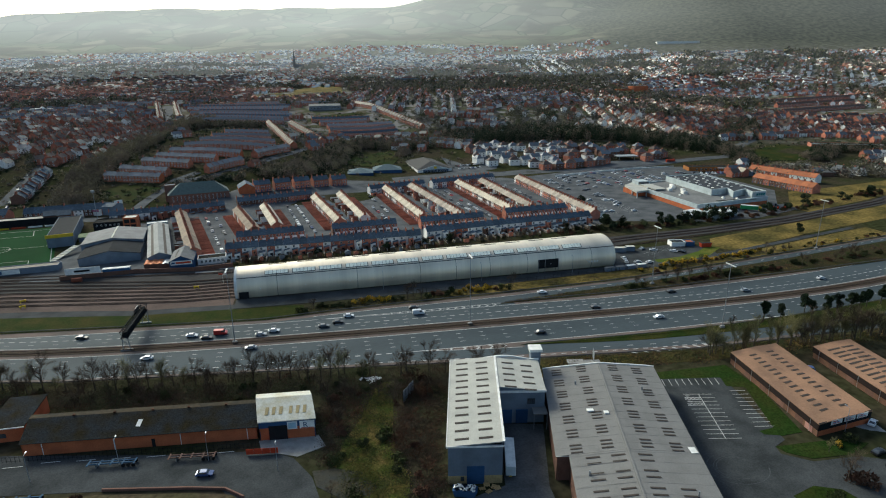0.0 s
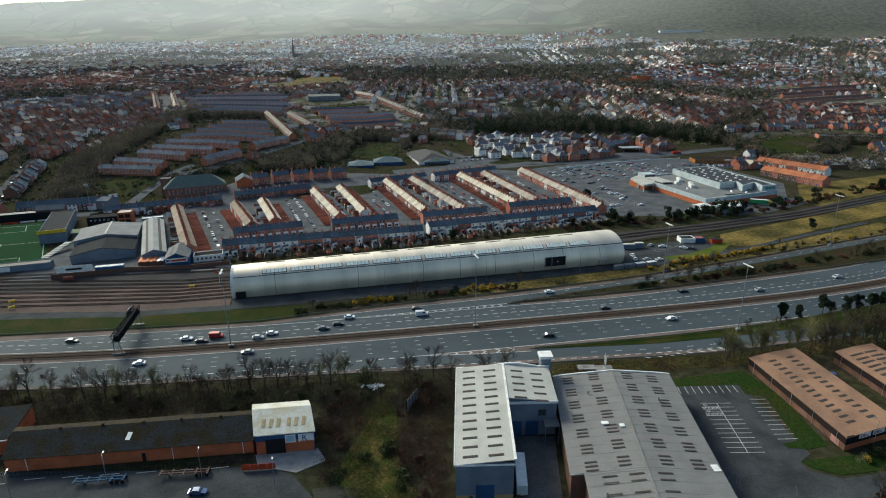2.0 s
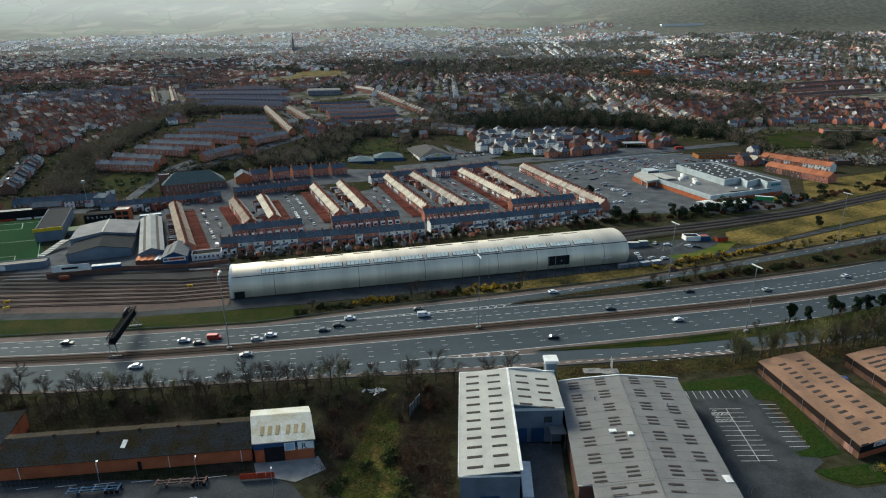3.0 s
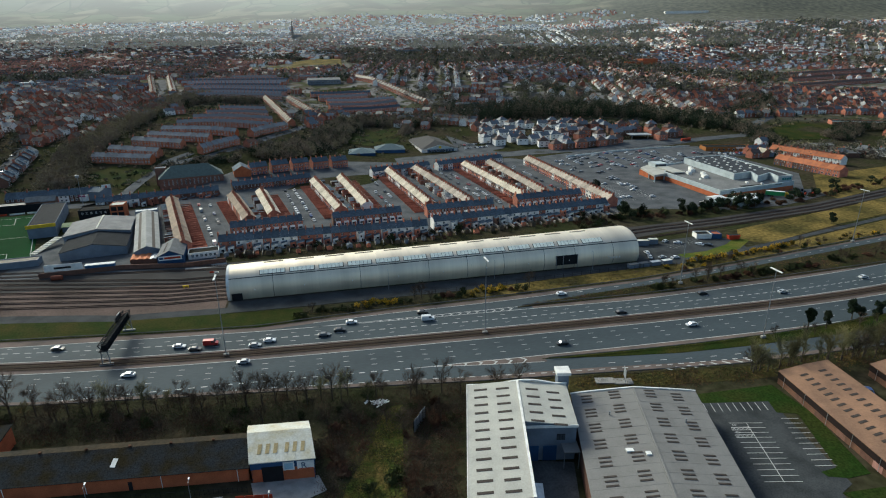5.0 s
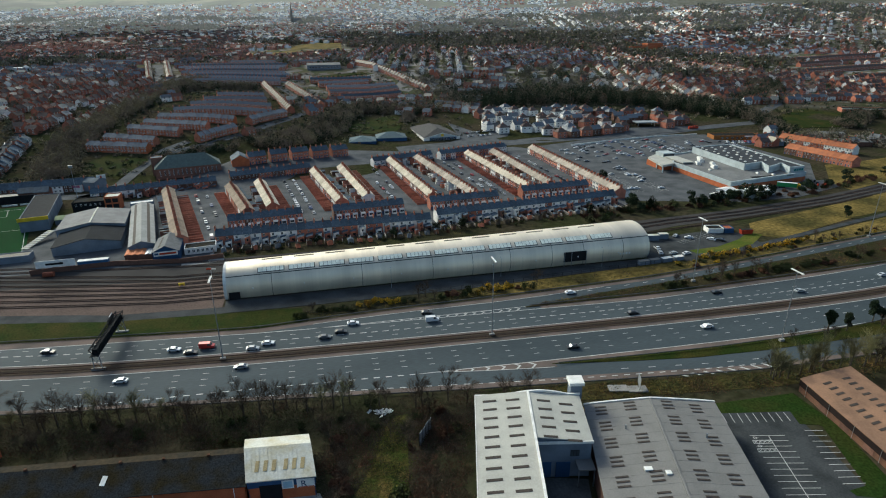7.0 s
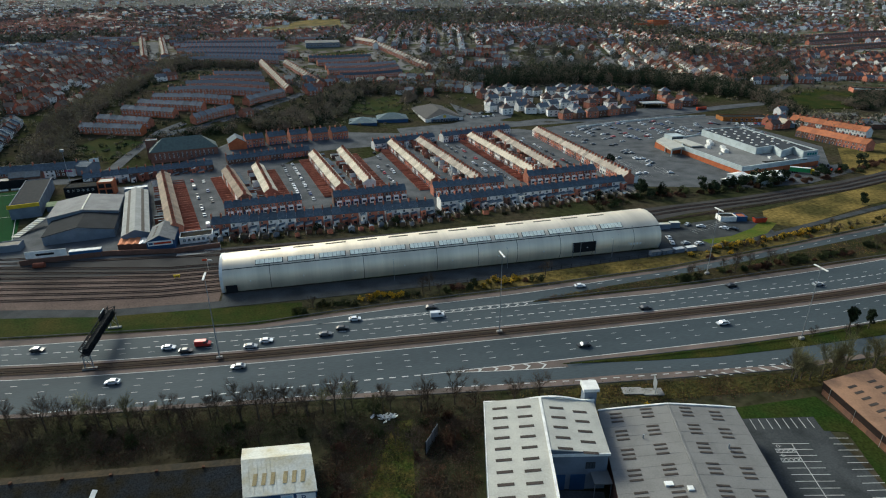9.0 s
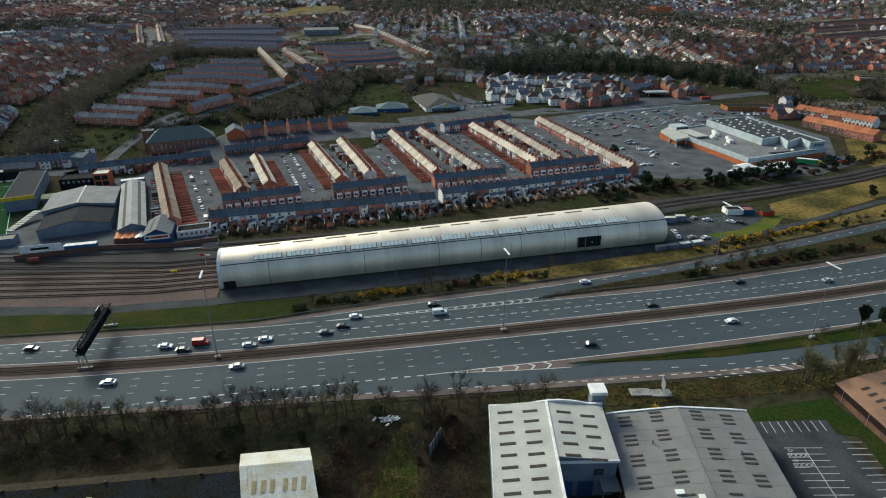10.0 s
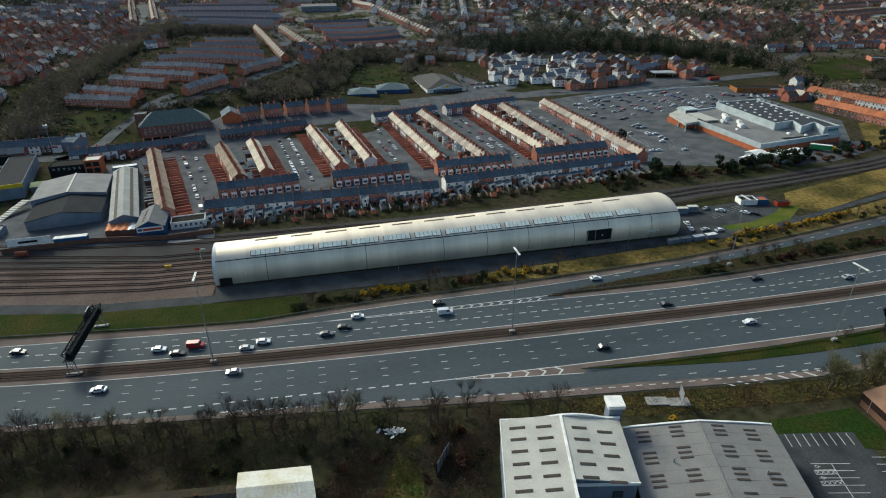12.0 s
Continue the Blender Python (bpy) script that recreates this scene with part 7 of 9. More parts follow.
def leafy_meshes(seed, w, h, leaf, n=700, lobes=9, size=0.35, bloom=None, trunk_h=0.25):
    """A crown of many small leaf faces gathered in uneven lobes."""
    rnd = random.Random(seed)
    trunk, crown = Build(), Build()
    trunk.tube((0, 0, -0.3), (0, 0, h * 0.7), h * 0.03, h * 0.01, 6)
    for i in range(lobes):
        a, r = rnd.uniform(0, 6.283), w * 0.5 * math.sqrt(rnd.random()) * 0.7
        c = Vector((r * math.cos(a), r * math.sin(a), h * rnd.uniform(trunk_h + 0.1, 0.85)))
        k = w * rnd.uniform(0.16, 0.3)
        for j in range(n // lobes):
            o = Vector((rnd.gauss(0, 1), rnd.gauss(0, 1), rnd.gauss(0, 0.8)))
            p = c + o.normalized() * k * rnd.uniform(0.5, 1.05)
            p.z = max(p.z, 0.05)
            u = Vector((rnd.gauss(0, 1), rnd.gauss(0, 1), rnd.gauss(0, 1))).normalized()
            v = u.orthogonal().normalized()
            s = size * rnd.uniform(0.6, 1.4)
            crown.add([p - u * s, p + v * s * 0.7, p + u * s, p - v * s * 0.7], [(0, 1, 2, 3)], 1 if bloom and o.z > -0.3 and rnd.random() < 0.75 else 0)
    return trunk.mesh("trunk", BARK), crown.mesh("crown", [leaf, bloom] if bloom else leaf)


KINDS = {
    "bare": ([bare_tree_meshes(s, 9.0, TWIG, 4, 0.42) for s in range(4)], "leafless brown tree with fine twigs", "tree", "tree"),
    "olive": ([bare_tree_meshes(s + 20, 8.0, TWIG_OLIVE, 4, 0.28) for s in range(3)], "leafless olive-brown tree", "tree", "tree"),
    "dark": ([leafy_meshes(s + 40, 6.0, 8.0, LEAF_DARK, 900, 10, 0.34) for s in range(3)], "dark evergreen tree", "tree", "tree"),
    "pine": ([leafy_meshes(s + 50, 3.4, 8.0, LEAF_DARK, 1500, 12, 0.24) for s in range(3)], "slim dark conifer", "tree", "tree"),
    "briar": ([bare_tree_meshes(s + 30, 4.6, BRIAR, 4, 0.95) for s in range(3)], "leafless red-brown bush", "bush", "bush"),
    "shrub": ([leafy_meshes(s + 60, 5.0, 3.2, LEAF_SHRUB, 500, 8, 0.28, None, 0.0) for s in range(3)], "dense green-brown shrub", "shrub", "shrub"),
    "gorse": ([leafy_meshes(s + 80, 5.0, 3.0, LEAF_DARK, 600, 8, 0.26, BLOOM, 0.0) for s in range(2)], "gorse bush with yellow bloom", "gorse bush", "gorse_bush"),
    "bramble": ([leafy_meshes(s + 90, 5.5, 2.4, BRAMBLE, 600, 8, 0.28, None, 0.0) for s in range(3)], "tangle of red-brown bramble", "bramble", "bramble"),
}
PICK = random.Random(5)


def plant(kind, x, y, s=1.0, where=""):
    meshes, label, cat, name = KINDS[kind]
    tr, cr = PICK.choice(meshes)
    k = s * PICK.uniform(0.85, 1.15)
    t = thing(name, label + where, cat, Matrix.Translation((x, y, land(x, y) - 0.1)) @ Matrix.Rotation(PICK.uniform(0, 6.28), 4, "Z") @ Matrix.Diagonal((k, k, k * PICK.uniform(0.9, 1.15), 1)), kind + " plants")
    part("trunk", tr, None, t)
    part("crown", cr, None, t)
    return t


R = random.Random(11)
# trees on the near embankment
for i in range(64):
    x = -215 + i * 3.45 + R.uniform(-1.2, 1.2)
    y = near_edge(x) - R.uniform(4.0, 9.0)
    if x > -50 and R.random() < 0.35:
        continue
    plant(R.choice(("bare", "bare", "bare", "olive")), x, y, R.uniform(0.85, 1.35), " on the motorway embankment")
for i in range(85):
    x = R.uniform(-215, -25)
    y = near_edge(x) - R.uniform(6, 20)
    if -85 < x < -60 and y < -42 or x < -80 and y < -30 - (x + 150) * 0.17:
        continue
    plant(R.choice(("bare", "shrub", "bare", "shrub", "bare")), x, y, R.uniform(0.45, 0.8), " on the motorway embankment")
# overgrown plot between the units, with a winding strip of bright grass
def strip_mid(y):
    return lerp(y, (-100, -88, -75, -58, -38), (-50, -50, -52, -46, -40.5))


def strip_half(y):
    return lerp(y, (-100, -88, -75, -58, -38), (7, 9, 8.5, 5, 2.6))


for i in range(120):
    x, y = R.uniform(-64, -20), R.uniform(-110, -38)
    if y < -95 and x < -50:
        continue
    left = -34 + (y + 92) * 0.22
    if x > left - 3:
        continue
    inside = abs(x - strip_mid(y)) < strip_half(y)
    if inside and R.random() < 0.8:
        continue
    k = "shrub" if inside else R.choice(("briar", "briar", "briar", "bare", "bramble"))
    plant(k, x, y, R.uniform(0.5, 0.95), " on the overgrown plot")
EDGE_Y = (-38, -48, -58, -68, -78, -88, -100)
patch("rough_grass", [(strip_mid(y) - strip_half(y), y) for y in EDGE_Y] + [(strip_mid(y) + strip_half(y), y) for y in EDGE_Y[::-1]], MEADOW, "bright rough grass on the overgrown plot", "grass", 0.04)
# clump beside the slip road on the near side
for i in range(62):
    x = R.uniform(76, 180)
    y = near_edge(x) - R.uniform(1.5, 6.5)
    plant(R.choice(("olive", "olive", "bare")), x, y, R.uniform(0.9, 1.5), " beside the slip road")
for x, y, s in ((120.6, -27, 1.2), (128, -28, 1.0), (143, -25, 1.2), (146, -26, 1.0), (152, -28, 1.3), (158, -27, 1.2), (165, -27, 1.4), (171, -26, 1.4), (176, -25, 1.2), (185, -24, 1.2), (207, -10, 1.4), (204, -18, 1.5)):
    plant("pine", x, y, s, " beside the motorway")
for i in range(12):
    x = R.uniform(100, 215)
    plant(R.choice(("bare", "olive")), x, wedge_low(x) + R.uniform(0.8, 4), R.uniform(0.4, 0.7), " in the wedge")
# hedge between depot and motorway
for i in range(34):
    x = -70 + i * 3.1
    plant("gorse" if x in () or (-46 < x < -28) or (2 < x < 20) else R.choice(("shrub", "shrub", "bramble", "bare")), x, far_verge(x) + R.uniform(4, 9), R.uniform(0.6, 1.0), " between depot and motorway")
for i in range(90):
    x = R.uniform(84, 260)
    y = gore_far_top(x) * 0.45 + gore_far_low(x) * 0.55
    if x > 84:
        plant(R.choice(("bare", "shrub", "shrub", "bramble")), x, y + R.uniform(-2, 3), R.uniform(0.5, 0.9), " on the exit bank")
for i in range(50):
    x = R.uniform(105, 300)
    plant(R.choice(("shrub", "shrub", "bramble", "bare", "gorse")), x, far_verge(x) + R.uniform(2, 8), R.uniform(0.4, 0.7), " above the exit road")
for i in range(22):
    x = 120 + i * 3.4
    plant("gorse", x, lerp(x, (120, 147, 157, 190), (47.5, 48.5, 50.5, 56.6)) + R.uniform(-0.8, 0.8), R.uniform(0.6, 0.95), " above the exit road")
# along the main line
for i in range(130):
    x = R.uniform(95, 420)
    y = lerp(x, (95, 140, 190, 265, 380, 430), (112, 120, 122, 130, 158, 178)) + R.uniform(0, 12)
    plant(R.choice(("bramble", "shrub", "shrub", "bramble", "bramble", "dark")), x, y, R.uniform(0.7, 1.2), " along the railway")
for x, y, s in ((132, 132, 1.3), (137, 138, 1.2), (200, 128, 1.3), (212, 126, 1.4), (222, 128, 1.4), (190, 128, 1.0), (245, 84, 0.9), (148, 200, 1.0), (-60, 113, 0.7), (-20, 115, 0.8), (20, 118, 0.9), (5, 118, 0.8)):
    plant("dark", x, y, s, " near the railway")
for i in range(40):
    x = R.uniform(-108, 125)
    plant(R.choice(("shrub", "bramble", "bramble", "shrub")), x, lerp(x, (-108, 3, 125), (112, 115, 130)) + R.uniform(-5, 3), R.uniform(0.3, 0.7), " in the back gardens")


def undergrowth(name, spots, mats, label, size, height):
    """Low tangled growth: very many small blades and sprigs over a stretch of ground."""
    rnd, b = random.Random(77), Build()
    for x, y, spread, n, slot in spots:
        z0 = land(x, y)
        for j in range(n):
            px, py = x + rnd.gauss(0, spread), y + rnd.gauss(0, spread)
            h = height * rnd.random() ** 1.5
            u = Vector((rnd.gauss(0, 1), rnd.gauss(0, 1), rnd.gauss(0, 1))).normalized() * size * rnd.uniform(0.5, 1.3)
            w = u.orthogonal() * rnd.uniform(0.25, 0.6)
            p = Vector((px, py, z0 + 0.05 + h))
            b.add([p - u, p + w, p + u, p - w], [(0, 1, 2, 3)], slot)
    tagged(new(name, b.mesh(name, mats)), label, "undergrowth", kind="stuff")


spots = []
for i in range(900):
    x = R.uniform(-230, 0)
    y = near_edge(x) - R.uniform(2.5, 24)
    if (-84 < x < -62 and y < -41) or (x < -80 and y < -31 - (x + 150) * 0.17) or x > -22 - max(0, -50 - y) * 0.2 and y < -47:
        continue
    spots.append((x, y, 1.8, 110, R.choice((0, 0, 1, 2, 2, 0))))
for i in range(700):
    x, y = R.uniform(-66, -22), R.uniform(-120, -42)
    left = -34 + (y + 92) * 0.22
    if x > left + 1.2 or (y < -62 and x < -63) or (y < -80 and x < -58):
        continue
    spots.append((x, y, 1.5, 130, R.choice((4, 4, 2, 4, 2, 3)) if abs(x - strip_mid(y)) < strip_half(y) + R.uniform(-1.5, 1.5) else R.choice((1, 1, 0, 0))))
low = []
for i in range(420):
    x = R.uniform(-5, 215)
    y = near_edge(x) - R.uniform(2, 9)
    if x < 10 and y < -46:
        continue
    low.append((x, y, 1.6, 60, R.choice((3, 3, 2, 1, 4))))
for i in range(420):
    x = R.uniform(-105, 125)
    spots.append((x, lerp(x, (-108, 3, 125), (110, 113, 128)) + R.uniform(-6, 8), 1.2, 30, R.choice((0, 2, 2, 1, 3))))
for i in range(420):
    x = R.uniform(100, 420)
    spots.append((x, lerp(x, (95, 140, 190, 265, 380, 430), (112, 120, 122, 130, 158, 178)) + R.uniform(-2, 10), 1.8, 40, R.choice((0, 1, 2, 0))))
for i in range(500):
    x = R.uniform(24, 300)
    low.append((x, gore_far_low(x) + (gore_far_top(x) - gore_far_low(x)) * R.uniform(0.15, 0.95), 0.9, 30, R.choice((0, 1, 2, 3))))
for i in range(500):
    x = R.uniform(-70, 300)
    low.append((x, far_verge(x) + R.uniform(2, 9), 1.2, 30, R.choice((0, 3, 2, 3))))
TUFT = mat("bright rough grass", (0.088, 0.108, 0.020), 0.95, 0.3, 0.2, 1.5, 0, second=(0.120, 0.098, 0.030), per_island=0.15, spec=0.02)
undergrowth("undergrowth", spots, [TWIG, BRAMBLE, LEAF_SHRUB, GRASS_DRY, TUFT], "brown winter undergrowth and rough grass on the bank", 0.17, 1.2)
undergrowth("undergrowth", low, [TWIG, BRAMBLE, LEAF_SHRUB, GRASS_DRY, LEAF_SHRUB], "low yellow-green rough grass beside the slip roads", 0.22, 0.45)

for i in range(60):
    x = R.uniform(-190, -80)
    y = lerp(x, (-190, -119, -96, -82), (-72, -77, -82, -92)) - R.uniform(0.5, 16)
    plant(R.choice(("bramble", "shrub", "bramble", "shrub")), x, y, R.uniform(0.5, 0.9), " on the estate bank")
for x, y, k, s in ((73.3, -105.3, "olive", 0.6), (69.9, -118.4, "bramble", 1.4), (68.9, -115.5, "bare", 1.0), (59.1, -120.4, "shrub", 0.9), (83.7, -102.7, "shrub", 0.8), (77.8, -104.1, "gorse", 0.6), (-40.3, -77.1, "briar", 1.2), (-36.4, -87.9, "briar", 1.3), (-42.3, -74.1, "briar", 1.1), (-44.3, -69.2, "shrub", 1.0), (-38.3, -82, "briar", 1.2), (28.6, -48.5, "gorse", 0.6), (12.8, -49.5, "gorse", 0.7), (8.9, -48.5, "gorse", 0.6)):
    plant(k, x, y, s, " at the plot edge")

# ---- houses on the slopes ----
def light_row(p0, p1, n, roof, label, walls=BRICK, d=9.2, eave=5.0, ridge=8.4, group="hillside rows", joined=False):
    """A row of joined houses some way off, stepping with the ground: wall and roof of each house, chimneys, and rows of windows."""
    p0, p1 = Vector((*p0, 0)), Vector((*p1, 0))
    run = p1 - p0
    w = round(run.length / n, 2)
    a = math.atan2(run.y, run.x)
    row = thing("terraced_row", label, "terraced houses", Matrix.Translation((p0.x, p0.y, 0)) @ Matrix.Rotation(a, 4, "Z"), group)
    win, allw, allr, stack = Build(), Build(), Build(), Build()
    for i in range(n):
        c = p0 + run * (i + 0.5) / n
        z = land(c.x, c.y)
        wm = walls if not isinstance(walls, tuple) else walls[(i * 7) % len(walls)]
        if joined:
            for x in (i * w, i * w + w):
                allw.v += [(x, -d / 2, z - 2.5), (x, d / 2, z - 2.5), (x, d / 2, z + eave), (x, 0, z + ridge - 0.1), (x, -d / 2, z + eave)]
                allr.v += [(x, -d / 2 - 0.4, z + eave - 0.1), (x, 0, z + ridge + 0.15), (x, d / 2 + 0.4, z + eave - 0.1)]
            stack.box(i * w - 0.45, -0.8, z + ridge - 0.3, i * w + 0.45, 0.8, z + ridge + 1.4)
        else:
            part("house_wall", wall_mesh(w, d, eave + 1.5, ridge + 1.5, wm), None, row, "", pose(i * w, 0, z - 1.5))
            part("roof", roof_mesh(w, d, eave, ridge, roof), None, row, "", pose(i * w, 0, z))
        if i % 2 == 0 and not joined:
            part("chimney", chimney_mesh(), None, row, "", pose(i * w + 0.1, 0, z + ridge))
        for s in (-1, 1):
            for zz in (1.5, 4.0):
                for x in (0.28, 0.72):
                    y0, y1 = sorted((s * (d / 2 + 0.08), s * (d / 2 - 0.05)))
                    win.box(i * w + x * w - 0.72, y0, z + zz - 0.75, i * w + x * w + 0.72, y1, z + zz + 0.75, 0)
                    y0, y1 = sorted((s * (d / 2 + 0.11), s * (d / 2 + 0.07)))
                    win.box(i * w + x * w - 0.5, y0, z + zz - 0.5, i * w + x * w + 0.5, y1, z + zz + 0.52, 1)
    if joined:
        k = len(allw.v) // 5
        allw.f = [(5 * i + j, 5 * i + (j + 1) % 5, 5 * i + 5 + (j + 1) % 5, 5 * i + 5 + j) for i in range(k - 1) for j in range(5)] + [(4, 3, 2, 1, 0), tuple(range(5 * k - 5, 5 * k))]
        allr.f = [(3 * i + j, 3 * i + 3 + j, 3 * i + 4 + j, 3 * i + 1 + j) for i in range(k - 1) for j in range(2)]
        allw.s, allr.s = [0] * len(allw.f), [0] * len(allr.f)
        part("wall", allw, walls[0] if isinstance(walls, tuple) else walls, row)
        part("roof", allr, roof, row)
        part("chimney", stack, BRICK, row)["kind"] = "stuff"
    part("window_band", win, [TRIM, GLASS], row)["kind"] = "stuff"


SLATE_HILL = mat("grey hillside slate", (0.185, 0.192, 0.200), 0.7, 0.25, 0.7, 5.0, 0.1, second=(0.14, 0.145, 0.152), per_object=0.2, per_island=0.2, spec=0.2)
RB = "red-brick terraced row with slate roof on the hillside"
for a, b_, n in (((-243, 362), (-192, 345), 9), ((-234, 379), (-189, 360), 8), ((-220, 402), (-173, 381), 8), ((-210, 418), (-151, 394), 10), ((-201, 435), (-129, 416), 12),
                 ((-191, 455), (-97, 460), 16), ((-180, 483), (-99, 496), 14), ((-170, 508), (-106, 531), 12), ((-160, 541), (-110, 558), 9), ((-156, 359), (-127, 389), 7), ((-117, 417), (-85, 473), 11)):
    light_row(a, b_, n, SLATE_HILL, RB, (BRICK_HILL, BRICK_HILL, BRICK_ORANGE), d=7.8, eave=5.2, ridge=7.9, joined=a[1] > 440)
for i in range(10):
    k = i / 9
    a, b_ = (-251 + 47 * k + 9 * math.sin(i * 2.1), 858 - 205 * k), (-95 + 7 * k + 8 * math.sin(i * 1.3), 838 - 162 * k)
    light_row(a, b_, 25, (SLATE_HILL, SLATE)[i % 3 == 1], "long brick terraced row with grey slate roof", (BRICK_HILL, BRICK_DARK), d=7.8, eave=5.2, ridge=7.9, joined=True)
for a, b_, n in (((-181, 891), (-9, 869), 28), ((-54, 699), (34, 706), 14), ((-43, 675), (28, 689), 12), ((-33, 655), (64, 667), 16), ((-31, 624), (65, 650), 16), ((-18, 596), (65, 622), 14), ((-400, 952), (-331, 948), 11)):
    light_row(a, b_, n, (SLATE_HILL, SLATE)[n % 4 == 2], "brick terraced row with dark slate roof above the wood", (BRICK_HILL, BRICK_DARK), d=7.8, eave=5.2, ridge=7.9, joined=True)
for a, b_, n in (((20, 858), (106, 638), 30), ((-114, 654), (-78, 490), 20), ((-84, 665), (-44, 539), 16), ((-323, 946), (-263, 687), 26), ((-291, 936), (-239, 695), 24)):
    light_row(a, b_, n, SLATE_DULL, "curving brick row with pale roofs", (BRICK_HILL, BRICK_ORANGE), d=8.0, joined=True)
hs = block("school", "long grey-roofed school hall on the hillside", "school", pose(-56, 792, land(-30, 800) - 1, 0, 0, 1), 52, 26, 7.0, CLAD_GREY, SHEET_ROOF, "gable", 3.0)
windows_on(hs, 2, 50, -0.05, 3.4, 10, 3.0, 2.0)
for a, b_, n in (((-298, 318), (-302, 392), 9), ((-270, 262), (-212, 268), 9), ((-335, 268), (-280, 262), 8)):
    light_row(a, b_, n, SLATE, "dark brick row with slate roof by the main road", (BRICK_DARK, BRICK, RENDER_WHITE), ridge=8.6, d=10)
HOUSES = ((141, 464), (139, 447), (138, 430), (137, 415), (138, 400), (165, 450), (175, 437), (176, 424), (176, 410), (177, 396), (180, 383), (189, 474), (198, 469), (213, 468), (224, 457), (236, 463), (247, 460), (158, 478), (150, 492), (205, 410), (218, 414), (160, 420),
          (189, 367), (203, 366), (216, 369), (229, 370), (241, 371), (254, 374), (265, 377), (257, 451), (271, 448), (284, 441), (303, 443), (318, 438), (318, 378), (334, 387), (346, 390), (232, 425), (246, 420), (262, 416))
H_RND = random.Random(31)
HOUSES = list(HOUSES)
for i in range(900):
    x, y = H_RND.uniform(132, 350), H_RND.uniform(385, 505)
    if y < lerp(x, (132, 200, 260, 350), (398, 386, 388, 398)) or y > lerp(x, (132, 250, 350), (505, 480, 455)) or len(HOUSES) > 68:
        continue
    if min(math.hypot(x - p, (y - q) * 1.1) for p, q in HOUSES) > 11.5:
        HOUSES.append((round(x, 1), round(y, 1)))
for i, (x, y) in enumerate(HOUSES):
    white = i < 22 or i > 39 and x < 240 + 40 * math.sin(i * 1.7)
    hh = block("house", ("white-rendered house with dark hipped roof" if white else "red-brick house with dark slate roof"), "house", pose(x - 5.5, y - 4.5, land(x, y) - 0.3, 0, 0, 4 + 14 * math.sin(i * 2.3) + (90 if i in (2, 3, 7, 8) else 0)), 11.5, 9.0, 6.2, RENDER_WHITE if white else (BRICK, BRICK_DARK)[i % 2], SLATE_GREY if i % 2 else TILE_BROWN, "gable" if i % 4 == 1 else "hip", 3.8, "houses by the main road", gable="x" if i % 2 else "y")
    if i < 40:
        windows_on(hh, 0.8, 10.7, -0.04, 1.7, 2, 1.9, 1.5)
    windows_on(hh, 0.8, 10.7, -0.04, 4.5, 2, 1.6, 1.4)
    part("chimney", chimney_mesh(), None, hh, "", pose(5.7, 4.5, 9.2))
gw = thing("boundary_wall", "long pale low wall along the main road", "wall")
for (xa, ya), (xb, yb) in (((181, 325), (232, 338)), ((232, 338), (283, 346)), ((283, 346), (331, 346))):
    part("wall_panel", Build().box(0, -0.2, 0, math.hypot(xb - xa, yb - ya) - 0.1, 0.2, 1.5), TRIM, gw, "", pose(xa, ya, land(xa, ya), 0, 0, math.degrees(math.atan2(yb - ya, xb - xa))))
for a, b_, n in (((793, 700), (1005, 728), 28), ((924, 870), (1217, 915), 36), ((860, 790), (1080, 820), 28)):
    light_row(a, b_, n, TILE_BROWN, "long brick row with brown roof in the distance", (BRICK, BRICK_DARK), d=9.5, joined=True)
patch("field", [(-181, 1086), (-133, 1186), (-76, 1374), (-20, 1472), (40, 1496), (24, 1200), (10, 1026), (-95, 1020), (-148, 1055)], GRASS_DRY, "ochre field on the rise", "field", 0.5)
patch("field", [(-34, 436), (0, 478), (40, 512), (48, 476), (26, 421), (-4, 424)], GRASS, "green grass slope below the wood", "field", 0.3)
patch("field", [(-41, 746), (27, 763), (32, 750), (-34, 730)], GRASS, "green school playing field among the rows", "field", 0.4)
patch("field", [(430, 345), (470, 395), (535, 425), (560, 360), (520, 330)], GRASS, "green grass slope beside the school", "field", 0.4)
patch("field", [(-242, 327), (-224, 346), (-189, 328), (-205, 292)], GRASS, "green slope with yellow scrub beside the road", "field", 0.2)


def wooded(t, v, x, y):
    """How likely trees are, by the lie of the woods."""
    n = noise.noise((x / 170, y / 170, 7.7))
    if t > 0.20 and v > 2500 + 700 * max(0, 0.42 - t) / 0.22:
        return 1.0
    if -0.16 < t < 0.34 and 1330 < v < 1950:
        return 0.75 if n > -0.35 else 0.15
    if 0.34 < t < 0.52 and 950 < v < 1450:
        return 0.7 if n > 0.0 else 0.1
    if -0.62 < t < -0.47 and 1750 < v < 2300:
        return 0.7
    return 0.8 if n > (0.22 if t > 0.1 else 0.34) else (0.28 if n > -0.1 else 0.13)


F = random.Random(21)
PARTS = ("wall_brick", "wall_white", "roof_slate", "roof_tile", "roof_brown", "roof_pale", "window", "frame", "stack")
BANDS = {b: {k: Build() for k in PARTS} for b in ("near", "mid", "far")}


def band(x, y):
    v = 0.2235 * (x - HOME[0]) + 0.9747 * (y - HOME[1])
    return "near" if v < 1150 else ("mid" if v < 2150 else "far")


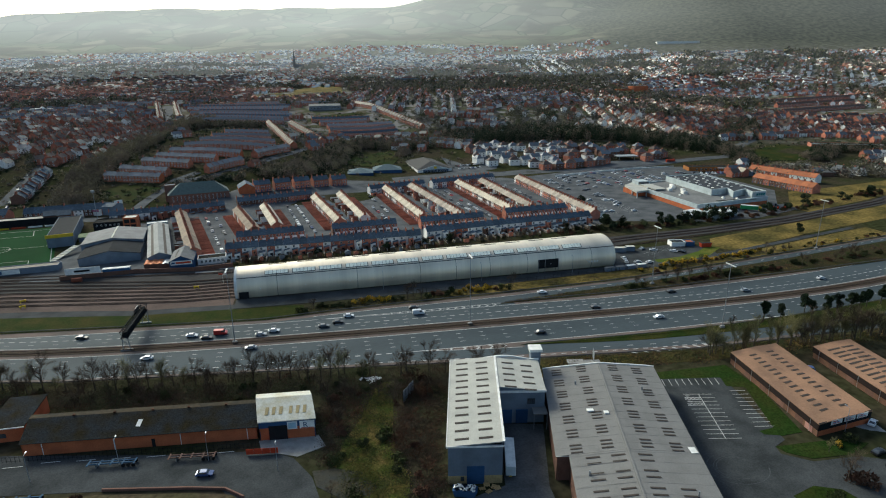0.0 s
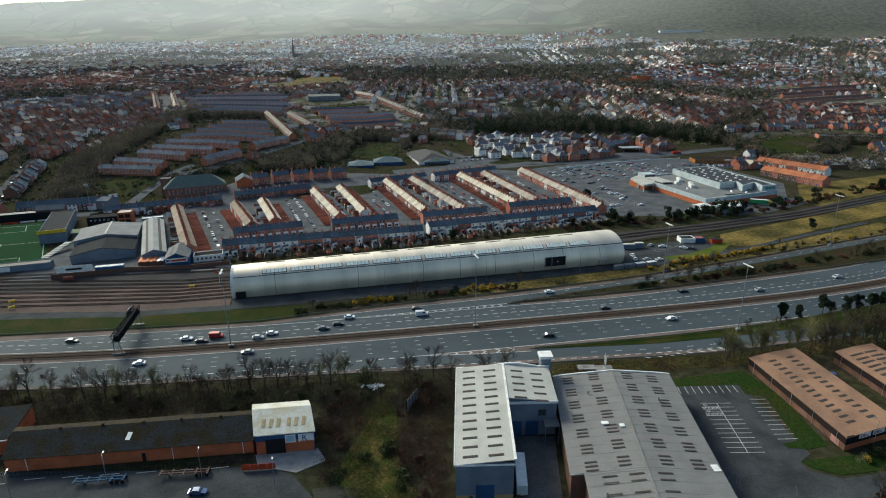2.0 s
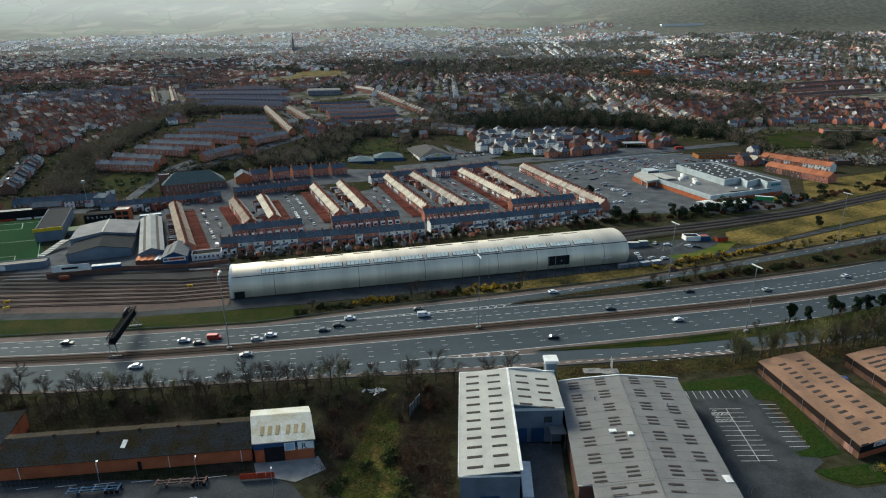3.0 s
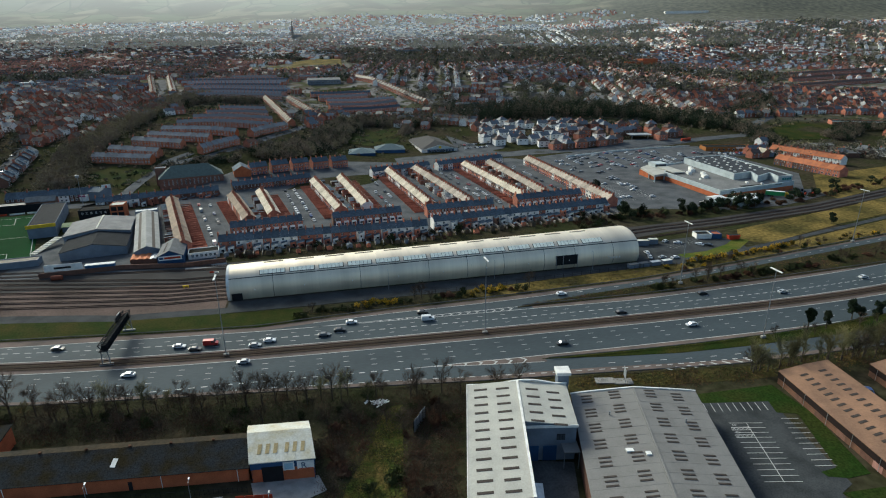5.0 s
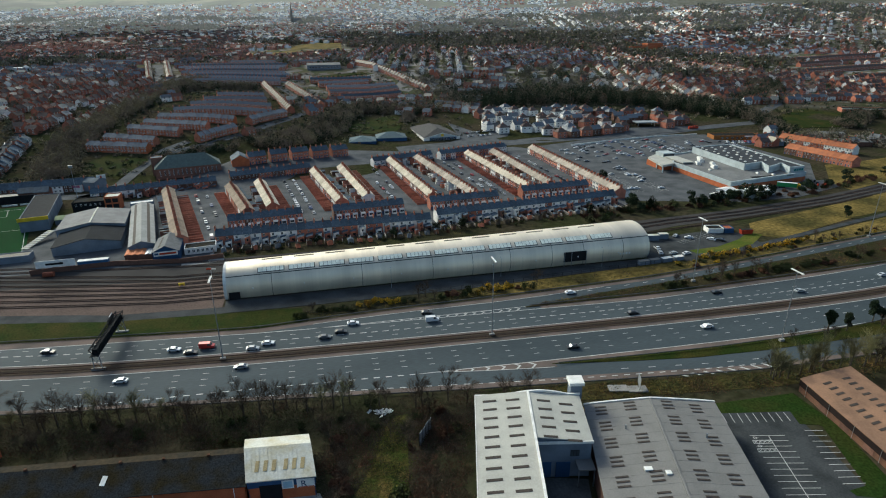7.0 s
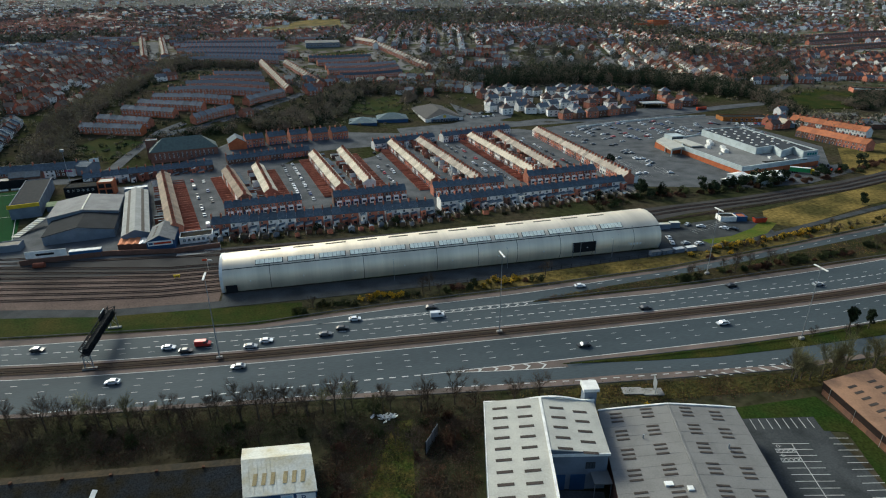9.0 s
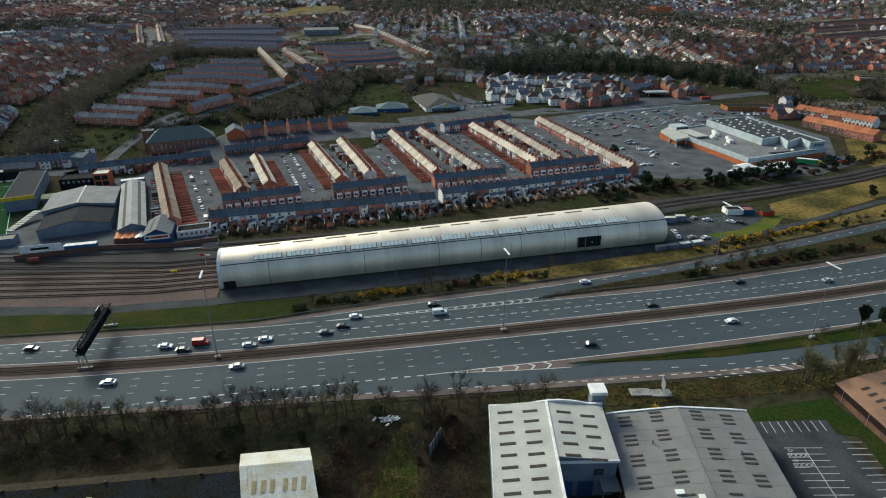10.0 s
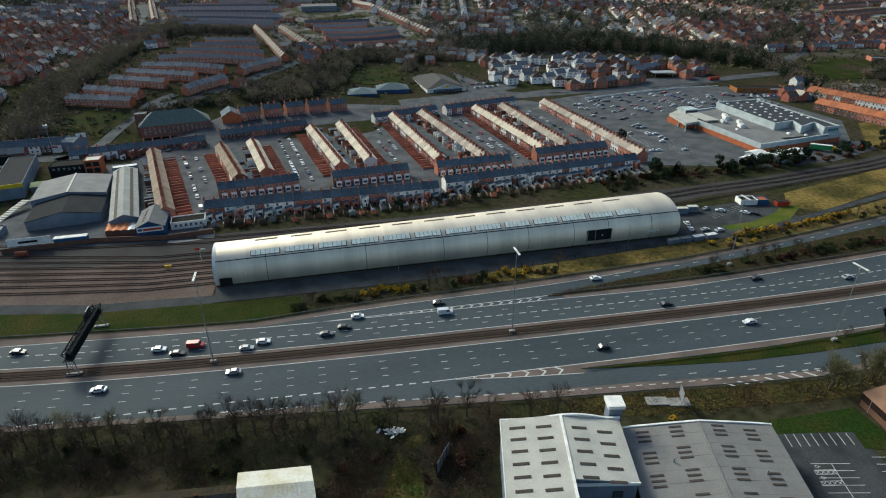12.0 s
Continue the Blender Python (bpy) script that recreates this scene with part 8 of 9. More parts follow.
def lightened(m, k, glow=0.0):
    """The same surface, k times paler to imitate haze; the farthest share the backdrop's glow."""
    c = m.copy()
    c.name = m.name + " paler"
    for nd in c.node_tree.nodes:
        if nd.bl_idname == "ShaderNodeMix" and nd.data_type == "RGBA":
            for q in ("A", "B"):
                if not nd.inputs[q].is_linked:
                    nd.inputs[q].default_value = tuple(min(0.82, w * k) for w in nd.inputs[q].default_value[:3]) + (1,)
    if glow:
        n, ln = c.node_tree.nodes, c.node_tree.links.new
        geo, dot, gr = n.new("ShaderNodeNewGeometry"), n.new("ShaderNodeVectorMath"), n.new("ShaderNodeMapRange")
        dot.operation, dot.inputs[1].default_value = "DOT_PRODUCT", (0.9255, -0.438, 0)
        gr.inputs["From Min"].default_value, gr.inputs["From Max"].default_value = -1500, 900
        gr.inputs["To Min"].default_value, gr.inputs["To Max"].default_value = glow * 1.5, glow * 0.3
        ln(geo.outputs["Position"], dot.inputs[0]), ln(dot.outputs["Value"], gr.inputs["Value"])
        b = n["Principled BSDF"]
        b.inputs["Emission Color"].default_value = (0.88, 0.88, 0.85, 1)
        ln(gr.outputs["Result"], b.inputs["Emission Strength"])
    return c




def far_house(x, y, a, w, d, h, r, wall, roof, panes):
    z, ca, sa_ = land(x, y), math.cos(a), math.sin(a)
    far_b = BANDS[band(x, y)]
    def at(p, q, s):
        return (x + p * ca - q * sa_, y + p * sa_ + q * ca, z + s)
    k, e = w / 2, d / 2
    far_b[wall].add([at(-k, -e, -2), at(k, -e, -2), at(k, e, -2), at(-k, e, -2), at(-k, -e, h), at(k, -e, h), at(k, e, h), at(-k, e, h), at(k, 0, h + r), at(-k, 0, h + r)],
                    [(0, 1, 5, 4), (1, 2, 6, 8, 5), (2, 3, 7, 6), (3, 0, 4, 9, 7)])
    o = 0.5
    far_b[roof].add([at(-k - 0.2, -e - o, h - o * r / e), at(k + 0.2, -e - o, h - o * r / e), at(k + 0.2, 0, h + r + 0.1), at(-k - 0.2, 0, h + r + 0.1), at(k + 0.2, e + o, h - o * r / e), at(-k - 0.2, e + o, h - o * r / e)],
                    [(0, 1, 2, 3), (3, 2, 4, 5)])
    if panes:
        for s in (-1, 1):
            for px in (-0.25, 0.25):
                for zz in (1.4, 4.0):
                    q = s * (e + 0.05)
                    f = (0, 1, 2, 3) if s < 0 else (3, 2, 1, 0)
                    far_b["frame"].add([at(px * w - 0.85, q, zz - 0.75), at(px * w + 0.85, q, zz - 0.75), at(px * w + 0.85, q, zz + 0.85), at(px * w - 0.85, q, zz + 0.85)], [f])
                    q = s * (e + 0.09)
                    far_b["window"].add([at(px * w - 0.5, q, zz - 0.5), at(px * w + 0.5, q, zz - 0.5), at(px * w + 0.5, q, zz + 0.6), at(px * w - 0.5, q, zz + 0.6)], [f])
        for px in (-0.42, 0.42):
            far_b["stack"].add([at(px * w - 0.5, -0.5, h + r - 0.8), at(px * w + 0.5, -0.5, h + r - 0.8), at(px * w + 0.5, 0.5, h + r - 0.8), at(px * w - 0.5, 0.5, h + r - 0.8), at(px * w - 0.5, -0.5, h + r + 1.3), at(px * w + 0.5, -0.5, h + r + 1.3), at(px * w + 0.5, 0.5, h + r + 1.3), at(px * w - 0.5, 0.5, h + r + 1.3)],
                                [(0, 1, 5, 4), (1, 2, 6, 5), (2, 3, 7, 6), (3, 0, 4, 7), (4, 5, 6, 7)])


far_t = {k: Build() for k in ("bare", "dark", "olive", "far_bare", "far_dark", "far_olive", "near_bare", "near_dark", "near_olive")}


def far_tree(x, y, r, h, kind, n, size):
    z = land(x, y)
    b = far_t[kind]
    for j in range(n):
        a, q = F.uniform(0, 6.283), r * math.sqrt(F.random())
        zz = z + h * F.uniform(0.15, 1.0) * (1 - 0.45 * (q / r) ** 2)
        px, py = x + q * math.cos(a), y + q * math.sin(a)
        ux, uy, uz = F.gauss(0, size), F.gauss(0, size), F.gauss(0, size)
        vx, vy, vz = F.gauss(0, size), F.gauss(0, size), F.gauss(0, size)
        b.add([(px - ux, py - uy, zz - uz), (px + vx, py + vy, zz + vz), (px + ux, py + uy, zz + uz), (px - vx * 0.6, py - vy * 0.6, zz - vz * 0.6)], [(0, 1, 2, 3)])


# ground already taken by the rows and fields above, as circles
TAKEN = [(x, y, r) for x, y, r in ((-175, 450, 85), (-140, 530, 60), (-170, 610, 62), (-110, 600, 40), (-220, 390, 60), (10, 650, 75), (-10, 740, 62), (-40, 800, 45), (-200, 800, 70), (-130, 790, 70), (-200, 710, 52), (-130, 700, 62), (-100, 885, 30), (-150, 885, 28), (-40, 875, 28), (-90, 1130, 95), (-30, 1180, 105), (-20, 1340, 90), (75, 720, 30), (45, 800, 28), (100, 650, 28), (190, 430, 62), (290, 430, 75), (380, 395, 60), (70, 430, 70), (0, 410, 55), (490, 380, 90), (590, 400, 70),
         (-95, 650, 60), (-60, 640, 60), (-300, 360, 60), (900, 720, 110), (1050, 890, 110), (-315, 930, 32), (-295, 880, 32), (-280, 820, 32), (-265, 760, 32), (-252, 710, 30), (-365, 950, 36), (-115, 470, 60), (0, 490, 50))]


def free(x, y, m=0):
    return all((x - cx) ** 2 + (y - cy) ** 2 > (r + m) ** 2 for cx, cy, r in TAKEN)


ROOFS = ("roof_slate", "roof_tile", "roof_brown", "roof_tile", "roof_brown", "roof_pale")


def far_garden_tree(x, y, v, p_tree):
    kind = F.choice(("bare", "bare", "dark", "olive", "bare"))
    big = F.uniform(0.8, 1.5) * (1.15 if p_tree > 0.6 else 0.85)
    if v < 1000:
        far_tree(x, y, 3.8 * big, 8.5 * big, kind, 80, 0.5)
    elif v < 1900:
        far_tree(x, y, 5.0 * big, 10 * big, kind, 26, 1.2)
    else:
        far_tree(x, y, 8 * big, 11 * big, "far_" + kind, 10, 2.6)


CELL = 240.0
for cx in range(-14, 22):
    for cy in range(0, 16):
        # each district has its own street direction and house kind
        g = random.Random(cx * 131 + cy * 7919)
        mx, my = (cx + 0.5) * CELL, (cy + 0.5) * CELL
        a0, white, slate, tone = g.choice((0.15, -0.5, 0.8, 1.35, -0.15, 0.45)), g.random(), g.random(), g.choice(("roof_tile", "roof_brown", "roof_brown", "roof_tile", "roof_slate"))
        west = mx < -270 and my < 800
        if west:
            a0, white, tone = 1.3, 0.0, "roof_brown"
        ca, sa_ = math.cos(a0), math.sin(a0)
        far_cell = math.hypot(mx - HOME[0], my - HOME[1])
        if far_cell < 420 or far_cell > 3600:
            continue
        wide, deep = (11.5, 21.0) if far_cell < 1700 else (14.5, 27.0)
        q = -CELL
        row = 0
        while q < CELL:
            row += 1
            q += deep * (1.35 if row % 2 else 0.75)
            p = -CELL + F.uniform(0, wide)
            while p < CELL:
                p += wide * (1.0 if F.random() < 0.85 else 1.9)
                lx, ly = p * ca - q * sa_, p * sa_ + q * ca
                if abs(lx) > CELL / 2 or abs(ly) > CELL / 2:
                    continue
                x, y = mx + lx, my + ly
                dx, dy = x - HOME[0], y - HOME[1]
                v, u = 0.2235 * dx + 0.9747 * dy, 0.9747 * dx - 0.2235 * dy
                if v < (520 if west else 560) or v > 3050 or abs(u / v) > 0.86:
                    continue
                t = u / v
                if (v < 690 and -0.30 < t < 0.5) or (v < 800 and 0.05 < t < 0.45) or not free(x, y):
                    continue
                p_tree = wooded(t, v, x, y)
                if v > 1500:
                    p_tree *= 0.85
                if v > 2500:
                    if p_tree > 0.5 or F.random() < 0.15 + (v - 2600) / 1300 * (1 if t < -0.3 else 0.5):
                        continue
                    x, y = x + F.uniform(-14, 14), y + F.uniform(-14, 14)
                if v < 2550 and F.random() < p_tree:
                    for k in range(4 if p_tree > 0.6 else 2):
                        far_garden_tree(x + F.uniform(-9, 9), y + F.uniform(-9, 9), v, p_tree)
                    continue
                if v < 2300 and F.random() < 0.45:
                    far_garden_tree(x - deep * 0.5 * sa_ + F.uniform(-4, 4), y + deep * 0.5 * ca, v, 0)
                # more white walls and pale roofs with distance, in place of haze
                far_off = min(max((v - 1300) / 1200, 0), 1)
                wall = "wall_white" if F.random() < (0.5 if white > 0.7 else 0.12) + 0.3 * far_off + (0.12 if t > 0.0 else 0.05) else "wall_brick"
                roof = tone if F.random() < 0.7 else F.choice(ROOFS)
                if F.random() < 0.06 + 0.18 * far_off:
                    roof = "roof_pale"
                if v > 2200 and roof in ("roof_tile", "roof_brown"):
                    roof = F.choice(("roof_pale", "roof_slate", "roof_slate"))
                far_house(x, y, a0 + F.uniform(-0.05, 0.05) + (1.571 if F.random() < 0.12 else 0), F.uniform(0.8, 1.0) * wide, F.uniform(7.5, 9.0), F.uniform(4.8, 5.8), F.uniform(2.4, 3.6), wall, roof, v < 1500)
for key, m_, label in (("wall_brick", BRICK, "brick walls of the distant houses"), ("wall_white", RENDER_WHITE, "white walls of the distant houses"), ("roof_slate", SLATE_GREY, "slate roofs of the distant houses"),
                       ("roof_tile", TILE_ROOF, "red tiled roofs of the distant houses"), ("roof_brown", TILE_BROWN, "brown roofs of the distant houses"), ("roof_pale", SLATE_PALE, "pale roofs of the distant houses"), ("window", GLASS, "windows of the distant houses"), ("frame", TRIM, "white window frames of the distant houses"), ("stack", BRICK, "brick chimneys of the distant houses")):
    # mid copies are lifted, far ones lifted and glowing, to imitate haze
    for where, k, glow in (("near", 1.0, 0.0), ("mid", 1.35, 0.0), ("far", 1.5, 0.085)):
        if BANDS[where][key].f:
            tagged(new("distant_houses", BANDS[where][key].mesh("distant_houses", m_ if where == "near" else lightened(m_, k, glow))), label, "houses", kind="stuff")
# belts of winter wood along the scarp
def belt(pts, width, every, kinds, h=(7, 12)):
    for (xa, ya), (xb, yb) in zip(pts, pts[1:]):
        l = math.hypot(xb - xa, yb - ya)
        nx, ny = -(yb - ya) / l, (xb - xa) / l
        for i in range(int(1.9 * l * width / every)):
            u, o = F.random(), F.uniform(-width / 2, width / 2)
            far_tree(xa + (xb - xa) * u + nx * o, ya + (yb - ya) * u + ny * o, F.uniform(3.0, 5.2), F.uniform(*h), "near_" + F.choice(kinds), 190, 0.30)


belt([(-254, 300), (-256, 350), (-262, 400), (-246, 480), (-225, 624), (-200, 690)], 34, 42, ("olive", "bare", "olive", "bare"))
belt([(-232, 560), (-205, 612), (-160, 632), (-118, 620)], 30, 44, ("olive", "bare", "dark", "bare"), (6, 10))
belt([(-182, 322), (-158, 334), (-122, 336)], 14, 45, ("bare", "dark"), (4, 7))
belt([(-104, 340), (-68, 376), (-42, 426), (-30, 480), (0, 545)], 36, 40, ("bare", "dark", "olive", "bare"), (7, 11))
belt([(0, 545), (60, 536), (124, 535)], 50, 40, ("dark", "bare", "olive", "bare"), (8, 12))
belt([(124, 545), (200, 560), (280, 545), (350, 530), (400, 480), (435, 420)], 74, 40, ("dark", "dark", "bare", "dark"), (11, 18))
belt([(435, 420), (430, 360), (418, 320)], 26, 40, ("bare", "dark"), (8, 13))
belt([(500, 330), (560, 370), (640, 350), (720, 330)], 26, 42, ("bare", "dark"), (6, 10))
belt([(500, 480), (560, 520), (640, 620)], 50, 45, ("dark", "bare"), (8, 14))
belt([(48, 470), (62, 540)], 14, 40, ("bare",), (5, 9))
# scrub and garden growth between the hillside rows
for i in range(3200):
    x, y = F.uniform(-420, 60), F.uniform(295, 760)
    if -112 - 40 < x < 60 and y < 345 + (x + 111) * 0.3:
        continue
    far_tree(x, y, F.uniform(1.5, 3.0), F.uniform(1.2, 3.2), F.choice(("near_bare", "near_olive", "near_dark")), 22, 0.4)
for i in range(1300):
    x, y = F.uniform(60, 760), F.uniform(395, 700)
    far_tree(x, y, F.uniform(1.5, 3.2), F.uniform(1.5, 4.5), F.choice(("near_bare", "near_olive", "near_dark")), 22, 0.45)
# the far_ woods glow a little to imitate haze
for key, m_, label in (("bare", TWIG_FAR, "leafless brown woods and street trees"), ("dark", LEAF_FAR, "dark evergreen woods and garden trees"), ("olive", OLIVE_FAR, "olive-brown winter woods"), ("far_bare", lightened(TWIG_FAR, 1.0, 0.075), "leafless woods far off"), ("far_dark", lightened(LEAF_FAR, 1.2, 0.075), "dark evergreens far off"), ("far_olive", lightened(OLIVE_FAR, 1.0, 0.075), "olive-brown woods far off"), ("near_bare", WOOD_BARE, "belt of leafless brown wood along the scarp"), ("near_dark", LEAF_DARK, "dark evergreens in the wood along the scarp"), ("near_olive", WOOD_OLIVE, "belt of olive-brown wood along the scarp")):
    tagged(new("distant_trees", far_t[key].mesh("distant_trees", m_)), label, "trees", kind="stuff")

# far landmarks
sx, sy = -92, 2100
sp = thing("church", "slender stone church spire far off", "church", pose(sx, sy, land(sx, sy)))
SPIRE = mat("grey church stone", (0.24, 0.225, 0.205), 0.9, 0.2, 0.2, 2.0)
part("tower", Build().box(-4, -4, 0, 4, 4, 34), SPIRE, sp)
part("spire", Build().tube((0, 0, 33), (0, 0, 74), 4, 0.3, 8), SPIRE, sp)
part("nave", Build().prism([(-7, 0), (7, 0), (7, 9), (0, 17), (-7, 9)], 4, 34, "x"), SPIRE, sp)
for x, y, w, d, h, r, wm, lab in ((562, 1660, 95, 24, 14, 8, SHEET_CREAM, "long cream college building among trees"), (640, 1690, 190, 20, 12, 8, CLAD_WHITE, "long pale college block among trees"), (205, 1560, 72, 24, 14, -8, CLAD_GREY, "grey office block among trees"),
                              (1562, 2330, 190, 40, 14, -20, TRIM, "long white flat-roofed building"), (-60, 1560, 90, 30, 10, 5, CLAD_WHITE, "pale low school building"), (-640, 1010, 60, 40, 8, 0, CLAD_WHITE, "white industrial roof in the distance"), (-560, 880, 90, 26, 8, 5, CLAD_WHITE, "white industrial roof in the distance"),
                              (-370, 1190, 60, 12, 12, 2, CLAD_WHITE, "pale block at the street end"), (380, 1330, 100, 18, 10, 4, BRICK_ORANGE, "red-brick institution among trees"), (700, 1060, 40, 22, 18, 2, BRICK_ORANGE, "tall red-brick house among trees"), (640, 1030, 70, 18, 12, 2, BRICK_ORANGE, "red-brick villa among trees")):
    t_ = block("distant_building", lab, "building", pose(x, y, land(x, y) - 1, 0, 0, r), w, d, h, wm, TRIM if wm is CLAD_WHITE or wm is TRIM else SHEET_ROOF)


# ---- vehicles ----
def car_meshes(paint, van=False):
    l, w = (5.2, 2.0) if van else (4.4, 1.8)
    body, glass = Build(), Build()
    if van:
        side = [(-2.6, 0.35), (2.6, 0.35), (2.6, 1.0), (1.7, 1.25), (1.2, 2.1), (-2.55, 2.15)]
        win = [(1.62, 1.3), (1.18, 2.0), (0.4, 2.02), (0.4, 1.3)]
    else:
        side = [(-2.2, 0.35), (2.2, 0.32), (2.2, 0.72), (1.15, 0.92), (0.55, 1.42), (-1.05, 1.45), (-1.85, 1.0), (-2.2, 0.95)]
        win = [(1.02, 0.95), (0.5, 1.36), (-1.0, 1.39), (-1.68, 1.0)]
    def inset(p):
        k = 0.0 if p[1] < 1.05 else (p[1] - 1.05) * (0.1 if van else 0.42)
        return k
    n = len(side)
    v = [(x, -w / 2 + inset((x, z)), z) for x, z in side] + [(x, w / 2 - inset((x, z)), z) for x, z in side]
    body.add(v, [tuple(range(n)), tuple(range(2 * n - 1, n - 1, -1))] + [((i + 1) % n, i, i + n, (i + 1) % n + n) for i in range(n)])
    for s in (-1, 1):
        q = [(x, s * (w / 2 - inset((x, z)) + 0.012), z) for x, z in win]
        glass.add(q, [(0, 1, 2, 3) if s > 0 else (3, 2, 1, 0)])
    if van:
        f = [(1.72, -0.85, 1.27), (1.72, 0.85, 1.27), (1.24, 0.8, 2.05), (1.24, -0.8, 2.05)]
        glass.add(f, [(0, 1, 2, 3)])
    else:
        glass.add([(1.13, -0.75, 0.95), (1.13, 0.75, 0.95), (0.6, 0.62, 1.41), (0.6, -0.62, 1.41)], [(0, 1, 2, 3)])
        glass.add([(-1.1, -0.6, 1.45), (-1.1, 0.6, 1.45), (-1.82, 0.72, 1.04), (-1.82, -0.72, 1.04)], [(0, 1, 2, 3)])
    wheel = Build().tube((0, -0.1, 0), (0, 0.1, 0), 0.33, 0.33, 10)
    small = Build()
    small.v, small.f, small.s = list(body.v), list(body.f), list(body.s)
    for px in (-1.35, 1.35):
        for py in (-0.8, 0.8):
            small.tube((px, py - 0.1, 0.33), (px, py + 0.1, 0.33), 0.33, 0.33, 6, 1)
    return body.mesh("body", paint), glass.mesh("windows", GLASS), wheel.mesh("wheel", TYRE), small.mesh("body", [paint, TYRE])


CARS = {(k, vn): car_meshes(p, vn) for k, p in PAINTS.items() for vn in (False, True)}


def car(x, y, deg, colour=None, van=False, z=None, where="parked at the kerb", group="parked cars"):
    colour = colour or F.choice(("white", "white", "white", "silver", "silver", "silver", "black", "black", "grey", "grey", "grey", "blue", "red"))
    bm_, gm, wm, small = CARS[(colour, van)]
    kind = "van" if van else "car"
    t = thing(kind, colour + (" van " if van else " hatchback car ") + where, kind, pose(x, y, (land(x, y) + 0.03) if z is None else z, 0, 0, deg), group)
    away = y > 160
    part("body", small if away else bm_, None, t)
    part("window_glass", gm, None, t, "dark tinted windows")
    k, e = (1.6, 0.88) if van else (1.35, 0.8)
    for px in (-k, k) if not away else ():
        for py in (-e, e):
            part("wheel", wm, None, t, "", pose(px, py, 0.33))
    return t


for x, o, c, van in ((-112, 8.5, "white", False), (-101, 9.0, "red", True), (-106, 5.6, "black", False), (-80, 8.0, "white", False), (-85, 5.2, "silver", False), (-49, 17.8, "white", False), (-54, 12.0, "black", False), (-20, 21.5, "black", False), (-19, 15.0, "white", True), (43, 27.0, "white", False),
                     (59, 5.8, "black", False), (103, 15.8, "black", False), (138, 8.8, "silver", False), (187, 12.0, "white", False), (-125, -9.5, "white", False), (-88, -6.5, "silver", False), (25, -14.0, "black", False), (-155, 12.0, "black", False), (-60, 9.0, "grey", False), (80, -10, "white", False)):
    y = mid(x) + o if o != 27.0 else 26.0
    car(x, y, math.degrees(math.atan((mid(x + 2) - mid(x - 2)) / 4)) + (180 if o < 0 else 0), c, van, 0.03, "driving on the motorway", "cars on the motorway")
# kerbside cars along the streets between the rows
def street(p0, p1, off_, every, fill):
    p0, p1 = Vector(p0), Vector(p1)
    d = (p1 - p0).normalized()
    s = Vector((-d.y, d.x))
    n = int((p1 - p0).length / every)
    for i in range(n):
        if F.random() < fill:
            q = p0 + d * (i + 0.5) * every + s * off_
            car(q.x, q.y, math.degrees(math.atan2(d.y, d.x)) + F.choice((0, 180)) + F.uniform(-3, 3), None, F.random() < 0.06)


for a, b_ in (((-112, 135), (-137, 235)), ((-64, 165), (-79, 262)), ((-4, 172), (-17, 280)), ((63, 172), (50, 292)), ((118, 180), (113, 300))):
    street(a, b_, 3.4, 5.8, 0.5)
    street(a, b_, -3.4, 5.8, 0.5)
street((-110, 143), (2, 145), 0, 6.0, 0.3)
street((10, 150), (125, 161), 0, 6.0, 0.3)
street((-295, 310), (-312, 400), 8, 5.6, 0.6)
street((-330, 255), (-212, 250), 4, 6.0, 0.5)
street((60, 330), (130, 345), 4, 6.0, 0.4)
# supermarket car park: rows of marked bays
for r, (ox, oy, n, fill) in enumerate(((162, 165, 58, 0.3), (179, 162, 62, 0.35), (196, 262, 26, 0.5), (213, 264, 26, 0.5), (230, 266, 26, 0.55), (247, 268, 25, 0.55), (264, 270, 25, 0.6), (281, 272, 24, 0.55), (298, 274, 22, 0.5), (315, 240, 30, 0.35), (330, 230, 30, 0.3))):
    o, d = Vector((ox, oy)), Vector((0.06, 0.998))
    s = Vector((-d.y, d.x))
    segs = []
    for i in range(n):
        q = o + d * (i * 2.6)
        segs.append(((q.x, q.y), (q.x + s.x * 9.6, q.y + s.y * 9.6)))
        for k in (2.5, 7.2):
            if F.random() < fill * 0.5:
                c = q + d * 1.3 + s * k
                car(c.x, c.y, math.degrees(math.atan2(s.y, s.x)) + F.choice((0, 180)), where="parked in the car park", group="cars in the car park")
    m_ = o + s * 4.8
    e_ = m_ + d * (n * 2.6)
    segs.append(((m_.x, m_.y), (e_.x, e_.y)))
    flat_lines("parking_bay", segs, 0.13, "white parking bay lines in the supermarket car park", 0.06)
for x, y, d_ in ((128, 78, 30), (133, 74, 150), (143, 69, 120), (147, 67, 120), (108, 64, 80), (106, 58, 70), (112, 56, 10), (118, 54, 10)):
    car(x, y, d_, F.choice(("white", "silver", "black")), where="parked in the depot yard", group="depot cars")
for i in range(26):
    q = Vector((332, 300)) + Vector((0.96, -0.2)) * (i % 13) * 3.0 + Vector((0.2, 0.96)) * (i // 13) * 7
    if F.random() < 0.7:
        car(q.x, q.y, 80, where="parked before the shop", group="shop cars")
for i in range(20):
    q = Vector((98, 392)) + Vector((0.95, 0.1)) * (i % 10) * 2.8 + Vector((0, 1)) * (i // 10) * 14
    if F.random() < 0.7:
        car(q.x, q.y, 90, where="parked outside the store", group="store cars")
car(-93.5, -74.4, -8, "blue", where="driving on the estate road", group="estate cars")
car(106, -66, 60, "blue", where="parked between the units", group="estate cars")
car(86, -109, 10, "black", where="parked at the estate road", group="estate cars")
car(84.5, -114.5, 10, "black", where="parked at the estate road", group="estate cars")
car(97, -97.5, 30, "white", where="parked beside the orange unit", group="estate cars")

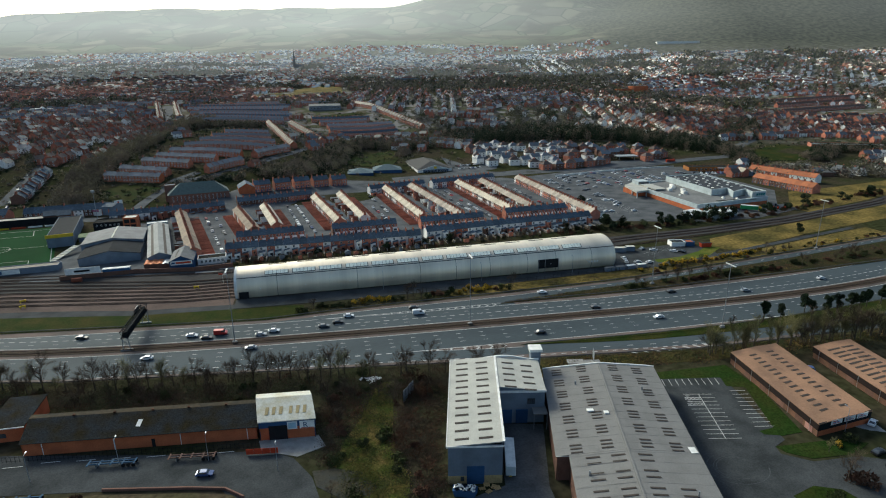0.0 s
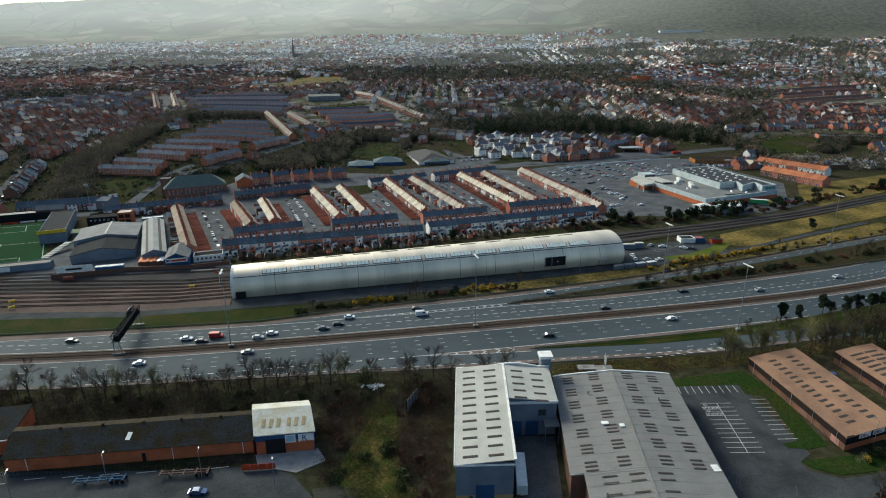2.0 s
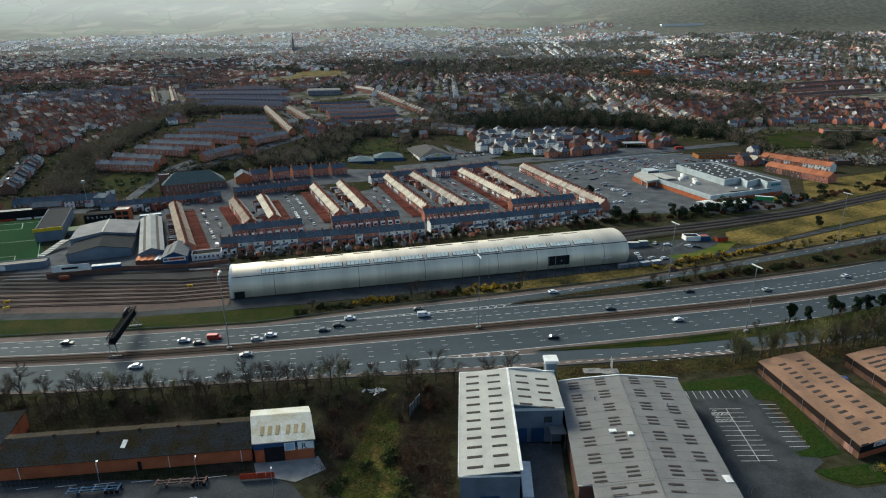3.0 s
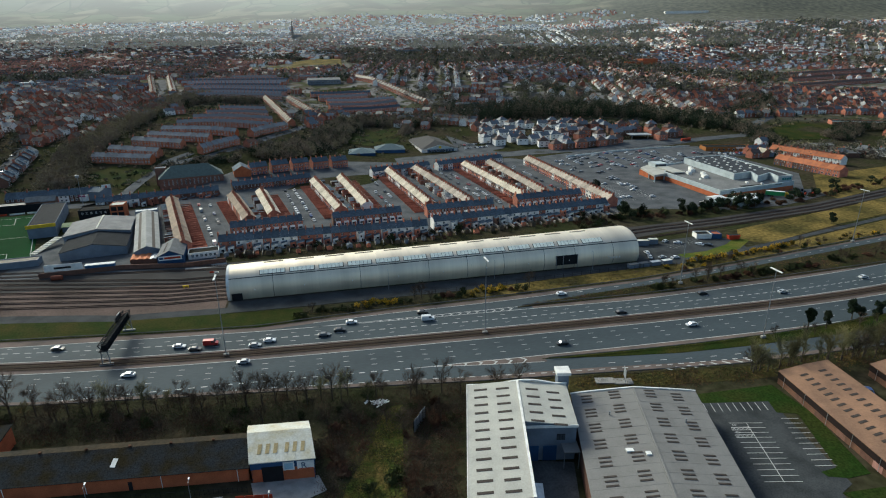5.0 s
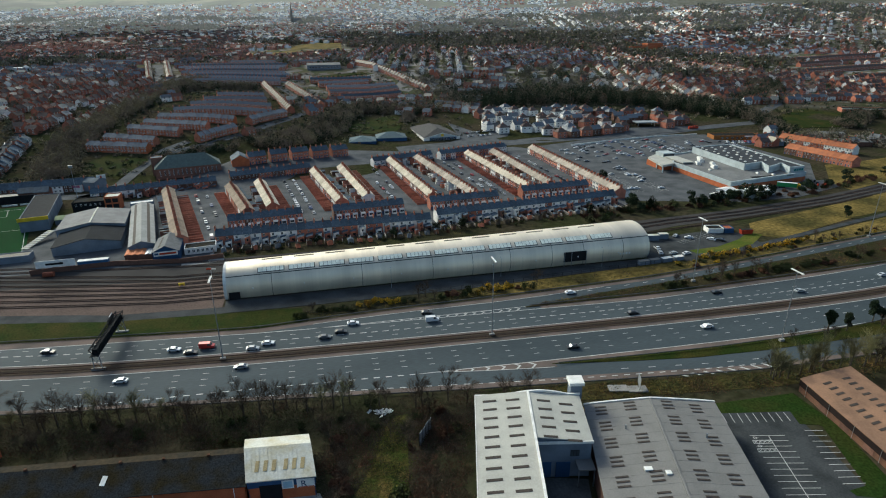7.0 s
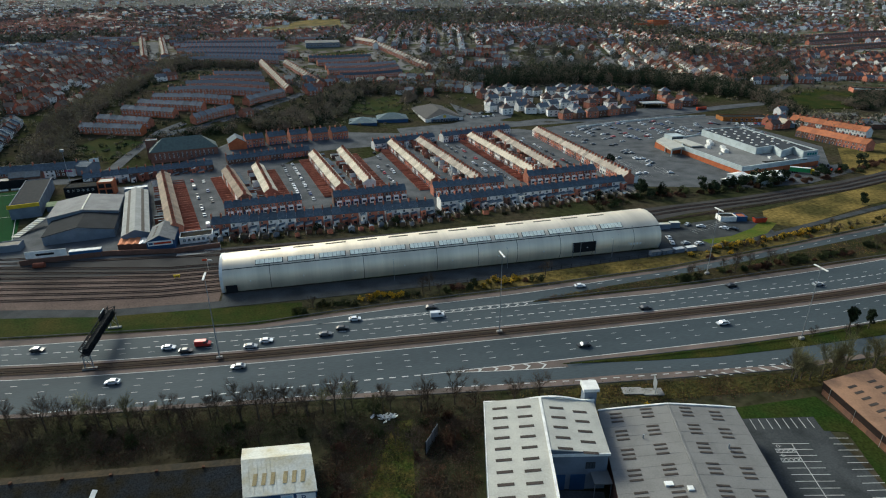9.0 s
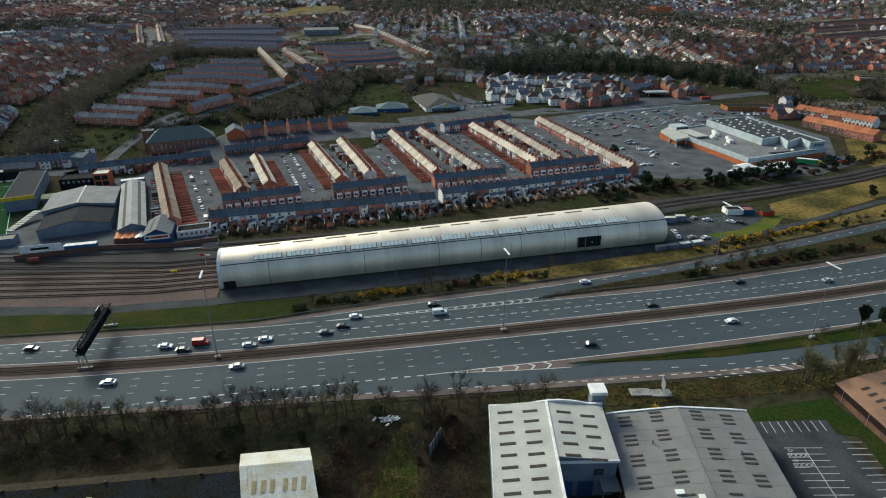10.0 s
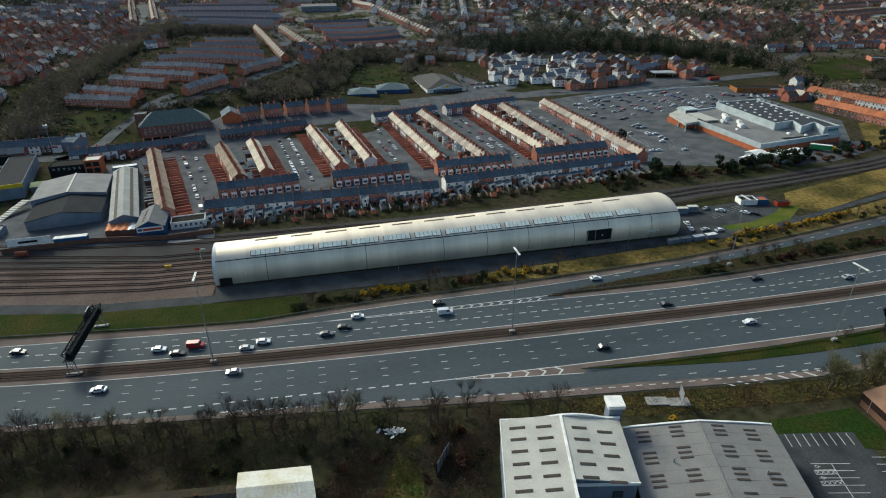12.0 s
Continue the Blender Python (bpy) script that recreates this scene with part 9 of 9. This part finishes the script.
# trailers and yard clutter in front
def trailer(x, y, deg, paint, label):
    t = thing("trailer", label, "trailer", pose(x, y, ESTATE + 0.05, 0, 0, deg))
    for dy in (-0.5, 0.5):
        part("beam", Build().box(-6.2, dy - 0.12, 1.0, 6.2, dy + 0.12, 1.3), paint, t)
    for dx in (-6, -3, 0, 3, 6):
        part("crossbar", Build().box(dx - 0.2, -1.25, 1.05, dx + 0.2, 1.25, 1.25), paint, t)
    for dx in (3.2, 4.5, 5.8):
        for dy in (-1.1, 0.85):
            part("wheel", Build().tube((dx, dy, 0.5), (dx, dy + 0.3, 0.5), 0.5, 0.5, 12), TYRE, t)
    part("leg", Build().box(-4.1, -0.7, 0, -3.9, 0.7, 1.0), STEEL, t)


TRAILER_BLUE = plain("dull blue trailer steel", (0.035, 0.085, 0.15))
trailer(-118.6, -64.3, -7, TRAILER_BLUE, "blue skeletal container trailer parked on the estate road")
trailer(-97.9, -66.5, -8, plain("brown trailer steel", (0.12, 0.07, 0.055)), "rusty brown skeletal trailer parked on the estate road")
trailer(-137.7, -74.6, -6, TRAILER_BLUE, "blue skeletal container trailer parked by the kerb")
wt = thing("semi_trailer", "white box semi-trailer parked against the warehouse", "trailer", pose(-17.0, -94.7, ESTATE, 0, 0, -17))
part("box", Build().box(0, 0, 1.2, 2.6, 12.4, 4.0), TRIM, wt)
part("rear_door", Build().box(0.1, -0.08, 1.3, 2.45, 0.0, 3.9), CLAD_WHITE, wt)
part("number_bar", Build().box(0.9, -0.12, 1.0, 1.7, -0.06, 1.2), YELLOW_PAINT, wt)
for dy in (1.5, 2.8, 4.1):
    for dx in (0.1, 2.15):
        part("wheel", Build().tube((dx, dy, 0.5), (dx + 0.3, dy, 0.5), 0.5, 0.5, 12), TYRE, wt)
skp = thing("skip", "dark blue skip heaped with rubbish by the warehouse", "skip", UNIT_A @ pose(0.9, -4.6, 0, 0, 0, -8))
part("body", Build().prism([(0.5, 0), (5.5, 0), (6.2, 1.7), (0, 1.7)], 0, 2.4, "y"), CLAD_BLUE, skp)
rb = Build()
for i in range(60):
    x, y = F.uniform(0.4, 5.6), F.uniform(0.2, 2.2)
    rb.box(-0.35, -0.2, -0.1, 0.35, 0.2, 0.1, F.choice((0, 0, 1)), pose(x, y, 1.7 + F.uniform(0, 0.6), F.uniform(-60, 60), F.uniform(-60, 60), F.uniform(0, 180)))
part("rubbish", rb, [TRIM, STEEL_DARK], skp)["kind"] = "stuff"
for i, (x, y, a) in enumerate(((8.6, -2.2, 10), (10.2, -3.4, 40), (11.6, -1.8, 70), (9.8, -1.2, 5), (12.4, -2.6, 20))):
    pt = thing("pallet", "broken wooden pallet in a loose pile", "pallet", UNIT_A @ pose(x, y, 0.05 + 0.12 * i, 4 * (i - 2), 3, a), "pallets")
    for j in range(6):
        part("board", Build().box(-0.8, -0.6 + j * 0.22, 0.12, 0.8, -0.46 + j * 0.22, 0.16), TIMBER, pt)
    for x_ in (-0.7, 0, 0.7):
        part("bearer", Build().box(x_ - 0.06, -0.6, 0, x_ + 0.06, 0.64, 0.12), TIMBER, pt)
fn = thing("fence", "orange mesh barrier beside the estate road", "fence", pose(-83.6, -68.4, ESTATE, 0, 0, -8))
for i in range(4):
    part("panel", Build().box(i * 2.2, -0.03, 0.3, i * 2.2 + 2.1, 0.03, 2.0), RED_PAINT, fn)
lf = thing("fence", "grey palisade fence along the brick unit", "fence", pose(-148.5, -56.0, ESTATE, 0, 0, -8))
for i in range(60):
    part("pale", Build().box(i * 1.15, -0.02, 0, i * 1.15 + 0.08, 0.02, 1.9), STEEL_DARK, lf)
for z in (0.4, 1.6):
    part("rail", Build().box(0, 0.02, z, 68, 0.06, z + 0.06), STEEL_DARK, lf)
